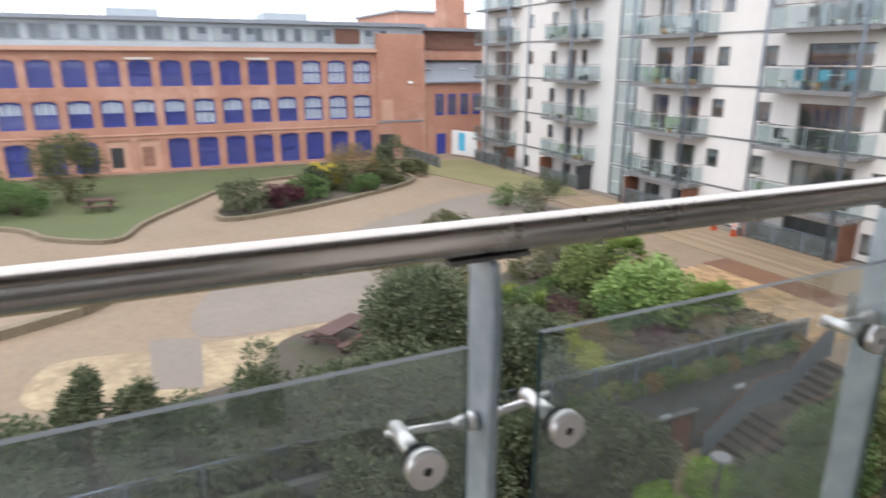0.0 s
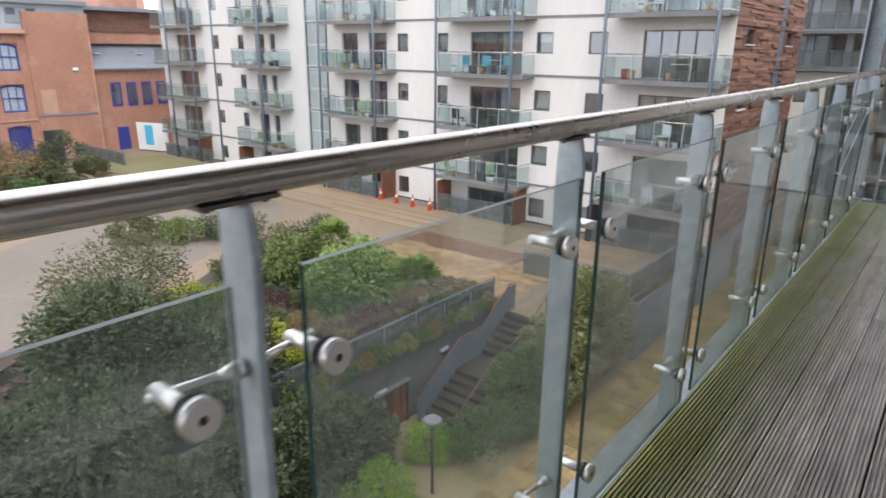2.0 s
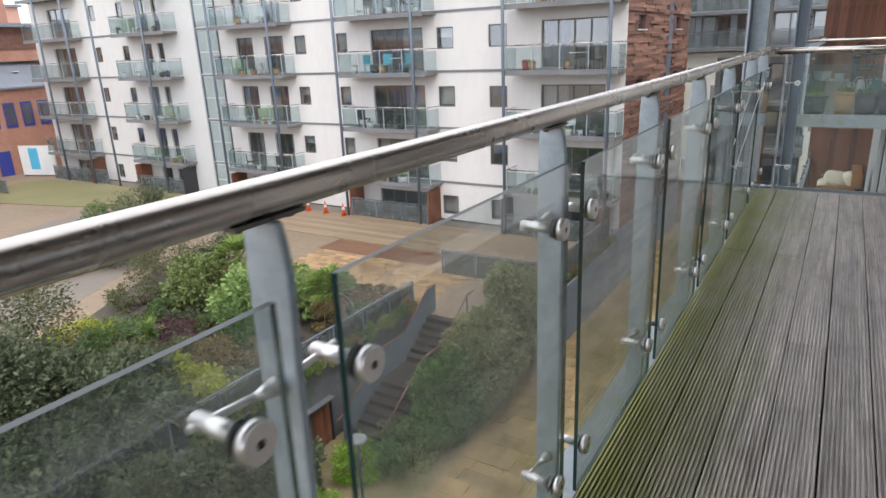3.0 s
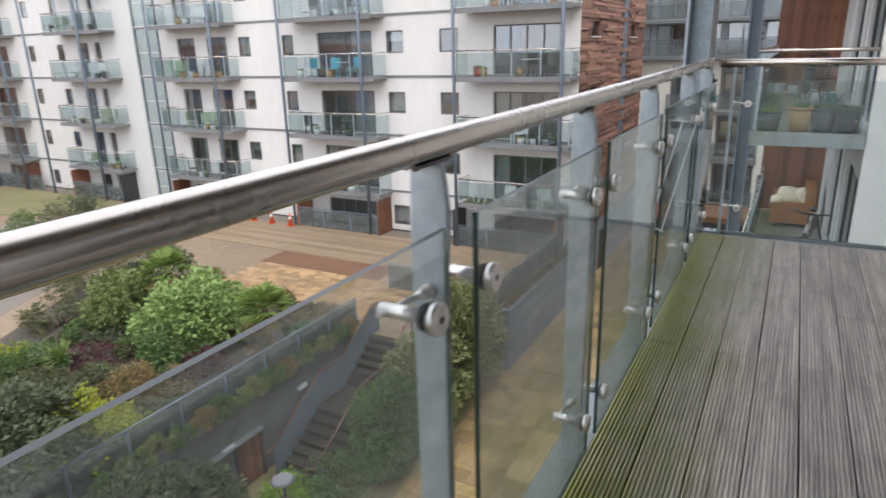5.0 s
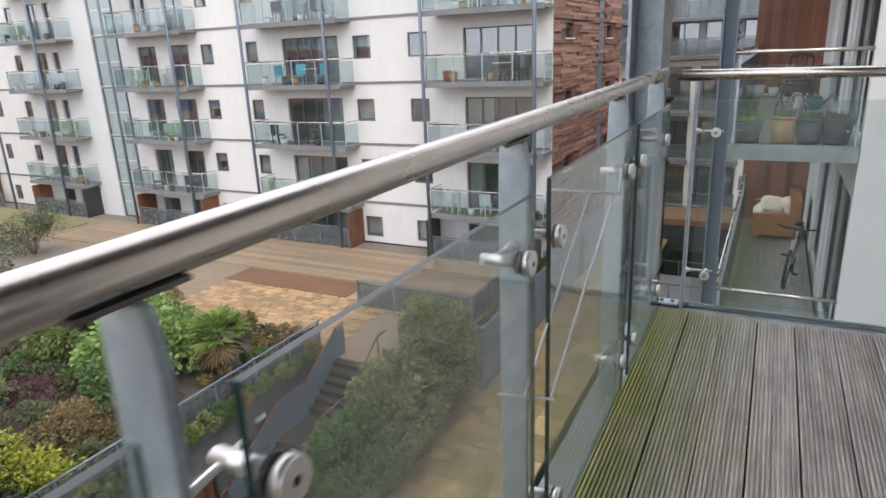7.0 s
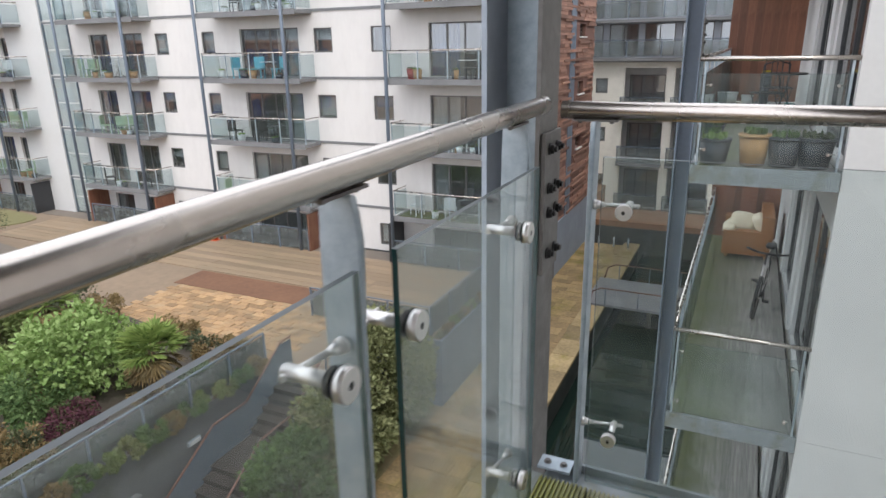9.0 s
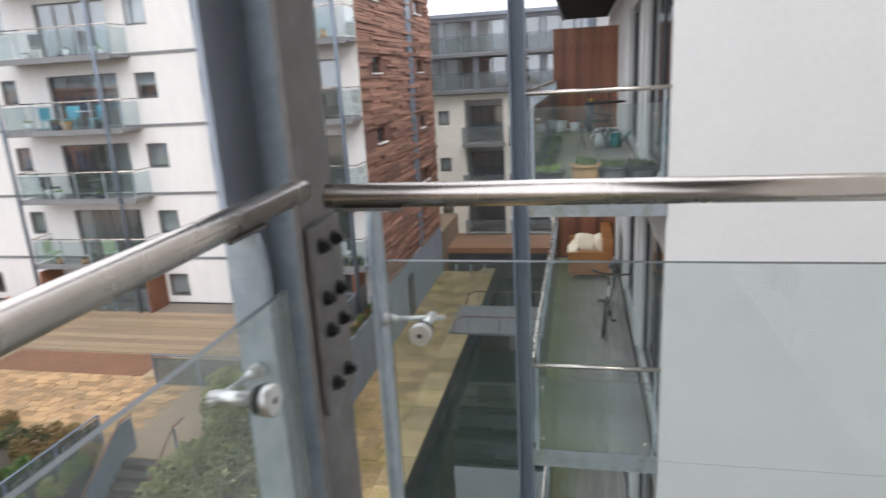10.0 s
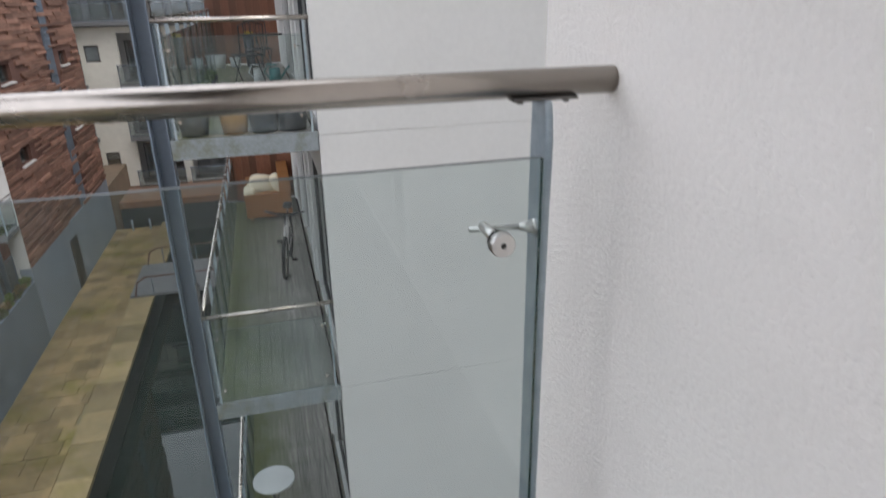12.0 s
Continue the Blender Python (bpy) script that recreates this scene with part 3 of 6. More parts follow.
# ---- steel columns ----
def column(x, y, z0, z1, splice, bright=True):
    """A galvanised channel column, open towards the walker, with bolted splice plates."""
    c = thing("steel_column", "tall galvanised steel column with bolted splice plates", "column", group="balcony columns", at=(x, y, z0))
    bm = bmesh.new()
    h = z1 - z0
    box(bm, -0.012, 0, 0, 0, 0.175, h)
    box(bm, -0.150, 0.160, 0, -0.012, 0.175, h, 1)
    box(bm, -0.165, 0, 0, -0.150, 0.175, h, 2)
    # one steel shaft; lit and shaded faces told apart by separate colours
    part("shaft", bm, [GALV_PLATE, GALV, COLUMN_LIFTED] if bright else [PAINT_STEEL] * 3, c)
    for s in splice or ():
        bm = bmesh.new()
        box(bm, 0.002, 0.012, s - 0.40 - z0, 0.014, 0.165, s - z0)
        bevel(bm, 0.002, 1)
        pl = part("splice_plate", bm, GALV_PLATE, c, "weathered bolted plate")
        bm = bmesh.new()
        cyl(bm, (0, 0, 0), (0.004, 0, 0), 0.017, 18)
        cyl(bm, (0.004, 0, 0), (0.014, 0, 0), 0.0135, 6, smooth=False)
        cyl(bm, (0.014, 0, 0), (0.022, 0, 0), 0.008, 10)
        me = mesh_of("bolt", bm, BOLT_DARK)
        for k in range(4):
            for yy in (0.055, 0.125):
                shared("bolt", me, pl, (0.014, yy, s - z0 - (0.045, 0.155, 0.225, 0.345)[k]))
    return c


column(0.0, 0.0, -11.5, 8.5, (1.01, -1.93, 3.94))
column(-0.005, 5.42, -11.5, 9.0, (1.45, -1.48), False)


# ---- ground, garden levels, dock ----
GARDEN_Z, QUAY_Z, WATER_Z, END_Z = -7.6, -9.85, -10.9, -8.97
solid("ground", bx(-1500, -1500, -13.0, 1500, 1500, -12.4), FAR_GROUND, "far level ground under the whole district", "ground", kind="structure")
for nm, bb, lb in (("ground_podium", (-1400, -900, -12.4, -11.25, 14.75, GARDEN_Z), "raised garden podium with tan paving"),
                   ("ground_terrace", (-1400, 14.75, -12.4, -7.46, 1200, GARDEN_Z), "raised tan paved ground before the flats"),
                   ("ground_dock_end", (-7.46, 36.6, -12.4, 900, 1200, END_Z), "raised ground beyond the dock end"),
                   ("ground_landing", (-11.25, 11.2, -12.4, -9.2, 14.75, GARDEN_Z - 0.002), "paved landing at the stair top")):
    solid(nm, bx(*bb), PAVE_TAN, lb, "ground", kind="structure")
solid("ground_quay", bx(-11.25, -60, -12.4, -4.35, 34.2, QUAY_Z), QUAY_GROUND, "lower quayside ground beside the dock", "ground", kind="structure")
solid("water", bx(-4.35, -60, -12.3, 60, 36.6, WATER_Z), WATER, "dark still dock water", "water", kind="structure")


def smooth_loop(pts, n=6):
    out = []
    m = len(pts)
    for i in range(m):
        p0, p1, p2, p3 = (Vector(pts[(i + k) % m]) for k in (-1, 0, 1, 2))
        for j in range(n):
            t = j / n
            out.append(0.5 * ((2 * p1) + (p2 - p0) * t + (2 * p0 - 5 * p1 + 4 * p2 - p3) * t * t + (3 * p1 - p0 - 3 * p2 + p3) * t ** 3))
    return out


def poly_slab(bm, pts, z0, z1, mi=0):
    a = [bm.verts.new((p[0], p[1], z0)) for p in pts]
    b = [bm.verts.new((p[0], p[1], z1)) for p in pts]
    n = len(pts)
    bm.faces.new(b)
    for i in range(n):
        bm.faces.new((a[i], a[(i + 1) % n], b[(i + 1) % n], b[i]))
    bmesh.ops.recalc_face_normals(bm, faces=bm.faces)
    for f in bm.faces:
        f.material_index = mi


def patch(name, pts, h, material, label, category, curve=True):
    bm = bmesh.new()
    poly_slab(bm, smooth_loop(pts) if curve else pts, GARDEN_Z - 0.05, GARDEN_Z + h)
    return solid(name, bm, material, label, category, kind="structure")


def edging(name, pts, w, h, label, curve=True, closed=True, z=GARDEN_Z):
    """A low stone kerb along a line."""
    loop = smooth_loop(pts) if curve else [Vector(p) for p in pts]
    bm = bmesh.new()
    n = len(loop)
    for i in range(n if closed else n - 1):
        a, b = loop[i], loop[(i + 1) % n]
        d = (b - a).normalized()
        s = Vector((-d.y, d.x)) * w / 2
        q = [a - s, b - s, b + s, a + s]
        lo = [bm.verts.new((p.x, p.y, z - 0.05)) for p in q]
        hi = [bm.verts.new((p.x, p.y, z + h)) for p in q]
        bm.faces.new(hi)
        for k in range(4):
            bm.faces.new((lo[k], lo[(k + 1) % 4], hi[(k + 1) % 4], hi[k]))
    bmesh.ops.recalc_face_normals(bm, faces=bm.faces)
    return solid(name, bm, WALL_STONE, label, "kerb", kind="structure")


LAWN = [(-34.8, -9.0), (-38, -7.6), (-42, -5.2), (-48.0, -0.9), (-50.3, 6), (-51.8, 14.8), (-54.5, 15.0), (-55.5, 0), (-55.5, -40), (-46, -30), (-40.5, -15.5), (-36.5, -12)]
patch("lawn", LAWN, 0.06, GRASS, "curved green lawn with low stone edging", "lawn")
edging("lawn_edging", LAWN, 0.3, 0.22, "low tan stone edging round the lawn")
GREY_PLAZA = [(-20.8, -6.3), (-20.2, -3), (-20.6, 0.5), (-23.5, 6), (-29, 15.5), (-38, 14.5), (-33, 4), (-27.5, -2.5), (-24.8, -5.6)]
patch("plaza_paving", GREY_PLAZA, 0.008, PAVE_GREY, "sweep of grey brown plaza paving", "paving")
patch("plaza_patch", [(-17.4, -7.8), (-16.9, -6.5), (-20.6, -6.2), (-21.1, -7.8)], 0.026, PAVE_GREY, "square grey paving patch beside the path", "paving", False)
patch("straw_ground", [(-20.4, -10.5), (-20.2, -7.9), (-19.9, -4.5), (-19.8, -1.0), (-17.4, -0.6), (-16.6, -4), (-16.9, -9), (-18, -11)], 0.02, STRAW, "pale straw coloured stony ground by the bed", "paving")
ISLAND = [(-37.2, -3.4), (-37.8, 0.5), (-40.2, 5.7), (-44.0, 11.2), (-48.0, 11.6), (-49.0, 8.5), (-45, 3.5), (-41, -2.5)]
patch("planting_island", ISLAND, 0.1, SOIL, "planted soil island with low stone edging", "garden bed")
edging("island_edging", ISLAND, 0.3, 0.25, "low stone edging round the planted island")
patch("garden_bed", [(-19.2, -3.4), (-19.6, 1.5), (-22.5, 7.5), (-24.5, 11.5), (-20.5, 12.3), (-15.5, 11.6), (-11.6, 10.2), (-11.6, 4), (-11.6, -6), (-11.6, -14), (-15.5, -13), (-16.5, -6)], 0.14, SOIL, "dense planted garden bed with dark soil", "garden bed")
edging("path_edging", [(-21.5, -16), (-23.3, -12.2), (-24.5, -9.9), (-26.5, -8.2)], 0.35, 0.35, "low dark stone edging beside the tan path", False, False)
patch("far_lawn_strip", [(-50, 13.5), (-46, 14.2), (-37, 16.8), (-35, 20), (-40, 20.8), (-48, 20.6), (-53, 19.5)], 0.05, surface("dry_grass", (0.2, 0.18, 0.085), (0.15, 0.14, 0.06), 0.95, 0, grain=20, patch=0.3, bump=0.4), "dry olive grass strip by the flats", "lawn")


def lay_terrace():
    """Brown boarded terrace in front of the white flats, with a soil bed let into it."""
    t = thing("terrace_deck", "wet brown boarded terrace in front of the white flats", "terrace", kind="structure")
    rnd = random.Random(8)
    y = 17.1
    while y < 21.0:
        x = -34.0
        while x < -7.6:
            L = min(rnd.uniform(6, 11), -7.6 - x)
            part("terrace_board", bx(x, y, GARDEN_Z - 0.02, x + L - 0.015, y + 0.375, GARDEN_Z + 0.03 + rnd.uniform(0, 0.008)), TERRACE, t)
            x += L
        y += 0.39
    part("terrace_bed", bx(-19.6, 15.45, GARDEN_Z - 0.02, -13.4, 17.0, GARDEN_Z + 0.02), RED_SOIL, t, "bare red brown soil bed")
    part("terrace_strip", bx(-13.38, 14.8, GARDEN_Z - 0.02, -7.6, 17.08, GARDEN_Z + 0.015), TERRACE, t)
    part("patio_strip", bx(-52, 21.02, GARDEN_Z - 0.02, -7.5, 22.08, GARDEN_Z + 0.02), PAVE_GREY, t)
    for i in range(20):
        for j in range(14):
            x0, y0 = -19.4 + i * 0.4 + (0.2 if j % 2 else 0) + rnd.uniform(-0.03, 0.03), 11.62 + j * 0.272
            w, d, up = 0.385 * rnd.uniform(0.92, 1.06), 0.262 * rnd.uniform(0.95, 1.05), rnd.uniform(0.0, 0.012)
            part("paving_stone", bx(x0, y0, GARDEN_Z, x0 + w, y0 + d, GARDEN_Z + 0.015 + up), RUBBLE, t)


lay_terrace()


def lay_quay():
    q = thing("quay_pavement", "mossy tan stone slabs along the dock edge", "pavement", kind="structure")
    rnd = random.Random(3)
    y = 2.0
    n = 0
    while y < 34.1:
        d = rnd.uniform(0.4, 0.7)
        x = -7.42
        while x < -5.3:
            w = min(rnd.uniform(0.4, 0.9), -5.2 - x)
            if w > 0.15:
                part("paving_slab", bx(x, y, QUAY_Z - 0.02, x + w - 0.012, y + d - 0.012, QUAY_Z + 0.02 + rnd.uniform(0, 0.015)), QUAY_STONE, q)
            x += w
        y += d
    y = 2.0
    while y < 34.1:
        d = rnd.uniform(0.9, 1.6)
        part("coping_stone", bxb(0.02, -5.19, y, QUAY_Z - 0.08, -4.32, y + d - 0.015, QUAY_Z + 0.035 + rnd.uniform(0, 0.02)), COPING, q, "large worn coping stone")
        y += d
    part("quay_wall", bx(-4.349, -60, -12.4, -4.335, 34.2, QUAY_Z - 0.085), surface("wet_black_green_stone", (0.03, 0.036, 0.028), (0.018, 0.022, 0.017), 0.7, 0, grain=6, patch=0.8, bump=0.3), q)


lay_quay()


# ---- white apartment building ----
F = 22.1
flats = thing("apartment_building", "white rendered apartment block with glass fronted balconies", "building")
FLOOR = [0.02 + 2.77 * k for k in range(-3, 3)]
WIN_X = [(-16.75, -15.8), (-13.9, -12.95), (-26.15, -25.3), (-23.1, -22.35), (-42.1, -41.4), (-45.3, -44.6)]
DOOR_X = [(-20.8, -17.55, 4), (-11.25, -8.25, 4), (-30.85, -29.45, 2), (-28.5, -27.0, 2), (-40.0, -38.9, 2), (-38.3, -36.9, 2), (-50.6, -47.8, 3)]
holes = []
for z in FLOOR:
    for a, b in WIN_X:
        holes.append((a, b, max(z + 1.05, -7.3), z + 2.05))
    for a, b, n in DOOR_X:
        holes.append((a, b, max(z + 0.06, GARDEN_Z + 0.05), z + 2.1))
bm = bmesh.new()
wall_grid(bm, "y", F, 0.3, -53.0, -7.46, GARDEN_Z, 8.4, holes)
part("wall", bm, RENDER_FAR, flats)
part("rooms", bx(-52.7, F + 1.3, GARDEN_Z, -7.8, F + 1.4, 8.3), ROOM_DARK, flats, "dim rooms behind the windows")
for z in FLOOR[1:]:
    part("floor_slab", bx(-52.7, F + 0.302, z - 0.25, -7.8, F + 1.29, z), ROOM_DARK, flats)
part("roof", bx(-53.2, F - 0.2, 8.4, -7.3, F + 14, 8.65), ROOF_GREY, flats)
part("gable_wall", bx(-53.0, F + 0.31, GARDEN_Z, -52.75, F + 13, 8.38), RENDER_FAR, flats)
part("plinth_line", bx(-53.0, F - 0.02, GARDEN_Z, -7.46, F - 0.003, GARDEN_Z + 0.09), FRAME_DARK, flats)
for z in FLOOR[1:]:
    part("storey_line", bx(-53.0, F - 0.035, z - 0.06, -7.46, F - 0.003, z + 0.05), SLAB_GREY, flats)
part("smooth_tower", bxb(0.1, -37.5, F - 0.14, GARDEN_Z, -34.3, F - 0.004, 8.35), RENDER_SMOOTH, flats, "smooth pale projecting stair tower")


def window_mesh(w, h, n, bar=0.06):
    bm = bmesh.new()
    step = w / n
    wall_grid(bm, "y", 0.0, 0.06, 0, w, 0, h, [(i * step + (bar if i == 0 else bar * 0.6), (i + 1) * step - (bar if i == n - 1 else bar * 0.6), bar, h - bar) for i in range(n)])
    bmesh.ops.remove_doubles(bm, verts=bm.verts, dist=1e-4)
    bmesh.ops.recalc_face_normals(bm, faces=bm.faces)
    return mesh_of("frame", bm, WIN_FRAME)


def pane_mesh(w, h):
    bm = bmesh.new()
    box(bm, 0.05, 0.025, 0.05, w - 0.05, 0.037, h - 0.05)
    return mesh_of("pane", bm, WINDOW_PANE)


_win = {}
rw = random.Random(21)


def far_window(parent, x, y, z, w, h, n, name="window", frame_mat=None):
    key = (round(w, 2), round(h, 2), n)
    if key not in _win:
        _win[key] = (window_mesh(w, h, n), pane_mesh(w, h))
    f = shared(name, _win[key][0], parent, (x, y, z))
    p = shared("pane", _win[key][1], f)
    p.visible_shadow = False
    r = rw.random()
    if r < (0.85 if n > 1 else 0.8):
        cw = w * rw.choice((0.25, 0.4, 0.9)) if n > 1 else w * 0.9
        ch = h * (1 if n > 1 else rw.choice((0.5, 0.92)))
        side = rw.choice((0.03, w - cw - 0.03)) if cw < w * 0.8 else 0.05
        c = shared("curtain", bpy.data.meshes.new("curtain"), f, (0, 0, 0))
        bm = bmesh.new()
        steps = 14
        vs = [(bm.verts.new((side + cw * i / steps, 0.14 + 0.02 * (i % 2), h - ch + 0.03)), bm.verts.new((side + cw * i / steps, 0.14 + 0.02 * (i % 2), h - 0.03))) for i in range(steps + 1)]
        for a, b in zip(vs, vs[1:]):
            bm.faces.new((a[0], b[0], b[1], a[1]))
        bm.to_mesh(c.data)
        bm.free()
        c.data.materials.append(CURTAIN_BLUE if r < 0.06 else CURTAIN)
    return f


for z in FLOOR:
    for a, b in WIN_X:
        z0 = max(z + 1.05, -7.3)
        far_window(flats, a, F + 0.05, z0, b - a, z + 2.05 - z0, 1)
    for a, b, n in DOOR_X:
        z0 = max(z + 0.06, GARDEN_Z + 0.05)
        far_window(flats, a, F + 0.12, z0, b - a, z + 2.1 - z0, n, "balcony_door")

BALC = [(-22.15, -16.75), (-12.5, -7.4), (-31.6, -26.2), (-41.4, -35.9), (-52.4, -46.6)]
YB = 20.95
FAR_EDGE = surface("far_glass_edge", (0.3, 0.38, 0.38), None, 0.3, 0, bump=0)


POST_FAR = mesh_of("post", bx(-0.02, 0, 0, 0.02, 0.03, 1.06), GALV)


def flat_balcony(x0, x1, z):
    b = shared("balcony", bpy.data.meshes.new("slab"), flats)
    bm = bmesh.new()
    box(bm, x0, YB, z - 0.14, x1, F - 0.04, z - 0.015)
    box(bm, x0, YB - 0.03, z - 0.2, x1, YB - 0.002, z + 0.02)
    bm.to_mesh(b.data)
    bm.free()
    b.data.materials.append(SLAB_GREY)
    n = 4
    w = (x1 - x0) / n
    for i in range(n):
        bm, ms = pane_box(x0 + i * w + 0.03, YB + 0.03, z + 0.07, x0 + (i + 1) * w - 0.03, YB + 0.042, z + 0.98, FAR_EDGE, FAR_EDGE, FAR_PANE)
        part("glass_screen", bm, ms, b).visible_shadow = False
    for x in (x0 + 0.02, x1 - 0.032):
        bm, ms = pane_box(x, YB + 0.06, z + 0.07, x + 0.012, F - 0.06, z + 0.98, FAR_EDGE, FAR_EDGE, FAR_PANE)
        part("glass_screen", bm, ms, b).visible_shadow = False
    bm = bmesh.new()
    pipe(bm, [(x0 + 0.02, F - 0.05, z + 1.08), (x0 + 0.02, YB + 0.03, z + 1.08), (x1 - 0.02, YB + 0.03, z + 1.08), (x1 - 0.02, F - 0.05, z + 1.08)], 0.025, 8)
    part("handrail", bm, STEEL, b)
    for i in range(n + 1):
        x = x0 + 0.02 + (x1 - x0 - 0.04) * i / n
        shared("post", POST_FAR, b, (x, YB + 0.045, z))
    return b


for z in FLOOR[1:]:
    for x0, x1 in BALC:
        flat_balcony(x0, x1, z)
for x in (-22.2, -17.4, -12.55, -7.75, -26.9, -31.7, -37.9, -43.4, -46.5, -50.0):
    bm = bmesh.new()
    cyl(bm, (x, YB - 0.09, GARDEN_Z), (x, YB - 0.09, 8.4), 0.075, 12)
    part("balcony_post", bm, PAINT_STEEL, flats, "slim blue grey steel balcony post")
# glazed stair strip beside the tower
for z in FLOOR:
    z0 = max(z + 0.1, GARDEN_Z)
    for k in range(2):
        for j in range(2):
            hh = (z + 2.7 - z0) / 2
            part("stair_glazing", bx(-34.2 + k * 0.95, F - 0.12, z0 + j * hh + 0.03, -33.3 + k * 0.95, F - 0.1, z0 + (j + 1) * hh - 0.03), FAR_PANE, flats).visible_shadow = False
    part("stair_frame", bx(-34.26, F - 0.1, z0, -34.2, F - 0.004, z + 2.75), PAINT_STEEL, flats)
    part("stair_frame", bx(-32.34, F - 0.1, z0, -32.28, F - 0.004, z + 2.75), PAINT_STEEL, flats)

# side of the block: rough red-brown courses above a blue-grey plinth
tower = thing("clad_gable", "end wall of rough red brown stone courses over a grey plinth", "building")
X_C = -7.46
side_holes = []
for z in FLOOR:
    if z > -7:
        for y in (23.9, 31.2):
            side_holes.append((y, y + 1.15, z + 1.55, z + 2.15))
bm = bmesh.new()
wall_grid(bm, "x", X_C, -0.3, F, 34.4, GARDEN_Z + 0.5, 8.4, side_holes)
part("wall", bm, surface("clad_backing", (0.16, 0.08, 0.06), None, 0.9, 0), tower)
part("end_wall", bx(-16, 34.1, GARDEN_Z, X_C - 0.31, 34.4, 8.4), RENDER_FAR, tower)
part("room", bx(X_C - 0.9, F + 0.4, -6.5, X_C - 0.8, 34.0, 8.3), ROOM_DARK, tower)
part("plinth", bx(X_C - 0.3, F - 0.01, QUAY_Z, X_C + 0.06, 34.4, GARDEN_Z + 0.5), PLINTH, tower, "smooth blue grey plinth wall")
part("plinth_door", bx(X_C + 0.062, 26.6, QUAY_Z + 0.02, X_C + 0.09, 27.6, QUAY_Z + 2.1), FRAME_DARK, tower, "dark grey plinth door")
part("corner_strip", bx(X_C - 0.31, F - 0.016, GARDEN_Z + 0.51, X_C + 0.05, F - 0.004, 8.4), RENDER_FAR, tower)


def lay_cladding():
    rnd = random.Random(5)
    bm = bmesh.new()
    z = GARDEN_Z + 0.52
    while z < 8.3:
        h = rnd.uniform(0.075, 0.17)
        y = F + 0.02
        while y < 34.4:
            L = min(rnd.uniform(0.6, 2.8), 34.4 - y)
            ym = y + L / 2
            if not any(a - 0.05 < ym + L / 2 and b + 0.05 > ym - L / 2 and c - 0.1 < z + h / 2 < d + 0.1 for a, b, c, d in side_holes) and not (29.3 < ym < 30.4):
                d = rnd.uniform(0.012, 0.1)
                box(bm, X_C + 0.004, y, z, X_C + d, y + L - 0.012, z + h - 0.012)
            y += L
        z += h
    part("cladding", bm, CEDAR_ISL, tower, "uneven red brown stone courses", kind="stuff")


CEDAR_ISL = surface("red_brown_courses", (0.31, 0.165, 0.113), (0.18, 0.094, 0.068), 0.85, 0, grain=9, patch=1.5, bump=0.3, stretch=(1, 0.5, 3), stain=(0.32, 0.19, 0.145), stain_amount=0.6, stain_scale=3.0, vary=0.4, use_random=False)
lay_cladding()
part("drain_channel", bx(X_C + 0.004, 29.4, GARDEN_Z + 0.52, X_C + 0.05, 30.3, 8.3), PAINT_STEEL, tower, "grey vertical service strip")
for a, b, c, d in side_holes:
    w = part("window", bx(X_C - 0.14, a, c, X_C - 0.11, b, d), WINDOW_PANE, tower)
    w.visible_shadow = False
    part("window_sill", bx(X_C - 0.1, a - 0.05, c - 0.06, X_C + 0.1, b + 0.05, c - 0.002), RENDER_FAR, tower, "pale window sill")


# ---- brick mill building ----
mill = thing("brick_mill", "long orange red brick mill with blue arched windows", "building")
BX = -57.5
cols = [11.1 - 2.31 * k for k in range(22)]
rows_m = [(-0.70, 1.34), (-3.85, -1.73), (-7.4, -4.91)]
mh = []
for y in cols:
    for z0, z1 in rows_m:
        mh.append((y, y + 1.7, z0, z1))
bm = bmesh.new()
wall_grid(bm, "x", BX, -0.5, -42, 13.4, GARDEN_Z, 2.15, mh)
part("wall", bm, BRICK_WALL, mill)
part("rooms", bx(BX - 2.2, -42, GARDEN_Z, BX - 2.0, 13.4, 2.4), ROOM_DARK, mill)


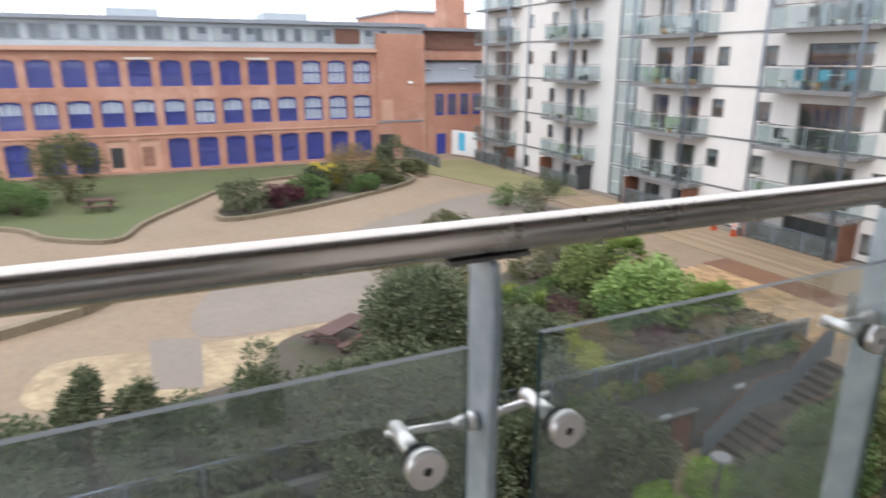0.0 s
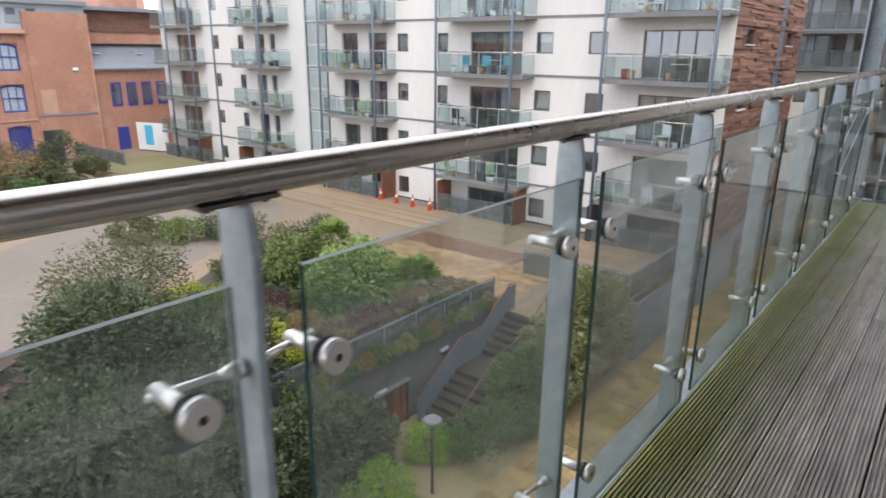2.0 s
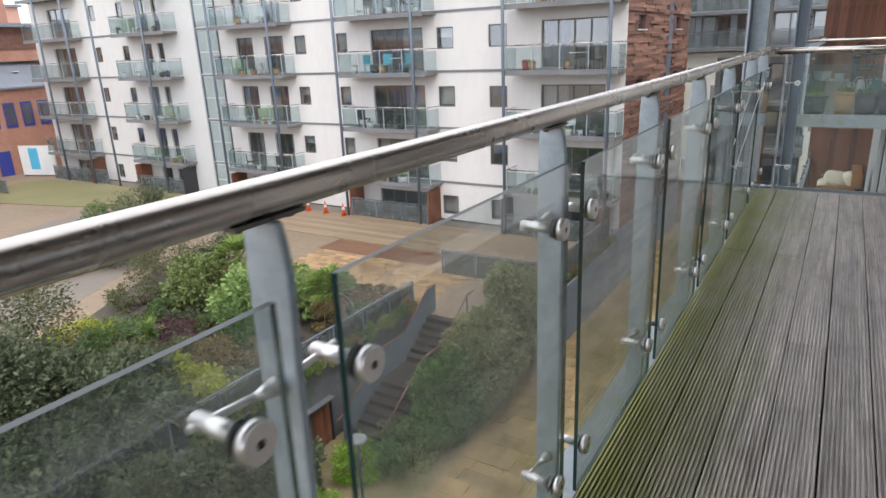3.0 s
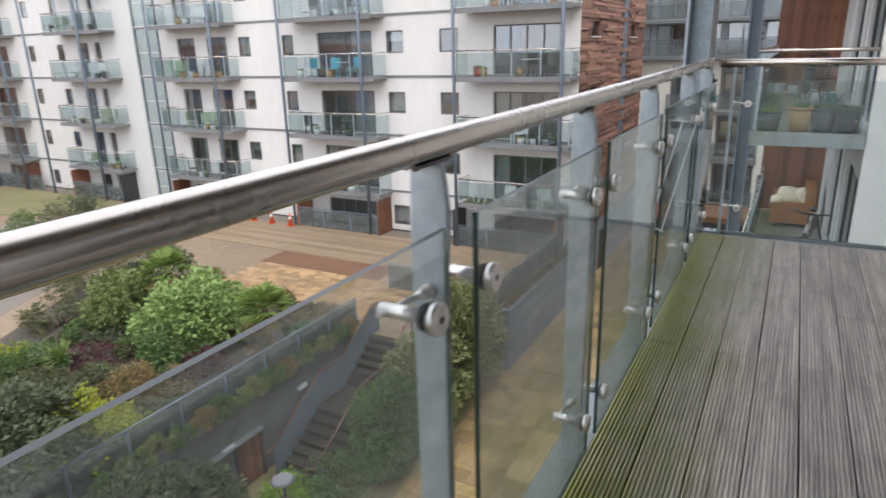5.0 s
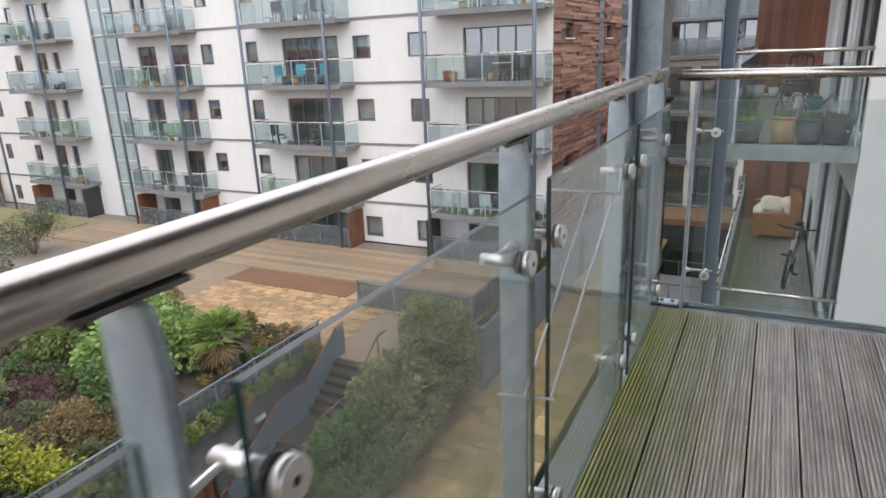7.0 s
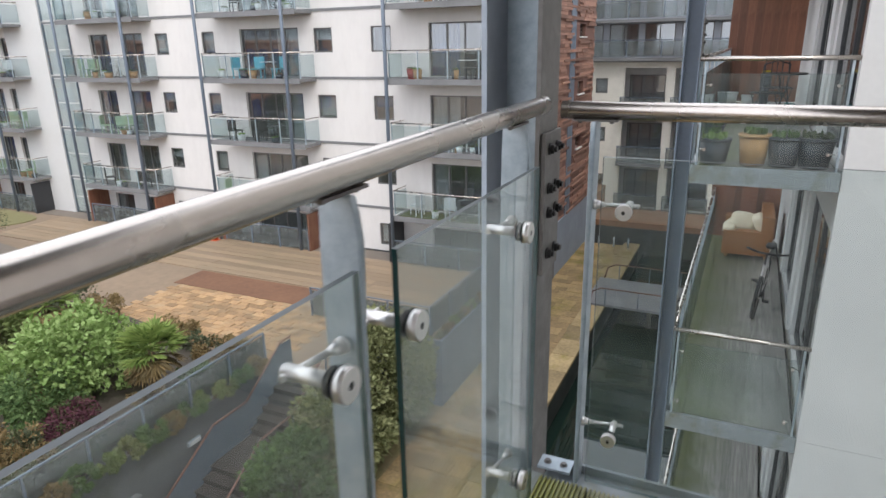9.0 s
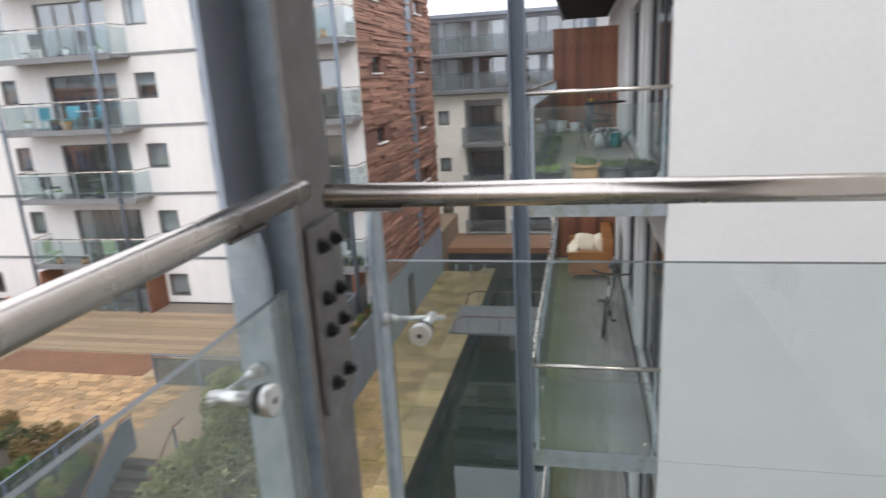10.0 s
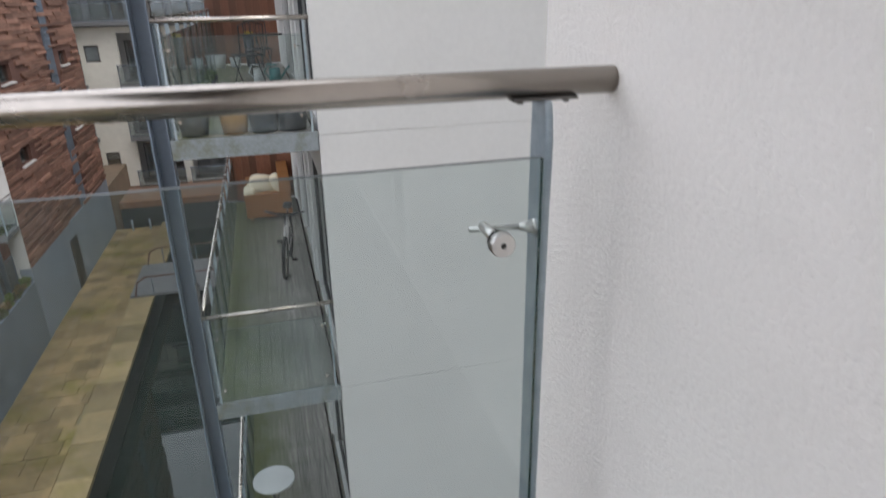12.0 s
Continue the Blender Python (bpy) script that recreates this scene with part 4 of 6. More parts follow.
def arched_window(w, h):
    bm = bmesh.new()
    n = 8
    rise = 0.22
    top = [(w * i / n, h - rise + rise * math.sin(math.pi * i / n) ** 0.8) for i in range(n + 1)]
    # frame ring
    bar = 0.13
    box(bm, 0, 0, 0, 0.07, bar, h - rise)
    box(bm, 0, w - bar, 0, 0.07, w, h - rise)
    box(bm, 0, bar, 0, 0.07, w - bar, bar)
    box(bm, 0.0, bar, h * 0.5 - 0.04, 0.05, w - bar, h * 0.5 + 0.04)
    for k in (1, 2):
        box(bm, 0.0, w * k / 3 - 0.03, bar, 0.05, w * k / 3 + 0.03, h - rise)
    for (y0, a), (y1, b) in zip(top, top[1:]):
        v = [bm.verts.new(p) for p in ((0.07, y0, a - 0.16), (0.07, y1, b - 0.16), (0.07, y1, b), (0.07, y0, a), (0, y0, a - 0.16), (0, y1, b - 0.16))]
        bm.faces.new(v[:4])
        bm.faces.new((v[0], v[4], v[5], v[1]))
    frame_me = mesh_of("window", bm, BLUE_FRAME)
    bm = bmesh.new()
    for (y0, a), (y1, b) in zip(top, top[1:]):
        v = [bm.verts.new(p) for p in ((0.09, y0, a), (0.09, y1, b), (0.09, y1, h + 0.01), (0.09, y0, h + 0.01))]
        bm.faces.new(v)
    head_me = mesh_of("arch_head", bm, BRICK_WALL)
    bm = bmesh.new()
    box(bm, 0.02, 0.05, 0.05, 0.03, w - 0.05, h - 0.1)
    pane_me = mesh_of("pane", bm, MILL_PANE)
    bm = bmesh.new()
    box(bm, -0.06, 0.06, 0.06, -0.05, w - 0.06, h - 0.1)
    blind_me = mesh_of("blind", bm, BLUE_BLIND)
    bm = bmesh.new()
    box(bm, -0.03, 0.06, h * 0.52, -0.02, w - 0.06, h - 0.1)
    blind2_me = mesh_of("blind", bm, NET_WHITE)
    bm = bmesh.new()
    box(bm, -0.03, 0.06, 0.06, -0.02, w - 0.06, h * 0.515)
    blind3_me = mesh_of("blind", bm, NET_WHITE)
    return frame_me, head_me, pane_me, blind_me, blind2_me, blind3_me


ATTIC_PALE = surface("attic_pale_blind", (0.34, 0.38, 0.4), (0.27, 0.3, 0.32), 0.3, 0, bump=0)
ATTIC_GLASS = surface("attic_glass", (0.14, 0.17, 0.19), (0.09, 0.11, 0.13), 0.1, 0, grain=2, bump=0)
WHITE_POT2 = surface("pale_stone", (0.6, 0.57, 0.53), None, 0.8, 0, bump=0.1)
NET_WHITE = surface("white_net_blind", (0.78, 0.8, 0.8), (0.68, 0.7, 0.7), 0.9, 0, grain=4, bump=0)
BLUE_BLIND = surface("deep_blue_blind", (0.05, 0.06, 0.3), (0.07, 0.08, 0.34), 0.8, 0, bump=0)
aw = {h: arched_window(1.7, h) for h in (2.04, 2.12, 2.49)}
for y in cols:
    for r, (z0, z1) in enumerate(rows_m):
        h = (2.04, 2.12, 2.49)[r]
        fm, hm, pm, b1, b2, b3 = aw[h]
        f = shared("window", fm, mill, (BX - 0.22, y, z0))
        shared("arch_head", hm, f)
        shared("pane", pm, f).visible_shadow = False
        k = cols.index(y)
        full = r < 2 and k < 3 or r == 1 and (k == 6 or k > 8 and rw.random() < 0.5)
        if full or r == 1:
            shared("blind", b2, f)
        shared("blind", b3 if full else b1, f)
part("cornice", bx(BX, -42, 2.05, BX + 0.35, 13.4, 2.37), BRICK_BAND, mill, "pale stone cornice")
part("string_course", bx(BX, -42, -4.55, BX + 0.08, 13.4, -4.45), BRICK_BAND, mill)
part("attic", bx(BX - 6, 18.26, 2.37, BX - 1.6, 26, 4.1), CEDAR, mill, "red brown boarded attic end")
part("attic", bx(BX - 6, -42, 2.15, BX - 0.25, 18.2, 4.3), ATTIC, mill, "grey blue glazed attic storey")
for k in range(21):
    y = -40 + k * 2.62
    if y > 12.5:
        continue
    f = part("attic_window", bx(BX - 0.248, y, 2.85, BX - 0.2, y + 2.2, 4.0), WOOD_BROWN if k in (19,) else PLINTH, mill)
    for j in range(3):
        if k != 19:
            part("pane", bx(BX - 0.198, y + 0.08 + j * 0.7, 2.93 + (0.5 if (j + k) % 4 == 0 else 0), BX - 0.19, y + 0.72 + j * 0.7, 3.92), ATTIC_GLASS if (j + k) % 3 else ATTIC_PALE, f)
for y in (9.6,):
    part("timber_panel", bx(BX - 0.19, y, 2.8, BX - 0.15, y + 2.3, 4.05), CEDAR, mill, "red brown timber panel")
for k in (8, 9):
    part("infill_panel", bx(BX - 0.4, cols[k] + 0.002, -7.4, BX - 0.12, cols[k] + 1.698, -4.91), BRICK_BAND, mill, "pale brick infilled doorway")
    part("entry_door", bx(BX - 0.118, cols[k] + 0.3, -7.1, BX - 0.08, cols[k] + 1.2, -5.5), FRAME_DARK if k == 9 else CEDAR, mill, "dark entrance door")
for k in (4, 8):
    part("pale_lintel", bx(BX + 0.004, cols[k] - 0.15, 1.38, BX + 0.1, cols[k] + 1.85, 1.55), WHITE_POT2, mill, "pale stone lintel")
part("roof", bx(BX - 9, -43, 4.3, BX + 0.25, 18.3, 4.62), ROOF_GREY, mill, "thin grey metal roof with overhang")
part("roof", bx(BX - 9, 18.31, 4.1, BX - 1.0, 26, 4.4), ROOF_GREY, mill)
for y in (-8.5, 4.0):
    part("roof_plant", bx(BX - 7, y, 4.62, BX - 3, y + 4.0, 5.4), ATTIC, mill)
part("stair_block", bx(BX - 4, 13.41, GARDEN_Z, BX + 0.15, 18.2, 3.7), BRICK_WALL, mill)
part("drainpipe", bx(BX + 0.152, 18.05, GARDEN_Z, BX + 0.24, 18.17, 2.0), BRICK_BAND, mill, "pale drainpipe")
part("stone_band", bx(BX + 0.152, 13.42, -4.3, BX + 0.2, 18.0, -4.15), ROOF_GREY, mill)
part("wall_lamp", bxb(0.05, BX + 0.152, 16.5, -0.75, BX + 0.3, 16.9, -0.52), NET_WHITE, mill, "white wall lamp")
part("bricked_panel", bx(BX + 0.152, 13.85, -4.1, BX + 0.17, 14.95, -2.2), BRICK_BAND, mill, "pale bricked up window")
# no opening here: the recess's shade is a dark slab on the brick
part("side_entry", bx(BX + 0.152, 13.5, GARDEN_Z, BX + 0.19, 14.9, -5.4), FRAME_DARK, mill, "dark slab standing in for a shaded entrance recess")
part("link_wall", bx(BX - 3, 18.21, GARDEN_Z, BX, 30, -0.6), BRICK_WALL, mill)
bm = bmesh.new()
v = [bm.verts.new(p) for p in ((BX + 0.3, 18.21, -0.75), (BX + 0.3, 30, -0.75), (BX - 2.6, 30, 1.5), (BX - 2.6, 18.21, 1.5), (BX + 0.3, 18.21, -0.6), (BX + 0.3, 30, -0.6), (BX - 2.6, 30, 1.65), (BX - 2.6, 18.21, 1.65))]
for q in ((0, 3, 2, 1), (4, 5, 6, 7), (0, 1, 5, 4), (2, 3, 7, 6), (1, 2, 6, 5), (3, 0, 4, 7)):
    bm.faces.new([v[i] for i in q])
part("lean_to_roof", bm, ROOF_GREY, mill, "sloping grey lean-to roof")
for y in (18.9, 22.6):
    part("skylight", bx(BX - 1.3, y, 0.55, BX - 0.9, y + 0.5, 0.62), CURTAIN, mill, "bright skylight")
part("upper_link_wall", bx(BX - 8, 18.21, 1.4, BX - 1.7, 30, 2.62), BRICK_WALL, mill)
for k in range(5):
    y = 19.4 + 1.36 * k
    f = part("small_window", bx(BX, y, -3.8, BX + 0.05, y + 0.88, -1.8), BLUE_FRAME, mill, "tall narrow blue window")
    part("pane", bx(BX + 0.052, y + 0.1, -3.6, BX + 0.06, y + 0.78, -1.95), WINDOW_PANE, f)
part("blue_door", bx(BX, 19.5, GARDEN_Z, BX + 0.06, 20.5, -5.6), BLUE_FRAME, mill, "small blue door")
part("chimney", bxb(0.05, BX - 8, 23.0, 4.62, BX - 5.5, 25.4, 8.2), BRICK_WALL, mill, "brick chimney stack")
far_block = thing("far_brick_block", "distant brick building behind the mill roof", "building")
bm = bmesh.new()
box(bm, -150, 42, GARDEN_Z, -125, 58, 10.6)
# brick colour bleached to carry the haze of distance
part("wall", bm, surface("hazed_pink_brick", (0.5, 0.3, 0.24), (0.45, 0.26, 0.2), 0.9, 0, grain=1, patch=0.2, bump=0), far_block)
part("roof", bx(-150.5, 41.5, 10.6, -124.5, 58.5, 11.0), ROOF_GREY, far_block)

# ---- far building across the dock ----
far = thing("dock_end_building", "cream and slate grey apartment block beyond the dock", "building")
FY, FB, CREAM_TOP = 40.0, END_Z, 0.1
BAY0, BAY_W, STEP = -6.7, 2.45, 3.0
SLATE = surface("slate_grey_panels", (0.38, 0.4, 0.43), (0.29, 0.31, 0.34), 0.5, 0.1, grain=2, patch=0.3, bump=0.03, vary=0.15)
GREY_BACK = surface("grey_recess_wall", (0.48, 0.47, 0.45), (0.4, 0.39, 0.375), 0.9, 0, grain=3, patch=0.5, bump=0.05)
bays, smalls = [], []
for g in range(-1, 4):
    x = BAY0 + g * 7.4
    bays += [x, x + 2.95]
    smalls.append(x - 1.75)
fh = []
for k in range(3):
    z = FB + k * STEP
    fh += [(x, x + BAY_W, z + 0.05, z + STEP - 0.28) for x in bays]
    fh += [(x, x + 0.75, z + 1.2, z + 2.1) for x in smalls]
bm = bmesh.new()
wall_grid(bm, "y", FY, 0.3, BAY0 - 10, BAY0 + 29, FB, CREAM_TOP, fh)
part("wall", bm, RENDER_CREAM, far)
part("recess_wall", bx(BAY0 - 10, FY + 1.6, FB, BAY0 + 29, FY + 1.7, CREAM_TOP), GREY_BACK, far)
for k in range(3):
    z = FB + k * STEP
    part("floor_slab", bx(BAY0 - 10, FY + 0.302, z - 0.26, BAY0 + 29, FY + 1.59, z), SLAB_GREY, far)
    for x in smalls:
        far_window(far, x, FY + 0.1, z + 1.2, 0.75, 0.9, 1)
    for x in bays:
        far_window(far, x + 0.1, FY + 1.5, z + 0.06, 2.2, 2.2, 3, "balcony_door")
        b = part("balcony", bx(x - 0.12, FY - 0.7, z - 0.2, x + BAY_W + 0.12, FY - 0.004, z), SLAB_GREY, far)
        part("glass_screen", bx(x - 0.1, FY - 0.68, z + 0.06, x + BAY_W + 0.1, FY - 0.665, z + 0.98), FENCE_GREY, b).visible_shadow = False
        part("top_rail", bx(x - 0.12, FY - 0.7, z + 1.0, x + BAY_W + 0.12, FY - 0.65, z + 1.05), PAINT_STEEL, b)
        for xx in (x - 0.1, x + BAY_W / 2, x + BAY_W + 0.06):
            part("post", bx(xx, FY - 0.66, z, xx + 0.04, FY - 0.62, z + 1.0), PAINT_STEEL, b)
part("parapet", bx(BAY0 - 10.2, FY - 0.45, CREAM_TOP, BAY0 + 29.2, FY + 0.4, CREAM_TOP + 0.22), SLAB_GREY, far)
uh = [(BAY0 - 9.5 + i * 2.1, BAY0 - 9.5 + i * 2.1 + 1.75, z + 0.12, z + 1.95) for z in (0.36, 2.55) for i in range(18)]
bm = bmesh.new()
wall_grid(bm, "y", FY + 0.1, 0.3, BAY0 - 10, BAY0 + 29, CREAM_TOP + 0.22, 4.72, uh)
part("upper_wall", bm, SLATE, far, "slate grey panelled upper storeys")
part("rooms", bx(BAY0 - 10, FY + 1.9, CREAM_TOP, BAY0 + 29, FY + 2.0, 4.7), ROOM_DARK, far)
for a, b_, c, d in uh:
    far_window(far, a, FY + 0.18, c, b_ - a, d - c, 2)
for z in (0.34, 2.52):
    ub = part("balcony_walk", bx(BAY0 - 10, FY - 0.75, z - 0.16, BAY0 + 29, FY + 0.09, z), SLAB_GREY, far)
    part("top_rail", bx(BAY0 - 10, FY - 0.75, z + 1.0, BAY0 + 29, FY - 0.7, z + 1.05), PAINT_STEEL, ub)
    for i in range(20):
        xx = BAY0 - 9.9 + i * 2.0
        part("post", bx(xx, FY - 0.74, z, xx + 0.05, FY - 0.69, z + 1.0), PAINT_STEEL, ub)
        part("glass_screen", bx(xx + 0.07, FY - 0.725, z + 0.08, xx + 1.95, FY - 0.715, z + 0.95), FENCE_GREY, ub).visible_shadow = False
part("roof", bx(BAY0 - 10.4, FY - 0.25, 4.72, BAY0 + 29.4, FY + 12, 4.95), ROOF_GREY, far)
dockend = thing("dock_end_terrace", "brown terrace above a dark dock end wall", "terrace", kind="structure")
part("terrace_surface", bx(-7.4, 36.65, END_Z, 30, 39.9, END_Z + 0.03), surface("red_brown_boards", (0.27, 0.16, 0.10), (0.2, 0.12, 0.075), 0.7, 0, grain=4, patch=0.4, bump=0.1, stretch=(0.3, 3, 1)), dockend)
part("dock_wall", bx(-7.46, 36.3, -12.3, 60, 36.6, END_Z - 0.34), surface("dark_dock_wall", (0.07, 0.075, 0.07), (0.04, 0.045, 0.04), 0.8, 0, grain=3, patch=0.5, bump=0.2), dockend)
part("terrace_fascia", bx(-7.46, 36.28, END_Z - 0.33, 60, 36.64, END_Z + 0.02), surface("rust_brown_fascia", (0.3, 0.16, 0.09), None, 0.8, 0), dockend)
for x in (-6.5, -5.65, -4.85):
    mp = thing("quay_post", "short pale grey post at the quay end", "post", group="quay posts", at=(x, 33.9, QUAY_Z + 0.03))
    bm = bmesh.new()
    cyl(bm, (0, 0, 0), (0, 0, 0.5), 0.05, 12)
    part("shaft", bm, GALV, mp)
    bm = bmesh.new()
    cyl(bm, (0, 0, 0.5), (0, 0, 0.54), 0.06, 12, 0.03)
    part("cap", bm, GALV, mp)


# ---- neighbouring balconies ----
NY0, NY1 = 5.44, 13.45
SOFA_TAN = surface("tan_leather", (0.36, 0.155, 0.05), (0.28, 0.115, 0.035), 0.45, 0, grain=25, patch=2, bump=0.15)
CREAM = surface("cream_fabric", (0.8, 0.72, 0.55), (0.7, 0.6, 0.43), 0.9, 0, grain=20, patch=3, bump=0.3)
BLACK_METAL = surface("black_metal", (0.02, 0.02, 0.022), None, 0.4, 0.4, bump=0.02)
WHITE_POT = surface("white_glazed_pot", (0.68, 0.69, 0.68), None, 0.35, 0, bump=0.02)
DARK_POT = surface("dark_grey_pot", (0.035, 0.04, 0.05), None, 0.45, 0, bump=0.05)
TAN_POT = surface("tan_clay_pot", (0.42, 0.24, 0.11), None, 0.8, 0, bump=0.15)
TEAL = surface("teal_plastic", (0.03, 0.2, 0.2), None, 0.4, 0, bump=0.02)
RED_PAINT = surface("red_paint", (0.32, 0.03, 0.025), None, 0.4, 0, bump=0.02)


def neighbour_balcony(z):
    b = thing("neighbour_balcony", "narrow timber balcony with steel rails and mossy glass fronted edge", "balcony", group="stacked balconies", at=(0, 0, z))
    end = 20.5 if z > 1 else NY1
    rnd = random.Random(int(z * 10))
    me = mesh_of("deck_board", bx(0, 0, -0.03, 0.1405, NY1 - NY0 - 0.02, 0), DECK_FAR)
    for k in range(9):
        shared("deck_board", me, b, (0.04 + k * 0.143, NY0 + 0.02, -0.004 + rnd.uniform(-0.002, 0.002)))
    bm = bmesh.new()
    box(bm, 0.0, NY0 - 0.03, -0.175, 1.36, NY0 - 0.015, 0.012)
    box(bm, 0.0, NY0 - 0.015, -0.175, 1.36, NY0 + 0.05, -0.165)
    box(bm, 0.0, NY0 - 0.015, 0.0, 1.36, NY0 + 0.02, 0.012)
    part("front_beam", bm, EDGE_STEEL, b)
    part("side_beam", bx(-0.01, NY0 + 0.055, -0.19, 0.03, end, 0.008), EDGE_STEEL, b)
    part("soffit", bx(0.035, NY0 + 0.055, -0.14, 1.36, end, -0.05), SOFFIT_BLACK, b, "dark soffit")
    bm = bmesh.new()
    cyl(bm, (0.0, NY0, 1.07), (1.368, NY0, 1.07), 0.024, 14)
    part("front_handrail", bm, STEEL, b)
    bm = bmesh.new()
    cyl(bm, (0.0, NY0, 1.07), (0.0, NY1, 1.07), 0.024, 14)
    part("side_handrail", bm, STEEL, b)
    for x in (0.045, 1.305):
        part("post", bx(x, NY0 - 0.008, -0.1, x + 0.02, NY0 + 0.03, 1.05), GALV, b)
    for i in range(9):
        y = NY0 + 0.15 + i * 0.97
        if y < NY1:
            part("post", bx(-0.02, y, -0.1, 0.02, y + 0.015, 1.05), GALV, b)
            bm, ms = pane_box(0.05, y + 0.06, 0.06, 0.06, min(y + 0.93, NY1), 0.93, face=NEAR_CLEAR)
            part("glass_panel", bm, ms, b).visible_shadow = False
    bm, ms = pane_box(0.075, NY0 - 0.035, 0.05, 1.295, NY0 - 0.025, 0.93, face=NEAR_CLEAR)
    part("glass_panel", bm, ms, b).visible_shadow = False
    for x in (0.12, 1.22):
        for zz in (0.18, 0.82):
            bm = bmesh.new()
            cyl(bm, (x - 0.06 if x < 0.5 else x + 0.06, NY0 - 0.01, zz), (x, NY0 - 0.01, zz), 0.006, 8)
            cyl(bm, (x, NY0 - 0.055, zz), (x, NY0 + 0.02, zz), 0.014, 12)
            part("glass_fixing", bm, STEEL, b)
    return b


for z in (2.93, 0.0, -2.93, -5.86):
    neighbour_balcony(z)

# the wall behind the neighbours' balconies, with doors
nh = []
for z in (2.93, 0.0, -2.93, -5.86):
    nh += [(5.64, 8.2, z + 0.05, z + 2.25), (9.4, 11.1, z + 0.05, z + 2.25)]
bm = bmesh.new()
wall_grid(bm, "x", 1.40, 0.3, 5.572, 36.2, -11.5, 9.0, nh)
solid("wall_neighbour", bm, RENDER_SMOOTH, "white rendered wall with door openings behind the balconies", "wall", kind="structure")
solid("wall_room", bx(3.0, 5.81, -11.5, 3.2, 14, 9.0), ROOM_DARK, "dim rooms behind the balcony doors", "wall", kind="structure")
for z in (2.93, 0.0, -2.93, -5.86):
    for y0, y1 in ((8.5, 8.95), (11.2, 11.6)):
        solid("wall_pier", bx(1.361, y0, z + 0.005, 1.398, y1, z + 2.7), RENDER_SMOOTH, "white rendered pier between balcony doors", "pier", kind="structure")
    for y0, y1 in ((5.64, 8.2), (9.4, 11.1)):
        d = thing("balcony_door", "dark framed glazed balcony door, closed", "door", at=(1.45, y0, z + 0.05))
        w = y1 - y0
        for a, b in ((0, 0.09), (w / 2 - 0.05, w / 2 + 0.05), (w - 0.09, w)):
            part("stile", bx(0, a, 0, 0.06, b, 2.2), FRAME_DARK, d)
        part("top_rail", bx(0.002, 0.09, 2.1, 0.058, w - 0.09, 2.2), FRAME_DARK, d)
        part("sill", bx(0.002, 0.09, 0, 0.058, w - 0.09, 0.1), FRAME_DARK, d)
        part("pane", bx(0.025, 0.09, 0.1, 0.035, w - 0.09, 2.1), WINDOW_PANE, d).visible_shadow = False

# timber privacy screens
for z in (0.0, -2.93, -5.86):
    sc = thing("timber_screen", "tall brown timber privacy screen at the balcony end", "screen", group="balcony screens", at=(0, NY1, z))
    me = mesh_of("screen_board", bxb(0.004, 0, 0, 0.02, 0.148, 0.03, 2.12), WOOD_BROWN)
    for k in range(9):
        shared("screen_board", me, sc, (-0.05 + k * 0.152, 0.0, 0))
    part("backing", bx(-0.04, 0.02, 0.03, 1.31, 0.03, 2.1), WOOD_BROWN, sc)
    part("rail", bx(-0.05, 0.031, 0.3, 1.31, 0.07, 0.38), WOOD_BROWN, sc)
    part("rail", bx(-0.05, 0.031, 1.7, 1.31, 0.07, 1.78), WOOD_BROWN, sc)


def cushion(bm, c, r, turn=0.0, lean=0.0):
    bmesh.ops.create_icosphere(bm, subdivisions=3, radius=1.0)
    for v in bm.verts:
        p = v.co
        p = Vector([math.copysign(abs(a) ** 0.6, a) for a in p])
        v.co = Vector((p.x * r[0], p.y * r[1], p.z * r[2]))
    bmesh.ops.transform(bm, matrix=pose(*c, lean, turn, 0), verts=bm.verts)
    for f in bm.faces:
        f.smooth = True
    return bm


def sofa(x, y, z):
    s = thing("sofa", "tan leather two seat sofa with cream cushions on the balcony", "sofa", at=(x, y, z))
    part("seat_base", bxb(0.04, 0.08, 0.2, 0.08, 0.78, 1.3, 0.40), SOFA_TAN, s)
    for y0 in (0.0, 1.3):
        bm = bx(0.0, y0, 0.08, 0.86, y0 + 0.2, 0.56)
        bevel(bm, 0.05, 3)
        part("arm", bm, SOFA_TAN, s)
    bm = bx(0.68, 0.02, 0.1, 0.90, 1.48, 0.86)
    bevel(bm, 0.07, 3)
    part("backrest", bm, SOFA_TAN, s)
    for xx in (0.06, 0.78):
        for yy in (0.06, 1.38):
            part("leg", bxb(0.005, xx, yy, 0, xx + 0.06, yy + 0.06, 0.085), TAN_POT, s)
    for c, r, tn, ln in (((0.34, 0.42, 0.66), (0.24, 0.13, 0.20), 6, -18), ((0.66, 0.32, 0.68), (0.12, 0.22, 0.2), -28, 0), ((0.36, 0.75, 0.48), (0.34, 0.5, 0.09), 0, 0), ((0.1, 0.3, 0.54), (0.12, 0.28, 0.1), 0, 0)):
        cu = solid("cushion", cushion(bmesh.new(), (x + c[0], y + c[1], z + c[2]), r, tn, ln), CREAM, "plump cream cushion on the tan sofa", "cushion", group="sofa cushions")


sofa(0.29, 11.87, -2.93)


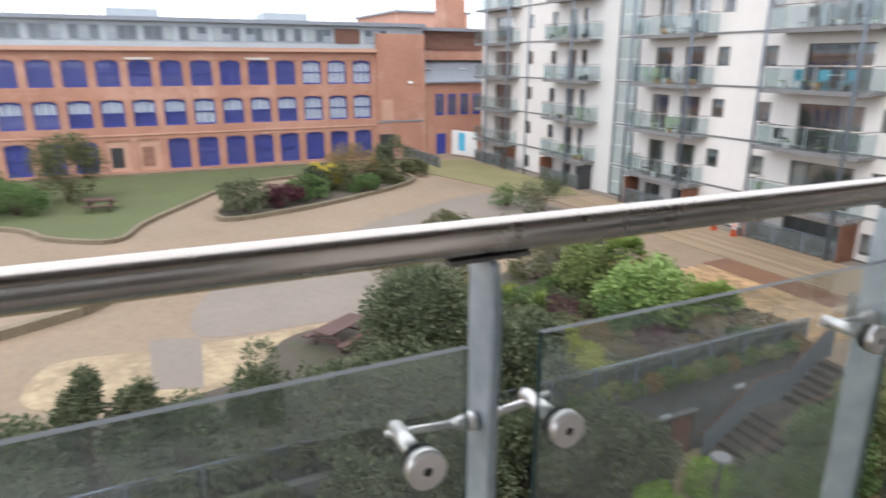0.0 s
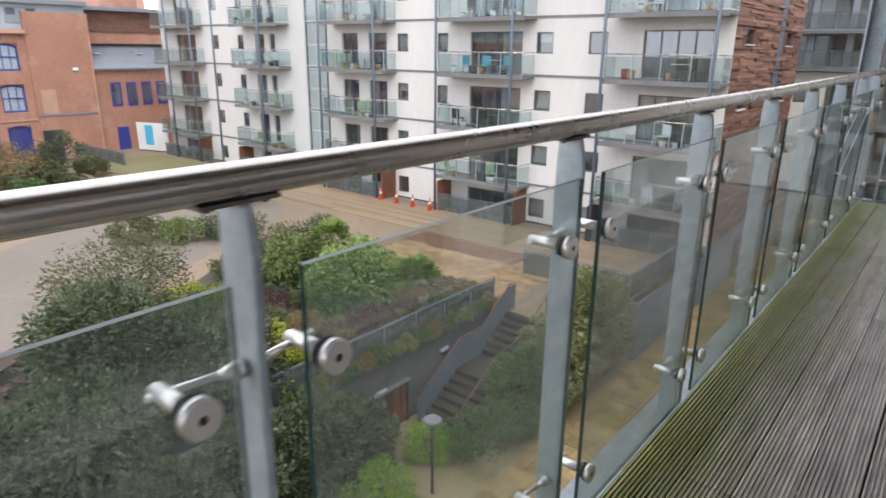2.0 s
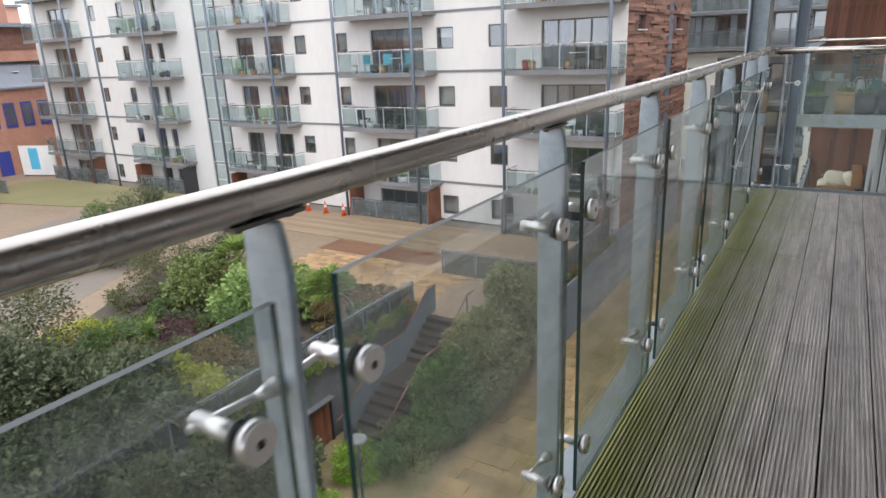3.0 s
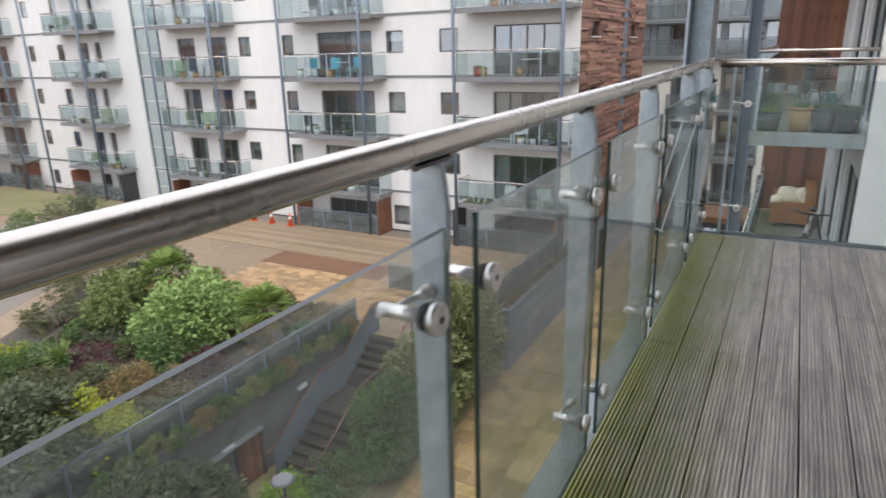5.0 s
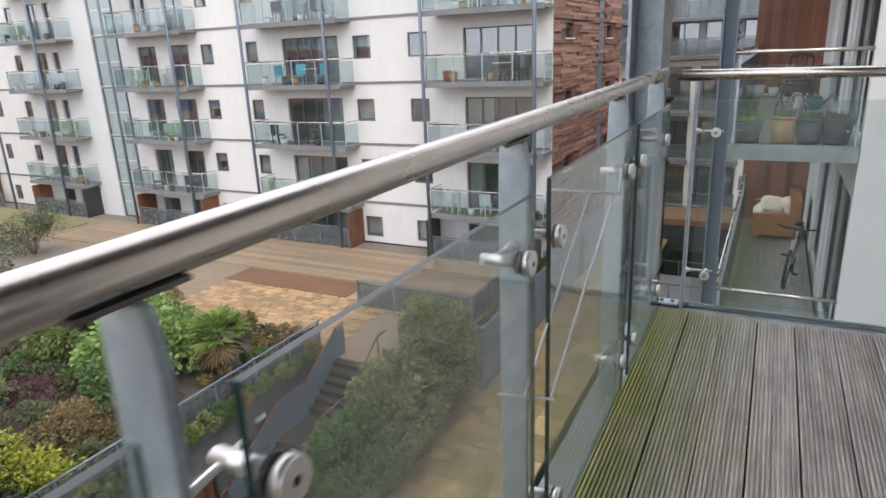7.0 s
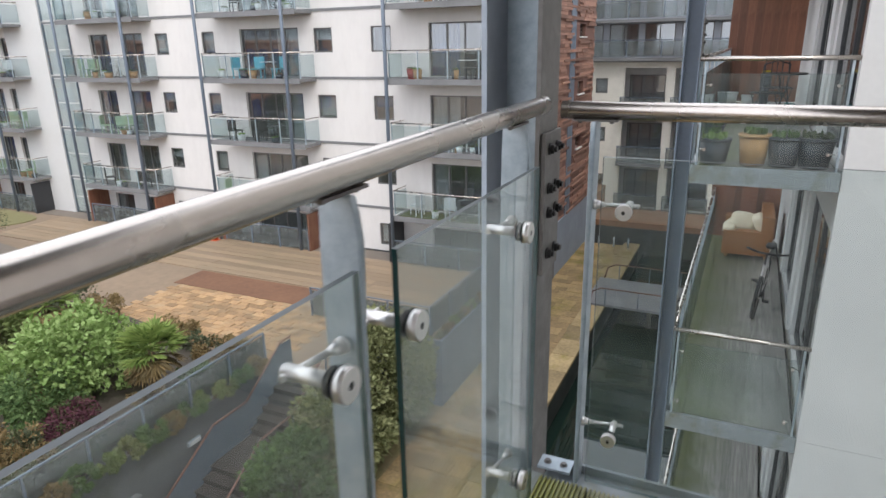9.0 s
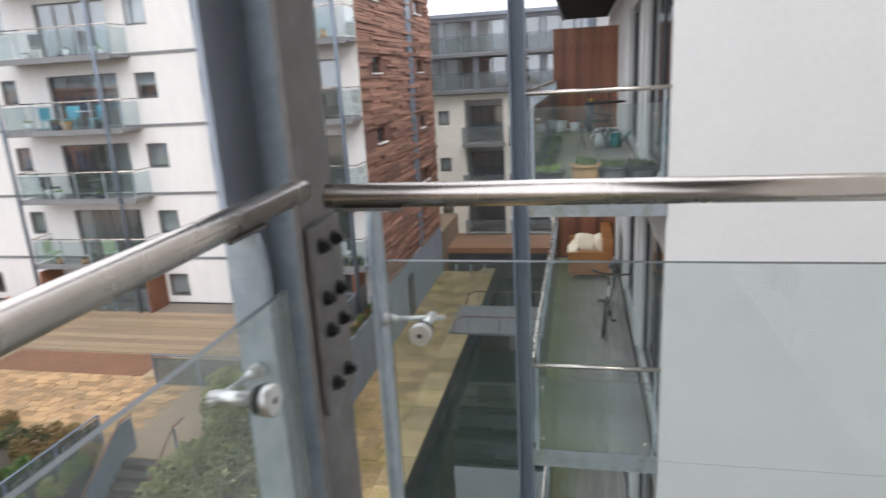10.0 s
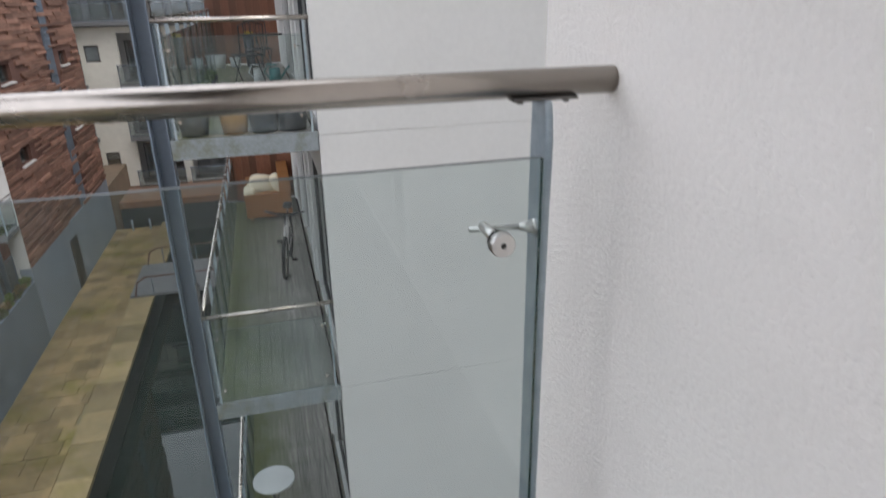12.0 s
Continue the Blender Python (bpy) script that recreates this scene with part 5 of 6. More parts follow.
def torus(bm, c, R, r, axis="x", seg=28, sides=8):
    rings = []
    for i in range(seg):
        a = i * math.tau / seg
        ring = []
        for j in range(sides):
            t = j * math.tau / sides
            rad = R + r * math.cos(t)
            u, v, w = rad * math.cos(a), rad * math.sin(a), r * math.sin(t)
            p = (w, u, v) if axis == "x" else (u, v, w)
            ring.append(bm.verts.new(Vector(c) + Vector(p)))
        rings.append(ring)
    for i in range(seg):
        for j in range(sides):
            f = bm.faces.new((rings[i][j], rings[(i + 1) % seg][j], rings[(i + 1) % seg][(j + 1) % sides], rings[i][(j + 1) % sides]))
            f.smooth = True


BIKE_PAINT = surface("silver_grey_paint", (0.66, 0.62, 0.6), (0.55, 0.5, 0.48), 0.4, 0.1, bump=0.02)


def bicycle(x, y, z):
    b = thing("bicycle", "silver grey bicycle with black tyres parked on the balcony", "bicycle", at=(x, y, z))
    b.rotation_euler = (0, radians(4), radians(-7))
    for yy in (0.34, 1.36):
        bm = bmesh.new()
        torus(bm, (0, yy, 0.345), 0.32, 0.03)
        w = part("wheel", bm, DARK_RUBBER, b, "black tyre on a thin rim")
        bm = bmesh.new()
        torus(bm, (0, yy, 0.345), 0.296, 0.009)
        for k in range(18):
            a = k * math.tau / 18
            cyl(bm, (0, yy, 0.345), (0, yy + 0.29 * math.cos(a), 0.345 + 0.29 * math.sin(a)), 0.0014, 4)
        cyl(bm, (-0.04, yy, 0.345), (0.04, yy, 0.345), 0.02, 10)
        part("rim", bm, STEEL, w)
    bm = bmesh.new()
    for a, c in (((0, 0.34, 0.345), (0, 0.50, 0.82)), ((0, 0.47, 0.78), (0, 0.80, 0.30)), ((0, 0.48, 0.82), (0, 1.02, 0.80)), ((0, 0.80, 0.30), (0, 1.05, 0.86)), ((0.03, 1.36, 0.345), (0.01, 0.80, 0.30)), ((0.03, 1.36, 0.345), (0, 1.02, 0.78))):
        cyl(bm, a, c, 0.022, 10)
    part("frame", bm, BIKE_PAINT, b)
    bm = bmesh.new()
    pipe(bm, [(0, 0.50, 0.80), (0, 0.52, 0.98), (0, 0.46, 1.03)], 0.013)
    pipe(bm, [(-0.3, 0.56, 1.05), (-0.12, 0.45, 1.04), (0.12, 0.45, 1.04), (0.3, 0.56, 1.05)], 0.018)
    part("handlebar", bm, BLACK_METAL, b)
    bm = bmesh.new()
    cyl(bm, (0, 1.05, 0.86), (0, 1.07, 0.97), 0.012)
    cushion_bm = cushion(bmesh.new(), (0, 1.1, 0.99), (0.075, 0.14, 0.03))
    part("saddle", cushion_bm, BLACK_METAL, b)
    part("seat_post", bm, STEEL, b)
    bm = bmesh.new()
    cyl(bm, (0.05, 0.80, 0.30), (0.058, 0.80, 0.30), 0.09, 20)
    cyl(bm, (0.06, 0.80, 0.30), (0.07, 0.80, 0.14), 0.01, 6)
    cyl(bm, (-0.06, 0.80, 0.30), (-0.07, 0.80, 0.46), 0.01, 6)
    box(bm, 0.07, 0.76, 0.13, 0.16, 0.84, 0.15)
    box(bm, -0.16, 0.76, 0.45, -0.07, 0.84, 0.47)
    part("crankset", bm, BLACK_METAL, b)


bicycle(0.86, 8.45, -2.93)


def pot(x, y, z, r, h, material, label, plant=None, group="balcony pots"):
    p = thing("plant_pot", label, "plant pot", group=group, at=(x, y, z))
    bm = bmesh.new()
    cyl(bm, (0, 0, 0), (0, 0, h * 0.9), r * 0.78, 20, r)
    cyl(bm, (0, 0, h * 0.9), (0, 0, h), r * 1.06, 20)
    part("pot", bm, material, p)
    if plant:
        rnd = random.Random(int((x + y) * 100))
        bm = bmesh.new()
        for _ in range(70):
            a, l = rnd.uniform(0, math.tau), rnd.uniform(0.03, 0.085)
            d = Vector((math.cos(a) * rnd.uniform(0.1, 0.7), math.sin(a) * rnd.uniform(0.1, 0.7), 1)).normalized()
            o = Vector((rnd.uniform(-r, r) * 0.7, rnd.uniform(-r, r) * 0.7, h))
            s = d.cross(Vector((0, 0, 1))).normalized() * 0.012
            v = [bm.verts.new(q) for q in (o - s, o + s, o + d * l * 0.6 + s * 1.4, o + d * l, o + d * l * 0.6 - s * 1.4)]
            bm.faces.new(v)
        part("foliage", bm, plant, p)
    return p


pot(0.2, 5.72, 0, 0.16, 0.26, DARK_POT, "dark blue pot with grassy green plant", LEAF_BRIGHT)
pot(0.58, 5.72, 0, 0.15, 0.32, TAN_POT, "tall tan clay pot with low plant", LEAF_GREEN)
pot(0.86, 5.72, 0, 0.16, 0.30, DARK_POT, "dark grey pot with sparse plant", LEAF_GREEN)
pot(1.14, 5.72, 0, 0.17, 0.30, DARK_POT, "dark grey pot with sparse plant", LEAF_DARK)
pot(0.1, 12.9, 0, 0.15, 0.24, WHITE_POT, "white glazed pot beside the timber screen")
pot(0.42, 13.0, 0, 0.11, 0.18, WHITE_POT, "small white glazed pot beside the timber screen")
pot(0.72, 12.9, 0, 0.1, 0.6, DARK_POT, "tall dark stand with orange flowers", LEAF_YELLOW)
for i in range(6):
    pot(0.12, 6.6 + i * 0.75, 0, 0.09, 0.12, DARK_POT, "low dark pot with green plant by the rail", LEAF_GREEN)


def bistro_table(x, y, z, r, h, top, label):
    t = thing("bistro_table", label, "table", at=(x, y, z))
    bm = bmesh.new()
    cyl(bm, (0, 0, h - 0.025), (0, 0, h), r, 32)
    part("tabletop", bm, top, t)
    for k in range(3):
        a = k * math.tau / 3 + 0.4
        bm = bmesh.new()
        pipe(bm, [(0.1 * math.cos(a), 0.1 * math.sin(a), h - 0.03), (0.03 * math.cos(a), 0.03 * math.sin(a), h * 0.5), (r * 0.75 * math.cos(a), r * 0.75 * math.sin(a), 0.0)], 0.01, 8)
        part("leg", bm, BLACK_METAL, t)


def bistro_chair(m):
    c = thing("bistro_chair", "black metal folding bistro chair", "chair", group="bistro chairs")
    bm = bmesh.new()
    box(bm, -0.2, -0.2, 0.43, 0.2, 0.2, 0.45)
    bevel(bm, 0.008)
    part("seat", bm, BLACK_METAL, c)
    bm = bmesh.new()
    pipe(bm, [(-0.19, 0.2, 0.45), (-0.19, 0.26, 0.88), (0, 0.28, 0.94), (0.19, 0.26, 0.88), (0.19, 0.2, 0.45)], 0.01)
    for k in (-0.08, 0.0, 0.08):
        cyl(bm, (k, 0.2, 0.45), (k, 0.275, 0.91), 0.006, 6)
    part("backrest", bm, BLACK_METAL, c)
    for sx in (-0.18, 0.18):
        for y0, y1 in ((-0.18, 0.2), (0.18, -0.2)):
            bm = bmesh.new()
            cyl(bm, (sx, y0, 0.43), (sx, y1, 0), 0.01, 8)
            part("leg", bm, BLACK_METAL, c)
    c.matrix_basis = m
    return c


bistro_table(0.95, 10.5, 0, 0.34, 0.72, BLACK_METAL, "small round black metal table on the balcony")
ch = bistro_chair(pose(0.72, 9.9, 0, 0, 0, 200))
copy_thing(ch, pose(0.9, 11.2, 0, 0, 0, 10))
bistro_table(0.405, 6.75, -5.86, 0.29, 0.72, WHITE_POT, "round white table on the lower balcony")


def watering_can(x, y, z, material, label):
    w = thing("watering_can", label, "watering can", group="watering cans", at=(x, y, z))
    bm = bmesh.new()
    cyl(bm, (0, 0, 0), (0, 0, 0.22), 0.1, 18, 0.085)
    part("body", bm, material, w)
    bm = bmesh.new()
    cyl(bm, (0.09, 0, 0.06), (0.24, 0, 0.25), 0.018, 10, 0.012)
    part("spout", bm, material, w)
    bm = bmesh.new()
    pipe(bm, [(-0.08, 0, 0.06), (-0.16, 0, 0.16), (-0.1, 0, 0.28), (0.04, 0, 0.26)], 0.011)
    part("handle", bm, material, w)


watering_can(0.86, 10.05, 0, WHITE_POT, "small white watering can on the deck")
watering_can(1.1, 10.0, 0, TEAL, "teal plastic watering can on the deck")


# ---- garden stairs, walls and fences ----
FENCE_PANEL = glass("grey_mesh_panel", (0.42, 0.46, 0.49), 0.3, 0.16)
STAIR_PANEL = surface("blue_grey_panel", (0.16, 0.195, 0.23), (0.12, 0.148, 0.178), 0.55, 0.1, grain=10, patch=1, bump=0.05, stain=(0.14, 0.16, 0.16), stain_amount=0.5, stain_scale=1.5)
stairs = thing("garden_stairs", "dark timber garden stairs with copper coloured handrails", "stairs", kind="structure")
TREAD = surface("dark_wet_tread", (0.038, 0.031, 0.025), (0.025, 0.021, 0.018), 0.85, 0, grain=10, patch=1, bump=0.2, stretch=(0.4, 3, 1))
COPPER = surface("copper_brown_rail", (0.18, 0.09, 0.062), (0.13, 0.064, 0.046), 0.4, 0.3, bump=0.02)
N_ST = 13
SX0, SX1 = -10.72, -9.2
LAND_Z = GARDEN_Z - 6 * (GARDEN_Z - QUAY_Z) / N_ST
rise = (GARDEN_Z - QUAY_Z) / N_ST
FLIGHTS = [(6.35, 8.4, QUAY_Z, 7), (9.6, 11.15, LAND_Z, 6)]
for y0, y1, z0, n in FLIGHTS:
    run = (y1 - y0) / n
    for k in range(n):
        top = z0 + (k + 1) * rise
        part("riser_block", bx(SX0 + 0.03, y0 + k * run + 0.03, QUAY_Z, SX1 - 0.03, y0 + (k + 1) * run + 0.02, top - 0.045), TREAD, stairs)
        part("tread", bxb(0.006, SX0 + 0.02, y0 + k * run, top - 0.043, SX1 - 0.02, y0 + (k + 1) * run + (0.0 if k == n - 1 else 0.03), top - 0.003), TREAD, stairs)
part("half_landing", bx(SX0 + 0.02, 8.405, QUAY_Z, SX1 - 0.02, 9.595, LAND_Z - 0.003), TREAD, stairs, "dark boarded half landing")
LINE = [(6.1, QUAY_Z), (6.35, QUAY_Z + 0.1), (8.4, LAND_Z + 0.1), (9.6, LAND_Z + 0.1), (11.15, GARDEN_Z + 0.1), (11.6, GARDEN_Z + 0.1)]
for x in (SX0, SX1):
    bm = bmesh.new()
    pipe(bm, [(x, y, z + 0.88) for y, z in LINE], 0.028, 10)
    part("handrail", bm, COPPER, stairs, "copper coloured handrail")
    for (ya, za), (yb, zb) in zip(LINE[1:], LINE[2:]):
        bm = bmesh.new()
        q = [(x, ya + 0.02, za - 0.12), (x, yb - 0.02, zb - 0.12), (x, yb - 0.02, zb + 0.82), (x, ya + 0.02, za + 0.82)]
        v = [bm.verts.new(p) for p in q]
        w = [bm.verts.new(p.co + Vector((0.014, 0, 0))) for p in v]
        bm.faces.new(v)
        bm.faces.new(w[::-1])
        for k in range(4):
            bm.faces.new((v[k], w[k], w[(k + 1) % 4], v[(k + 1) % 4]))
        bmesh.ops.recalc_face_normals(bm, faces=bm.faces)
        if x == SX0:
            part("side_panel", bm, STAIR_PANEL, stairs, "blue grey perforated side panel")
        else:
            bm.free()
        part("baluster", bx(x - 0.02, ya - 0.02, za - 0.1, x + 0.02, ya + 0.02, za + 0.86), PAINT_STEEL, stairs)


def fence(a, b, z, label, h=1.05, n=None):
    f = thing("panel_fence", label, "fence", group="podium fences")
    a, b = Vector(a), Vector(b)
    n = n or max(1, round((b - a).length / 1.4))
    d = (b - a) / n
    ang = math.atan2(d.y, d.x)
    L = d.length
    pm = mesh_of("post", bx(-0.025, -0.025, 0, 0.025, 0.025, h), PAINT_STEEL)
    bm = bmesh.new()
    box(bm, 0.05, -0.006, 0.08, L - 0.05, 0.006, h - 0.06)
    gm = mesh_of("panel", bm, FENCE_PANEL)
    rm = mesh_of("top_rail", bx(0, -0.025, h - 0.002, L, 0.025, h + 0.035), PAINT_STEEL)
    for i in range(n + 1):
        p = a + d * i
        shared("post", pm, f, (p.x, p.y, z), (0, 0, ang))
        if i < n:
            shared("panel", gm, f, (p.x, p.y, z), (0, 0, ang)).visible_shadow = False
            shared("top_rail", rm, f, (p.x, p.y, z), (0, 0, ang))
    return f


fence((-11.45, -14), (-11.45, 11.3), GARDEN_Z, "grey panel fence along the podium edge above the stairs")
fence((-12.4, 14.85), (-7.85, 14.85), GARDEN_Z, "grey panel fence along the terrace edge")
fence((-7.85, 14.9), (-7.85, 22.0), GARDEN_Z, "grey panel fence above the quay wall")
solid("wall_podium", bx(-11.3, -14, QUAY_Z, -11.2, 11.19, GARDEN_Z - 0.004), CONCRETE_DARK, "dark damp concrete podium wall", "wall", kind="structure")
bm = bmesh.new()
box(bm, -9.12, 14.68, QUAY_Z, -7.38, 14.76, GARDEN_Z + 0.05)
box(bm, -7.47, 14.76, QUAY_Z, -7.38, 22.08, GARDEN_Z + 0.05)
box(bm, -9.2, 11.18, QUAY_Z, -9.12, 14.68, GARDEN_Z + 0.05)
solid("wall_retaining", bm, CONCRETE, "grey concrete retaining walls of the podium", "wall", kind="structure")
solid("planter_wall", bx(-11.34, -14, GARDEN_Z - 0.002, -11.12, 11.0, GARDEN_Z + 0.28), CONCRETE_DARK, "narrow dark grey planter along the podium edge", "planter", kind="structure")
solid("moss_ledge", bx(-7.8, 14.95, GARDEN_Z, -7.44, 22.0, GARDEN_Z + 0.03), SOIL, "damp soil ledge on the quay wall", "planter", kind="structure")
for y, z in ((5.24, -8.4), (8.15, -8.08)):
    l = thing("bulkhead_light", "small white bulkhead light on the podium wall", "wall light", group="bulkhead lights", at=(-11.2, y, z))
    part("housing", bxb(0.01, 0, -0.2, -0.06, 0.06, 0.2, 0.06), GALV, l)
    part("diffuser", bxb(0.01, 0.055, -0.17, -0.045, 0.09, 0.17, 0.045), WHITE_POT, l, "white diffuser")
undercroft = thing("undercroft_doors", "low brown timber doors under a pale canopy in the podium wall", "door", kind="structure", at=(-11.2, 5.5, QUAY_Z))
for k in range(5):
    part("door_plank", bxb(0.004, 0.004, k * 0.16, 0.03, 0.04, k * 0.16 + 0.152, 1.38), WOOD_BROWN, undercroft)
part("door_frame", bx(0.002, -0.09, 0.0, 0.06, -0.01, 1.42), FRAME_DARK, undercroft)
part("door_frame", bx(0.002, 0.81, 0.0, 0.06, 0.89, 1.42), FRAME_DARK, undercroft)
part("canopy", bxb(0.01, 0.002, -1.1, 1.43, 0.2, 0.9, 1.48), CONCRETE_DARK, undercroft, "thin grey concrete canopy")


def saucer_lamp(x, y, z, h):
    l = thing("garden_lamp", "dark saucer topped garden lamp post", "street lamp", at=(x, y, z))
    bm = bmesh.new()
    cyl(bm, (0, 0, 0), (0, 0, h - 0.1), 0.04, 12)
    part("pole", bm, FRAME_DARK, l)
    bm = bmesh.new()
    cyl(bm, (0, 0, h - 0.12), (0, 0, h - 0.03), 0.08, 24, 0.26)
    cyl(bm, (0, 0, h - 0.03), (0, 0, h + 0.03), 0.27, 24, 0.2)
    part("head", bm, SLAB_GREY, l)


saucer_lamp(-8.35, 4.2, QUAY_Z, 2.2)

# footbridge over the dock
br = thing("dock_footbridge", "low grey metal footbridge with curved rail across the dock", "bridge")
part("bridge_deck", bx(-5.2, 24.8, QUAY_Z + 0.06, 1.5, 28.2, QUAY_Z + 0.16), SLAB_GREY, br)
for y in (24.82, 28.18):
    bm = bmesh.new()
    pipe(bm, [(-5.0, y, QUAY_Z + 0.1), (-4.85, y, QUAY_Z + 0.7), (-4.5, y, QUAY_Z + 0.9), (1.5, y, QUAY_Z + 0.9)], 0.03, 8)
    part("handrail", bm, COPPER, br)
    for x in (-4.3, -2.9, -1.5, -0.1):
        bm = bmesh.new()
        cyl(bm, (x, y, QUAY_Z + 0.16), (x, y, QUAY_Z + 0.9), 0.02, 8)
        part("post", bm, PAINT_STEEL, br)


# ---- planting ----
def leaves_mesh(name, material, places, size, rnd, droop=0.2, slim=0.55):
    """Leaf blades, each a folded pair of faces, at the given places with outward directions."""
    verts, faces = [], []
    for p, out in places:
        d = (out + Vector((rnd.uniform(-1, 1), rnd.uniform(-1, 1), rnd.uniform(-0.8, 0.9))) * 0.9)
        d.z -= droop
        d.normalize()
        s = d.cross(Vector((rnd.uniform(-1, 1), rnd.uniform(-1, 1), rnd.uniform(-1, 1))))
        if s.length < 1e-3:
            continue
        s.normalize()
        l = size * rnd.uniform(0.6, 1.25)
        w = l * slim * 0.5
        n = s.cross(d) * l * 0.12
        i = len(verts)
        verts += [p, p + d * l * 0.5 + s * w + n, p + d * l, p + d * l * 0.5 - s * w + n]
        faces += [(i, i + 1, i + 2), (i, i + 2, i + 3)]
    me = bpy.data.meshes.new(name)
    me.from_pydata([tuple(v) for v in verts], [], faces)
    me.materials.append(material)
    return me


def bush(x, y, z, rx, ry, h, material, label, n=2500, size=0.12, seed=0, category="shrub", clumps=26, slim=0.55, name="shrub", trunk=0.0):
    """A shrub: stems from the ground, leaves gathered in uneven clumps with gaps."""
    rnd = random.Random(seed * 977 + int(x * 10) + int(y * 7))
    n, size = int(n * 1.6), size * 0.78
    b = thing(name, label, category, at=(x, y, z))
    cs = []
    for _ in range(clumps):
        a, u = rnd.uniform(0, math.tau), rnd.uniform(-0.75, 1.0)
        k = math.sqrt(max(0, 1 - u * u)) * rnd.uniform(0.55, 1.0)
        cs.append((Vector((rx * k * math.cos(a), ry * k * math.sin(a), trunk + (h - trunk) * (0.5 + 0.46 * u * rnd.uniform(0.75, 1.12)))), rnd.uniform(0.24, 0.46) * min(rx, ry, h * 0.7)))
    mid = Vector((0, 0, trunk + (h - trunk) * 0.45))
    places = []
    for i in range(n):
        c, r = cs[i % clumps]
        v = Vector((rnd.gauss(0, 1), rnd.gauss(0, 1), rnd.gauss(0, 1))).normalized()
        p = c + v * r * rnd.uniform(0.55, 1.15)
        if p.z < 0.02:
            p.z = abs(p.z) * 0.3 + 0.02
        out = ((p - mid).normalized() + v * 0.9).normalized()
        places.append((p, out))
    cr = new("crown", leaves_mesh("crown", material, places, size, rnd, slim=slim))
    cr.parent = b
    bm = bmesh.new()
    for c, r in cs[:14]:
        knee = Vector((c.x * 0.35, c.y * 0.35, max(0.1, c.z * 0.55)))
        cyl(bm, (c.x * 0.06, c.y * 0.06, 0), knee, 0.045 if trunk else 0.022, 6, 0.018)
        cyl(bm, knee, c, 0.018, 5, 0.006)
    part("woody_stem", bm, BARK, b, kind="stuff")
    return b


def palm(x, y, z, h, label, n=34, L=0.88, seed=1):
    rnd = random.Random(seed)
    p = thing("palm", label, "palm", at=(x, y, z))
    bm = bmesh.new()
    for k in range(6):
        cyl(bm, (0, 0, h * k / 6), (0, 0, h * (k + 1) / 6 + 0.01), 0.11 - 0.004 * k, 10, 0.12 - 0.004 * k)
    part("trunk", bm, BARK, p)
    for dead in (False, True):
        verts, faces = [], []
        for i in range(n if not dead else 12):
            a = rnd.uniform(0, math.tau)
            el = rnd.uniform(-0.1, 1.2) if not dead else rnd.uniform(-1.0, -0.15)
            d = Vector((math.cos(a) * math.cos(el), math.sin(a) * math.cos(el), math.sin(el)))
            s = d.cross(Vector((0, 0, 1))).normalized()
            u = s.cross(d)
            base = Vector((0, 0, h)) + d * L * 0.55
            for j in range(13):
                t = (j / 12 - 0.5) * 2.5
                fd = (d * math.cos(t) + s * math.sin(t) + u * 0.1).normalized()
                tip = base + fd * L * 0.62 * rnd.uniform(0.85, 1.1)
                tip.z -= 0.14 * rnd.uniform(0.4, 1.2)
                w = fd.cross(u).normalized() * 0.04
                i0 = len(verts)
                m = base + (tip - base) * 0.55 + Vector((0, 0, 0.03))
                verts += [base, m + w, tip, m - w]
                faces += [(i0, i0 + 1, i0 + 2), (i0, i0 + 2, i0 + 3)]
            i0 = len(verts)
            st = Vector((0, 0, h))
            verts += [st - s * 0.012, st + s * 0.012, base + s * 0.012, base - s * 0.012]
            faces += [(i0, i0 + 1, i0 + 2), (i0, i0 + 2, i0 + 3)]
        me = bpy.data.meshes.new("fronds")
        me.from_pydata([tuple(v) for v in verts], [], faces)
        me.materials.append(LEAF_DRY if dead else LEAF_PALM)
        o = new("dead_fronds" if dead else "fronds", me)
        o.parent = p
    return p


def spiky(x, y, z, r, material, label, n=70, seed=2):
    """A clump of long arching blades."""
    rnd = random.Random(seed)
    b = thing("spiky_plant", label, "plant", at=(x, y, z))
    verts, faces = [], []
    for _ in range(n):
        a, el = rnd.uniform(0, math.tau), rnd.uniform(0.5, 1.4)
        l = r * rnd.uniform(0.7, 1.2)
        d = Vector((math.cos(a) * math.cos(el), math.sin(a) * math.cos(el), math.sin(el)))
        s = d.cross(Vector((0, 0, 1))).normalized() * 0.025
        pts = [Vector((0, 0, 0)), d * l * 0.55, d * l - Vector((0, 0, 0.22 * l))]
        i = len(verts)
        verts += [pts[0] - s, pts[0] + s, pts[1] + s, pts[1] - s, pts[2]]
        faces += [(i, i + 1, i + 2, i + 3), (i + 3, i + 2, i + 4)]
    me = bpy.data.meshes.new("blades")
    me.from_pydata([tuple(v) for v in verts], [], faces)
    me.materials.append(material)
    o = tagged(new("leaf_tuft", me), kind="stuff")
    o.parent = b


GZ, QZ = GARDEN_Z + 0.1, QUAY_Z
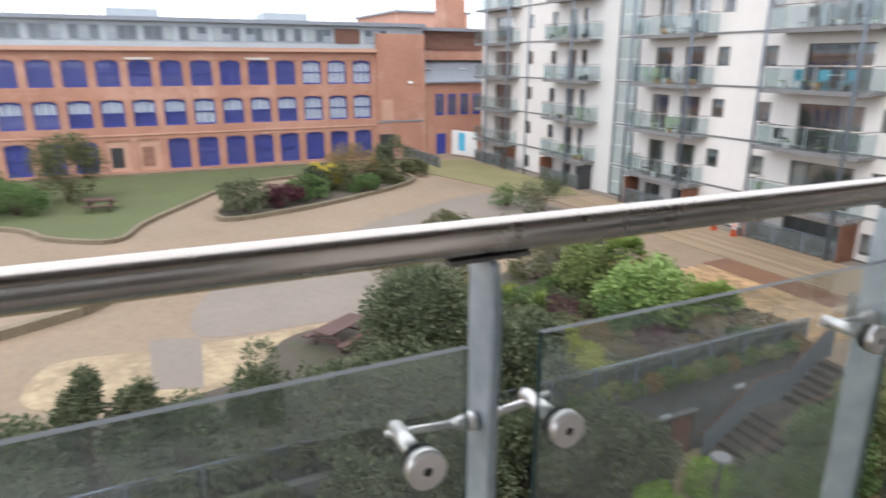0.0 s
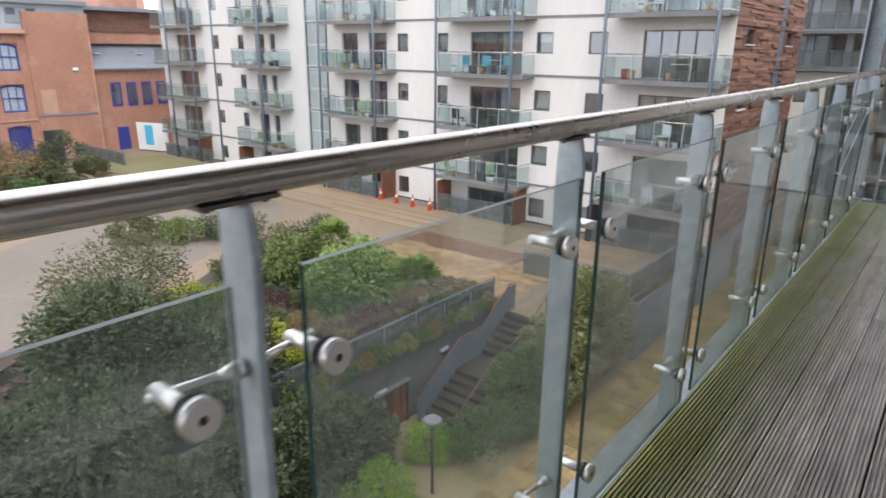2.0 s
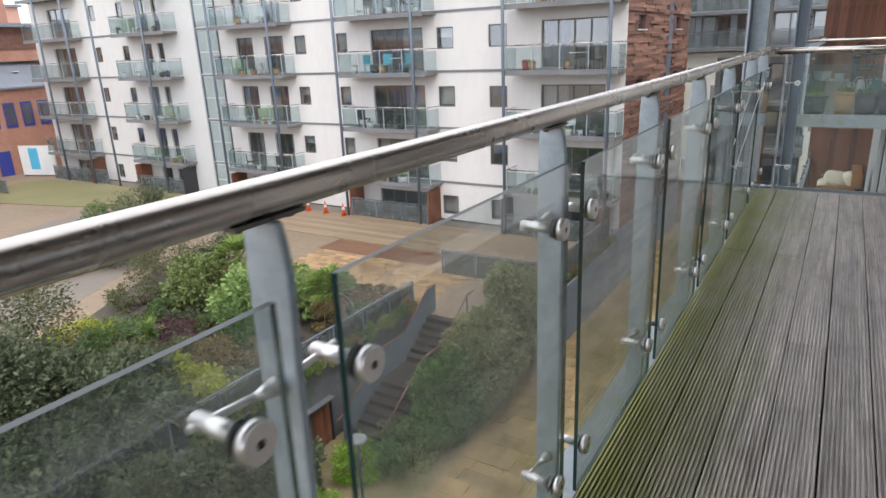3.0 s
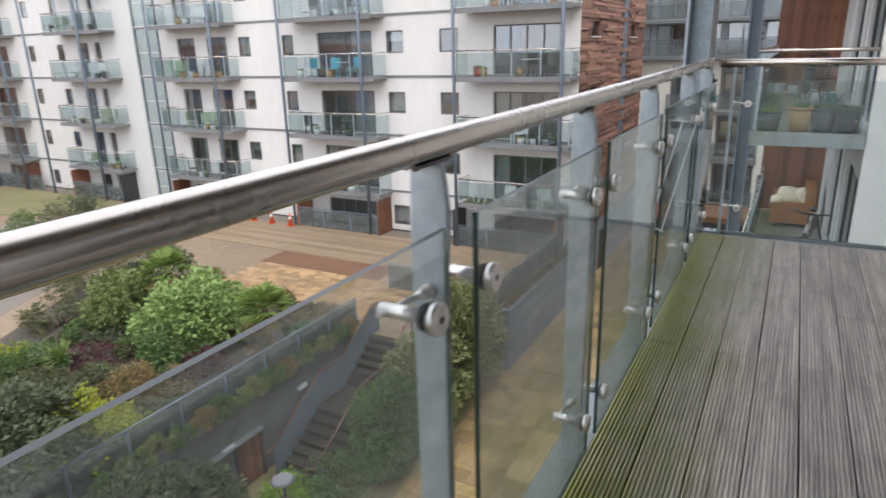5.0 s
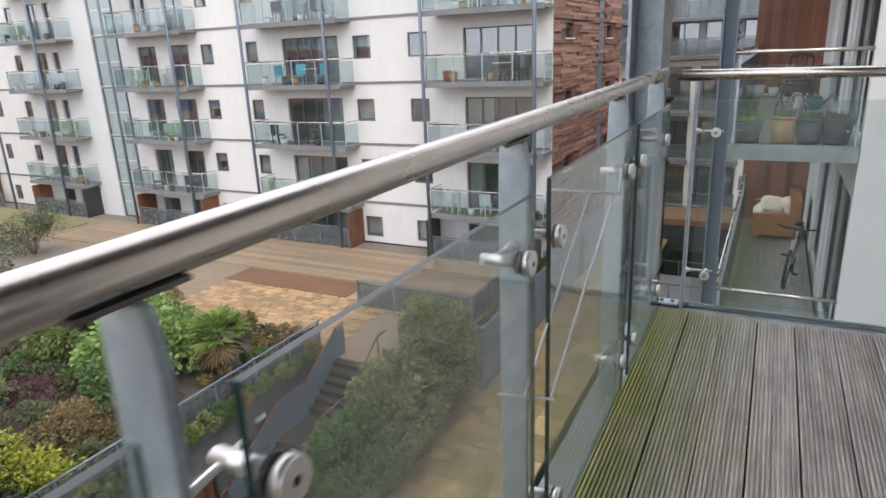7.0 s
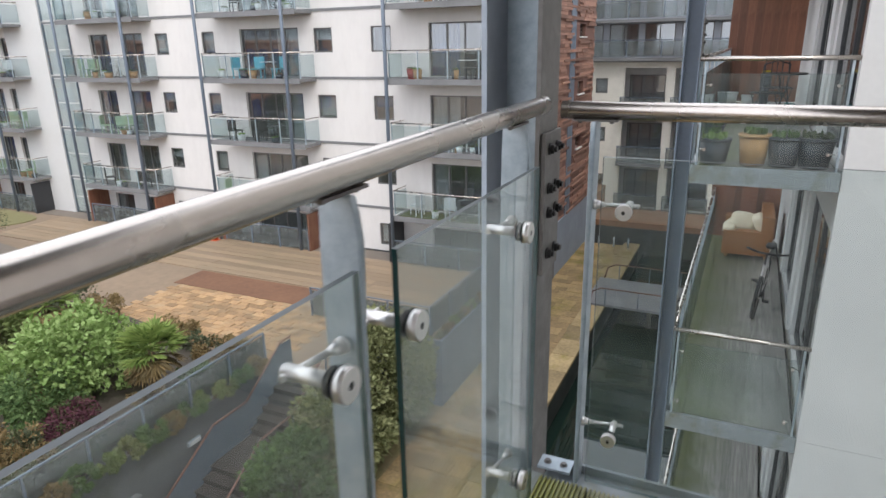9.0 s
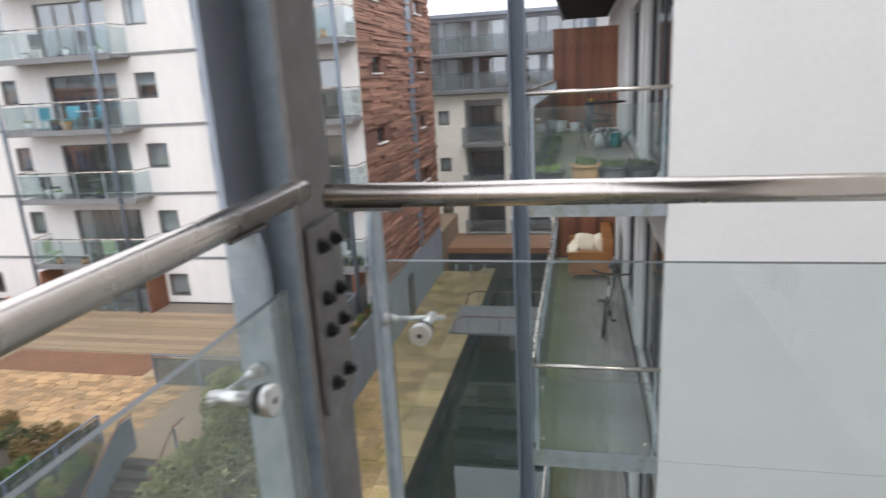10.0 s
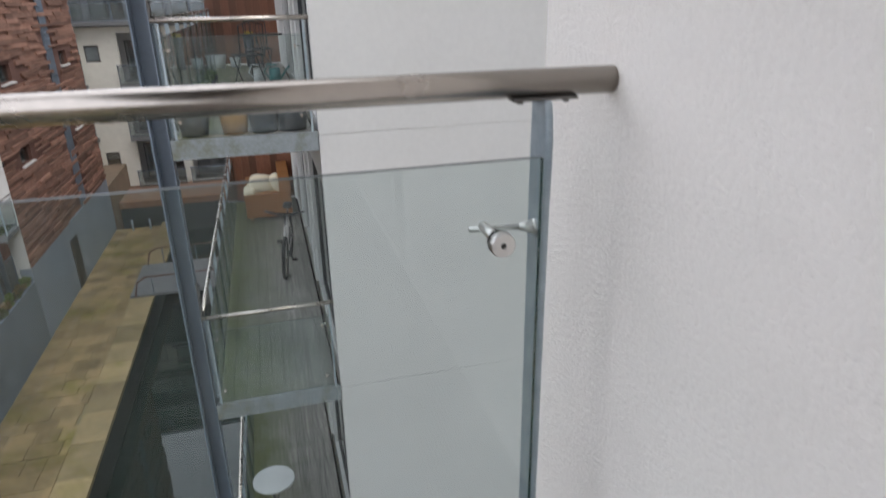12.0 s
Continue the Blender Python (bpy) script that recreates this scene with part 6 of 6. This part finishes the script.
# big evergreens beside the podium edge
bush(-12.6, 0.2, GZ, 1.5, 2.3, 2.5, LEAF_DARK, "large dark evergreen shrub by the podium edge", 9000, 0.2, 1, clumps=52)
bush(-17.2, 0.9, GZ, 1.6, 1.8, 3.6, LEAF_OLIVE, "tall olive grey tree in the garden bed", 4600, 0.15, 2, "tree", 60, 0.45, "olive_tree", 0.7)
bush(-14.2, -0.9, GZ, 1.5, 1.6, 3.2, LEAF_DARK, "tall dark leaved evergreen tree in the bed", 8000, 0.19, 3, "tree", 46, 0.5, "evergreen_tree", 0.4)
for k, (x, y, h, r) in enumerate(((-12.7, -9.0, 3.0, 0.55), (-12.3, -8.0, 2.5, 0.6), (-11.8, -5.6, 3.0, 0.75))):
    bush(x, y, GZ, r, r, h, LEAF_DARK, "narrow upright dark conifer in the bed", 3600, 0.16, 10 + k, "conifer", 26, 0.35, "conifer")
for k, (x, y, h, r) in enumerate(((-12.2, -7.2, 1.6, 1.3), (-12.0, -4.3, 2.0, 1.2), (-12.2, -2.4, 2.2, 1.3), (-12.4, -10.5, 1.8, 1.3))):
    bush(x, y, GZ, r, r, h, LEAF_DARK, "dense dark green shrub in the bed", 5200, 0.19, 20 + k, clumps=36)
bush(-12.2, 2.5, GZ, 0.85, 1.15, 1.75, LEAF_LIME, "rounded lime yellow garden shrub", 3400, 0.15, 4)
bush(-15.2, 8.2, GZ, 1.5, 1.7, 2.0, LEAF_BRIGHT, "broad glossy bright green shrub", 3400, 0.22, 5, clumps=36, slim=0.7)
bush(-14.6, 6.9, GZ, 1.0, 1.0, 1.3, LEAF_GREEN, "mid green leafy garden shrub", 1900, 0.17, 6)
bush(-18.4, 7.9, GZ, 1.1, 1.2, 1.7, LEAF_MIX, "broad olive and green leaved shrub", 2600, 0.2, 7, clumps=30, slim=0.7)
bush(-13.2, 6.5, GZ, 0.65, 0.75, 0.8, LEAF_PURPLE, "low purple leaved garden shrub", 1300, 0.1, 8)
bush(-16.8, 5.6, GZ, 0.7, 0.7, 0.7, LEAF_PURPLE, "low purple leaved garden shrub", 900, 0.1, 9)
palm(-13.0, 8.8, GZ, 1.3, "fan palm with yellowing lower fronds", seed=3)
palm(-17.9, 9.3, GZ, 1.6, "fan palm with green fronds", seed=4)
for k, (x, y, r, h, mt, lb) in enumerate((
        (-15.2, 3.9, 1.2, 1.0, LEAF_OLIVE, "loose olive green garden shrub"), (-16.4, 2.9, 1.1, 0.9, LEAF_OLIVE, "loose olive green garden shrub"),
        (-14.0, 4.6, 0.9, 0.9, LEAF_DRY, "dry tan seed headed shrub"), (-13.4, 5.3, 0.7, 0.7, LEAF_DRY, "dry tan seed headed shrub"),
        (-17.6, 4.2, 1.1, 1.0, LEAF_GREEN, "mid green leafy garden shrub"), (-19.3, 3.9, 1.0, 0.8, LEAF_LIME, "low lime green shrub"),
        (-20.6, 7.0, 1.1, 0.9, LEAF_OLIVE, "loose olive green garden shrub"), (-22.6, 9.6, 1.6, 1.6, LEAF_OLIVE, "rounded olive green shrub"),
        (-21.0, 11.5, 1.4, 1.4, LEAF_DARK, "rounded dark green shrub"), (-19.0, 11.6, 1.0, 0.7, LEAF_DRY, "dry tan seed headed shrub"),
        (-15.4, 11.4, 0.9, 0.5, LEAF_DRY, "low dry planting in the bed"), (-13.0, 11.2, 0.8, 0.5, LEAF_DRY, "low dry planting in the bed"),
        (-12.3, 4.2, 0.6, 0.6, LEAF_OLIVE, "loose olive green garden shrub"), (-12.3, 9.6, 0.6, 0.5, LEAF_GREEN, "low green shrub in the bed"),
        (-31.4, 14.6, 1.4, 2.0, LEAF_DARK, "rounded dark green conifer by the terrace"), (-33.5, 13.3, 1.2, 1.2, LEAF_GREEN, "rounded green shrub by the terrace"))):
    bush(x, y, GZ, r, r, h, mt, lb, 1500 if r < 1.3 else 2600, 0.13, 40 + k, clumps=24)
bush(-28.5, 6.7, GZ, 1.1, 1.1, 1.2, LEAF_OLIVE, "loose olive green shrub at the bed edge", 2200, 0.15, 140, clumps=28)
bush(-27.2, 8.2, GZ, 1.0, 1.0, 0.9, LEAF_MIX, "low lime and olive hedge at the bed edge", 2200, 0.15, 141, clumps=28)
bush(-26.2, 10.0, GZ, 1.2, 1.2, 1.3, LEAF_DARK, "rounded dark green shrub at the bed edge", 2200, 0.15, 142, clumps=28)
rg = random.Random(77)
for k in range(30):
    gx, gy = rg.uniform(-19.5, -12.0), rg.uniform(1.6, 11.2)
    mt, lb = rg.choice(((LEAF_OLIVE, "low olive green ground cover plant"), (LEAF_DRY, "low dry tan ground cover plant"), (LEAF_GREEN, "low mid green ground cover plant"), (LEAF_DARK, "low dark green ground cover plant")))
    bush(gx, gy, GZ, rg.uniform(0.4, 0.7), rg.uniform(0.4, 0.7), rg.uniform(0.3, 0.6), mt, lb, 520, 0.14, 200 + k, "plant", 12, name="ground_cover")
spiky(-17.0, 4.8, GZ + 0.4, 0.9, LEAF_PALM, "spiky green cordyline in the bed", seed=5)
spiky(-14.6, 3.4, GZ, 0.9, LEAF_OLIVE, "clump of long green strap leaves", seed=6)
spiky(-13.8, 3.6, GZ, 0.8, LEAF_DRY, "clump of dry arching grass", seed=7)
spiky(-15.8, 3.4, GZ, 0.9, LEAF_DRY, "clump of dry arching grass", seed=8)
# evergreens on the lower ground against the podium wall
for k, (y, h, r) in enumerate(((-10.5, 2.6, 0.95), (-8.2, 2.9, 0.9), (-6.0, 3.0, 0.95), (-3.9, 3.3, 0.95), (-1.8, 3.5, 1.0), (0.2, 3.4, 1.0), (1.8, 3.0, 0.9), (3.3, 2.5, 0.8))):
    bush(-10.25, y, QZ, r, 1.25, h, LEAF_DARK, "tall dark evergreen shrub against the podium wall", 6000, 0.19, 70 + k, clumps=40)
# hedge between the stairs and the quay
bush(-8.35, 13.0, QZ, 1.3, 1.75, 3.5, LEAF_PALE, "large rounded olive green shrub below the terrace", 13000, 0.19, 60, clumps=64)
bush(-8.2, 10.4, QZ, 1.05, 1.5, 2.9, LEAF_PALE, "dense olive green shrub beside the stairs", 9500, 0.19, 61, clumps=46)
bush(-8.3, 8.3, QZ, 0.95, 1.4, 2.2, LEAF_GREEN, "dense ivy green shrub beside the stairs", 7500, 0.19, 62, clumps=40)
bush(-8.35, 6.4, QZ, 0.85, 1.0, 1.5, LEAF_GREEN, "rounded green shrub near the stair foot", 2000, 0.13, 63)
bush(-9.4, 5.3, QZ, 0.6, 0.6, 1.0, LEAF_VIVID, "bright green shrub near the stair foot", 1400, 0.13, 64)
bush(-8.9, 2.9, QZ, 0.9, 1.0, 1.1, LEAF_VIVID, "bright green shrub by the garden lamp", 2200, 0.13, 65)
bush(-10.2, 3.2, QZ, 0.7, 0.8, 1.3, LEAF_GREEN, "green shrub against the podium wall", 1600, 0.13, 66)
for k in range(15):
    bush(-11.2, 2.2 + k * 0.6, GARDEN_Z + 0.18, 0.22, 0.42, 0.34 + 0.05 * (k % 3), (LEAF_GREEN, LEAF_MIX, LEAF_PALE, LEAF_GREEN, LEAF_DRY)[k % 5], "trailing ivy in the narrow planter", 620, 0.12, 80 + k, "ivy", 10, name="ivy")
for k in range(15):
    bush(-7.56, 15.1 + k * 0.47, GARDEN_Z + 0.03, 0.13, 0.3, 0.2 + 0.06 * (k % 3), (LEAF_OLIVE, LEAF_DRY, LEAF_MIX)[k % 3], "mossy creeping plant on the quay wall ledge", 420, 0.08, 120 + k, "plant", 9, name="wall_creeper")
# planted island and far shrubs
for k, (x, y, r, h, mt, lb) in enumerate((
        (-38.6, -2.0, 1.5, 1.9, LEAF_DARK, "rounded dark green shrub on the island"), (-39.7, 0.6, 1.2, 1.2, LEAF_PURPLE, "dull purple shrub on the island"),
        (-41.0, 2.4, 1.3, 1.3, LEAF_GREEN, "green shrub on the island"), (-42.3, 3.0, 1.1, 1.8, LEAF_DARK, "dark green shrub on the island"),
        (-43.5, 5.4, 1.4, 1.5, LEAF_OLIVE, "olive green shrub on the island"), (-44.5, 4.6, 1.2, 1.7, LEAF_YELLOW, "yellow flowering shrub on the island"),
        (-42.0, 6.6, 1.2, 1.0, LEAF_GREEN, "green shrub on the island"), (-46.5, 7.2, 1.8, 2.5, LEAF_DRY, "tall tan twiggy shrub on the island"),
        (-46.0, 9.6, 1.2, 1.2, LEAF_OLIVE, "olive green shrub on the island"), (-44.0, 9.4, 1.0, 0.8, LEAF_OLIVE, "low olive shrub on the island"),
        (-48.5, 11.3, 1.5, 2.6, LEAF_DARK, "conical dark green shrub on the island"), (-46.8, 12.6, 1.0, 1.2, LEAF_OLIVE, "low olive shrub near the island"),
        (-46.5, -11.8, 1.9, 4.2, LEAF_OLIVE, "rounded grey green tree on the lawn"), (-43.5, -14.3, 1.8, 1.5, LEAF_GREEN, "green hedge at the lawn edge"),
        (-45.5, -16.0, 1.9, 1.9, LEAF_GREEN, "green hedge at the lawn edge"))):
    bush(x, y, GZ, r, r, h, mt, lb, 4200 if h > 4 else 1900, 0.22, 100 + k, clumps=40 if h > 4 else 24)


# ---- garden furniture and street things ----
def picnic_table(x, y, turn):
    t = thing("picnic_table", "dark brown wooden picnic table with fixed benches", "picnic table", group="picnic tables", at=(x, y, GARDEN_Z + 0.03))
    t.rotation_euler = (0, 0, radians(turn))
    for k in range(5):
        part("table_plank", bx(-0.9, -0.37 + k * 0.15, 0.71, 0.9, -0.37 + k * 0.15 + 0.14, 0.75), WOOD_DARK, t)
    for s in (-1, 1):
        for k in range(2):
            y0 = s * 0.72 + (k - 1) * 0.14
            part("bench_plank", bx(-0.9, y0, 0.42, 0.9, y0 + 0.13, 0.46), WOOD_DARK, t)
    for xx in (-0.6, 0.6):
        part("bench_bearer", bx(xx - 0.03, -0.86, 0.34, xx + 0.03, 0.86, 0.415), WOOD_DARK, t)
        for s in (-1, 1):
            bm = bmesh.new()
            cyl(bm, (xx, s * 0.65, 0), (xx, s * 0.25, 0.71), 0.05, 4)
            part("leg", bm, WOOD_DARK, t)


WOOD_DARK = surface("dark_brown_wood", (0.1, 0.052, 0.042), (0.065, 0.034, 0.028), 0.7, 0, grain=12, patch=2, bump=0.2, stretch=(0.5, 4, 4))
picnic_table(-17.99, -2.15, -58)
picnic_table(-43.0, -9.9, 80)
CONE_ORANGE = surface("cone_orange", (0.6, 0.1, 0.03), None, 0.5, 0, bump=0.02)
for k in range(4):
    c = thing("traffic_cone", "orange traffic cone with a white band", "traffic cone", group="traffic cones", at=(-26.4 + k * 1.35, 20.75 - 0.05 * k, GARDEN_Z + 0.02))
    part("base", bxb(0.01, -0.18, -0.18, 0, 0.18, 0.18, 0.035), CONE_ORANGE, c)
    bm = bmesh.new()
    cyl(bm, (0, 0, 0.03), (0, 0, 0.72), 0.14, 16, 0.03)
    part("body", bm, CONE_ORANGE, c)
    bm = bmesh.new()
    cyl(bm, (0, 0, 0.36), (0, 0, 0.5), 0.092, 16, 0.071)
    part("band", bm, WHITE_POT, c, "white reflective band")
hb = thing("site_hoarding", "white and cyan printed site hoarding by the mill", "hoarding", at=(-55.8, 20.4, GARDEN_Z))
hb.rotation_euler = (0, 0, radians(18))
part("board", bx(0, 0, 0.15, 3.4, 0.08, 2.5), WHITE_POT, hb)
part("printed_shape", bx(0.9, -0.012, 0.6, 1.8, -0.002, 2.3), surface("cyan_print", (0.08, 0.4, 0.6), None, 0.5, 0, bump=0), hb, "cyan printed shape")
for x in (0.1, 3.2):
    part("stake", bx(x, 0.082, 0, x + 0.08, 0.16, 2.3), WOOD_DARK, hb)
fence((-58, 15.8), (-49, 15.9), GARDEN_Z, "low grey panel fence near the mill")
fence((-52, 20.9), (-45, 21.0), GARDEN_Z, "low grey panel fence near the white flats")

# patio dividers and rails on the ground floor of the flats
for x in (-22.0, -16.9, -12.7, -7.9, -31.4, -26.4, -41.2, -36.2, -46.8):
    d = solid("patio_divider", bxb(0.01, x - 0.04, 20.85, GARDEN_Z + 0.02, x + 0.04, F - 0.04, GARDEN_Z + 1.75), WOOD_BROWN if int(x) % 3 else FRAME_DARK, "tall timber patio divider beside the flats", "screen", group="patio dividers")
for x0, x1 in ((-21.9, -17.0), (-12.6, -8.0), (-31.3, -26.5), (-41.1, -36.3)):
    fence((x0, 20.9), (x1, 20.9), GARDEN_Z + 0.02, "low glass patio rail in front of the flats", 1.0)

# things standing on the flats' balconies
CYAN = surface("cyan_plastic", (0.1, 0.4, 0.5), None, 0.5, 0, bump=0.02)
PALE_GREEN = surface("pale_green_fabric", (0.35, 0.45, 0.3), None, 0.9, 0, bump=0.1)
rb = random.Random(12)


def garden_chair(x, y, z, turn, material, label):
    c = thing("garden_chair", label, "chair", group="flat balcony chairs", at=(x, y, z))
    c.rotation_euler = (0, 0, radians(turn))
    part("seat", bxb(0.01, -0.24, -0.24, 0.4, 0.24, 0.24, 0.44), material, c)
    part("backrest", bxb(0.01, -0.24, 0.2, 0.46, 0.24, 0.25, 0.92), material, c)
    for sx in (-0.22, 0.18):
        for sy in (-0.22, 0.18):
            part("leg", bx(sx, sy, 0, sx + 0.04, sy + 0.04, 0.398), material, c)


for z in FLOOR[1:7]:
    for x0, x1 in BALC[:4]:
        m = CYAN if (x0, z) == (BALC[0][0], FLOOR[3]) else rb.choice((BLACK_METAL, WHITE_POT, BLACK_METAL, PALE_GREEN))
        lb = {CYAN: "pale cyan plastic balcony chair", BLACK_METAL: "black metal balcony chair", WHITE_POT: "white plastic balcony chair", PALE_GREEN: "pale green cushioned balcony chair"}[m]
        for k in range(rb.choice((2, 2, 3))):
            garden_chair(rb.uniform(x0 + 0.5, x1 - 0.6), rb.uniform(21.3, 21.6), z - 0.014, rb.uniform(0, 360), m, lb)
        for k in range(rb.choice((3, 4, 5, 6))):
            pot(rb.uniform(x0 + 0.3, x1 - 0.3), 21.2, z - 0.014, rb.uniform(0.12, 0.2), rb.uniform(0.2, 0.4), rb.choice((TAN_POT, DARK_POT, WHITE_POT)), "potted plant on a flat's balcony", rb.choice((LEAF_GREEN, LEAF_BRIGHT, LEAF_OLIVE)), "flat balcony pots")
for x0, x1, z in ((-22.15, -16.75, FLOOR[3]), (-12.5, -7.4, FLOOR[3]), (-12.5, -7.4, FLOOR[1]), (-22.15, -16.75, FLOOR[2]), (-31.6, -26.2, FLOOR[3])):
    bistro_table(x0 + (x1 - x0) * 0.62, 21.5, z - 0.014, 0.36, 0.72, WHITE_POT if z > 0 else BLACK_METAL, "small round table on a flat's balcony")
solid("grass_mat", bxb(0.005, -12.3, 21.0, FLOOR[1] - 0.014, -7.6, F - 0.08, FLOOR[1] + 0.02), GRASS, "green artificial grass mat on a flat's balcony", "mat")
pot(-11.6, 21.25, FLOOR[3] - 0.014, 0.2, 0.42, RED_PAINT, "red pot with leafy plant on a flat's balcony", LEAF_GREEN, "flat balcony pots")

# leaning white wire airer hooked on the glass panel
BAR_L, BAR_R, HOOK = Vector((0.008, -1.701, 0.909)), Vector((0.155, -1.608, 0.889)), Vector((0.158, -1.608, 0.949))
FOOT_L, FOOT_R = Vector((0.018, -2.026, 0.561)), Vector((0.088, -1.886, 0.488))
air = thing("wire_airer", "white wire clothes airer hooked over the glass panel", "clothes airer")
WHITE_WIRE = surface("white_coated_wire", (0.75, 0.76, 0.76), (0.66, 0.67, 0.67), 0.4, 0, grain=40, bump=0)
bm = bmesh.new()
pipe(bm, [BAR_L - Vector((0.0, 0.0, 0.04)), BAR_L, BAR_R, HOOK], 0.0033)
part("top_bar", bm, WHITE_WIRE, air)
for f, g in ((0.6, 0.45), (0.93, 0.95)):
    bm = bmesh.new()
    pipe(bm, [BAR_L.lerp(BAR_R, f), FOOT_L.lerp(FOOT_R, g)], 0.0028)
    part("leg", bm, WHITE_WIRE, air)
bm = bmesh.new()
pipe(bm, [FOOT_L, FOOT_R], 0.0028)
part("bottom_bar", bm, WHITE_WIRE, air)

# galvanised bracket at the deck's outer corner
cb = thing("corner_bracket", "pale galvanised bolted bracket at the deck corner", "bracket")
part("plate", bxb(0.002, 0.03, -0.03, 0.002, 0.13, 0.034, 0.01), GALV, cb)
for x in (0.055, 0.105):
    bm = bmesh.new()
    cyl(bm, (x, 0.0, 0.0102), (x, 0.0, 0.0125), 0.012, 16)
    cyl(bm, (x, 0.0, 0.0125), (x, 0.0, 0.019), 0.008, 6, smooth=False)
    part("bolt", bm, GALV_PLATE, cb)

# small pale grit lying along the board joints
rg2 = random.Random(9)
bm = bmesh.new()
for _ in range(40):
    k = rg2.randrange(1, 8)
    gx, gy, r = 0.05 + 0.1455 * k + rg2.uniform(-0.012, 0.012), rg2.uniform(-7.5, -0.6), rg2.uniform(0.0015, 0.0035)
    m = bmesh.ops.create_icosphere(bm, subdivisions=1, radius=r)
    bmesh.ops.translate(bm, verts=m["verts"], vec=(gx, gy, r * 0.8))
solid("grit", bm, WHITE_POT, "scattered pale grit on the timber deck", "grit", kind="stuff")
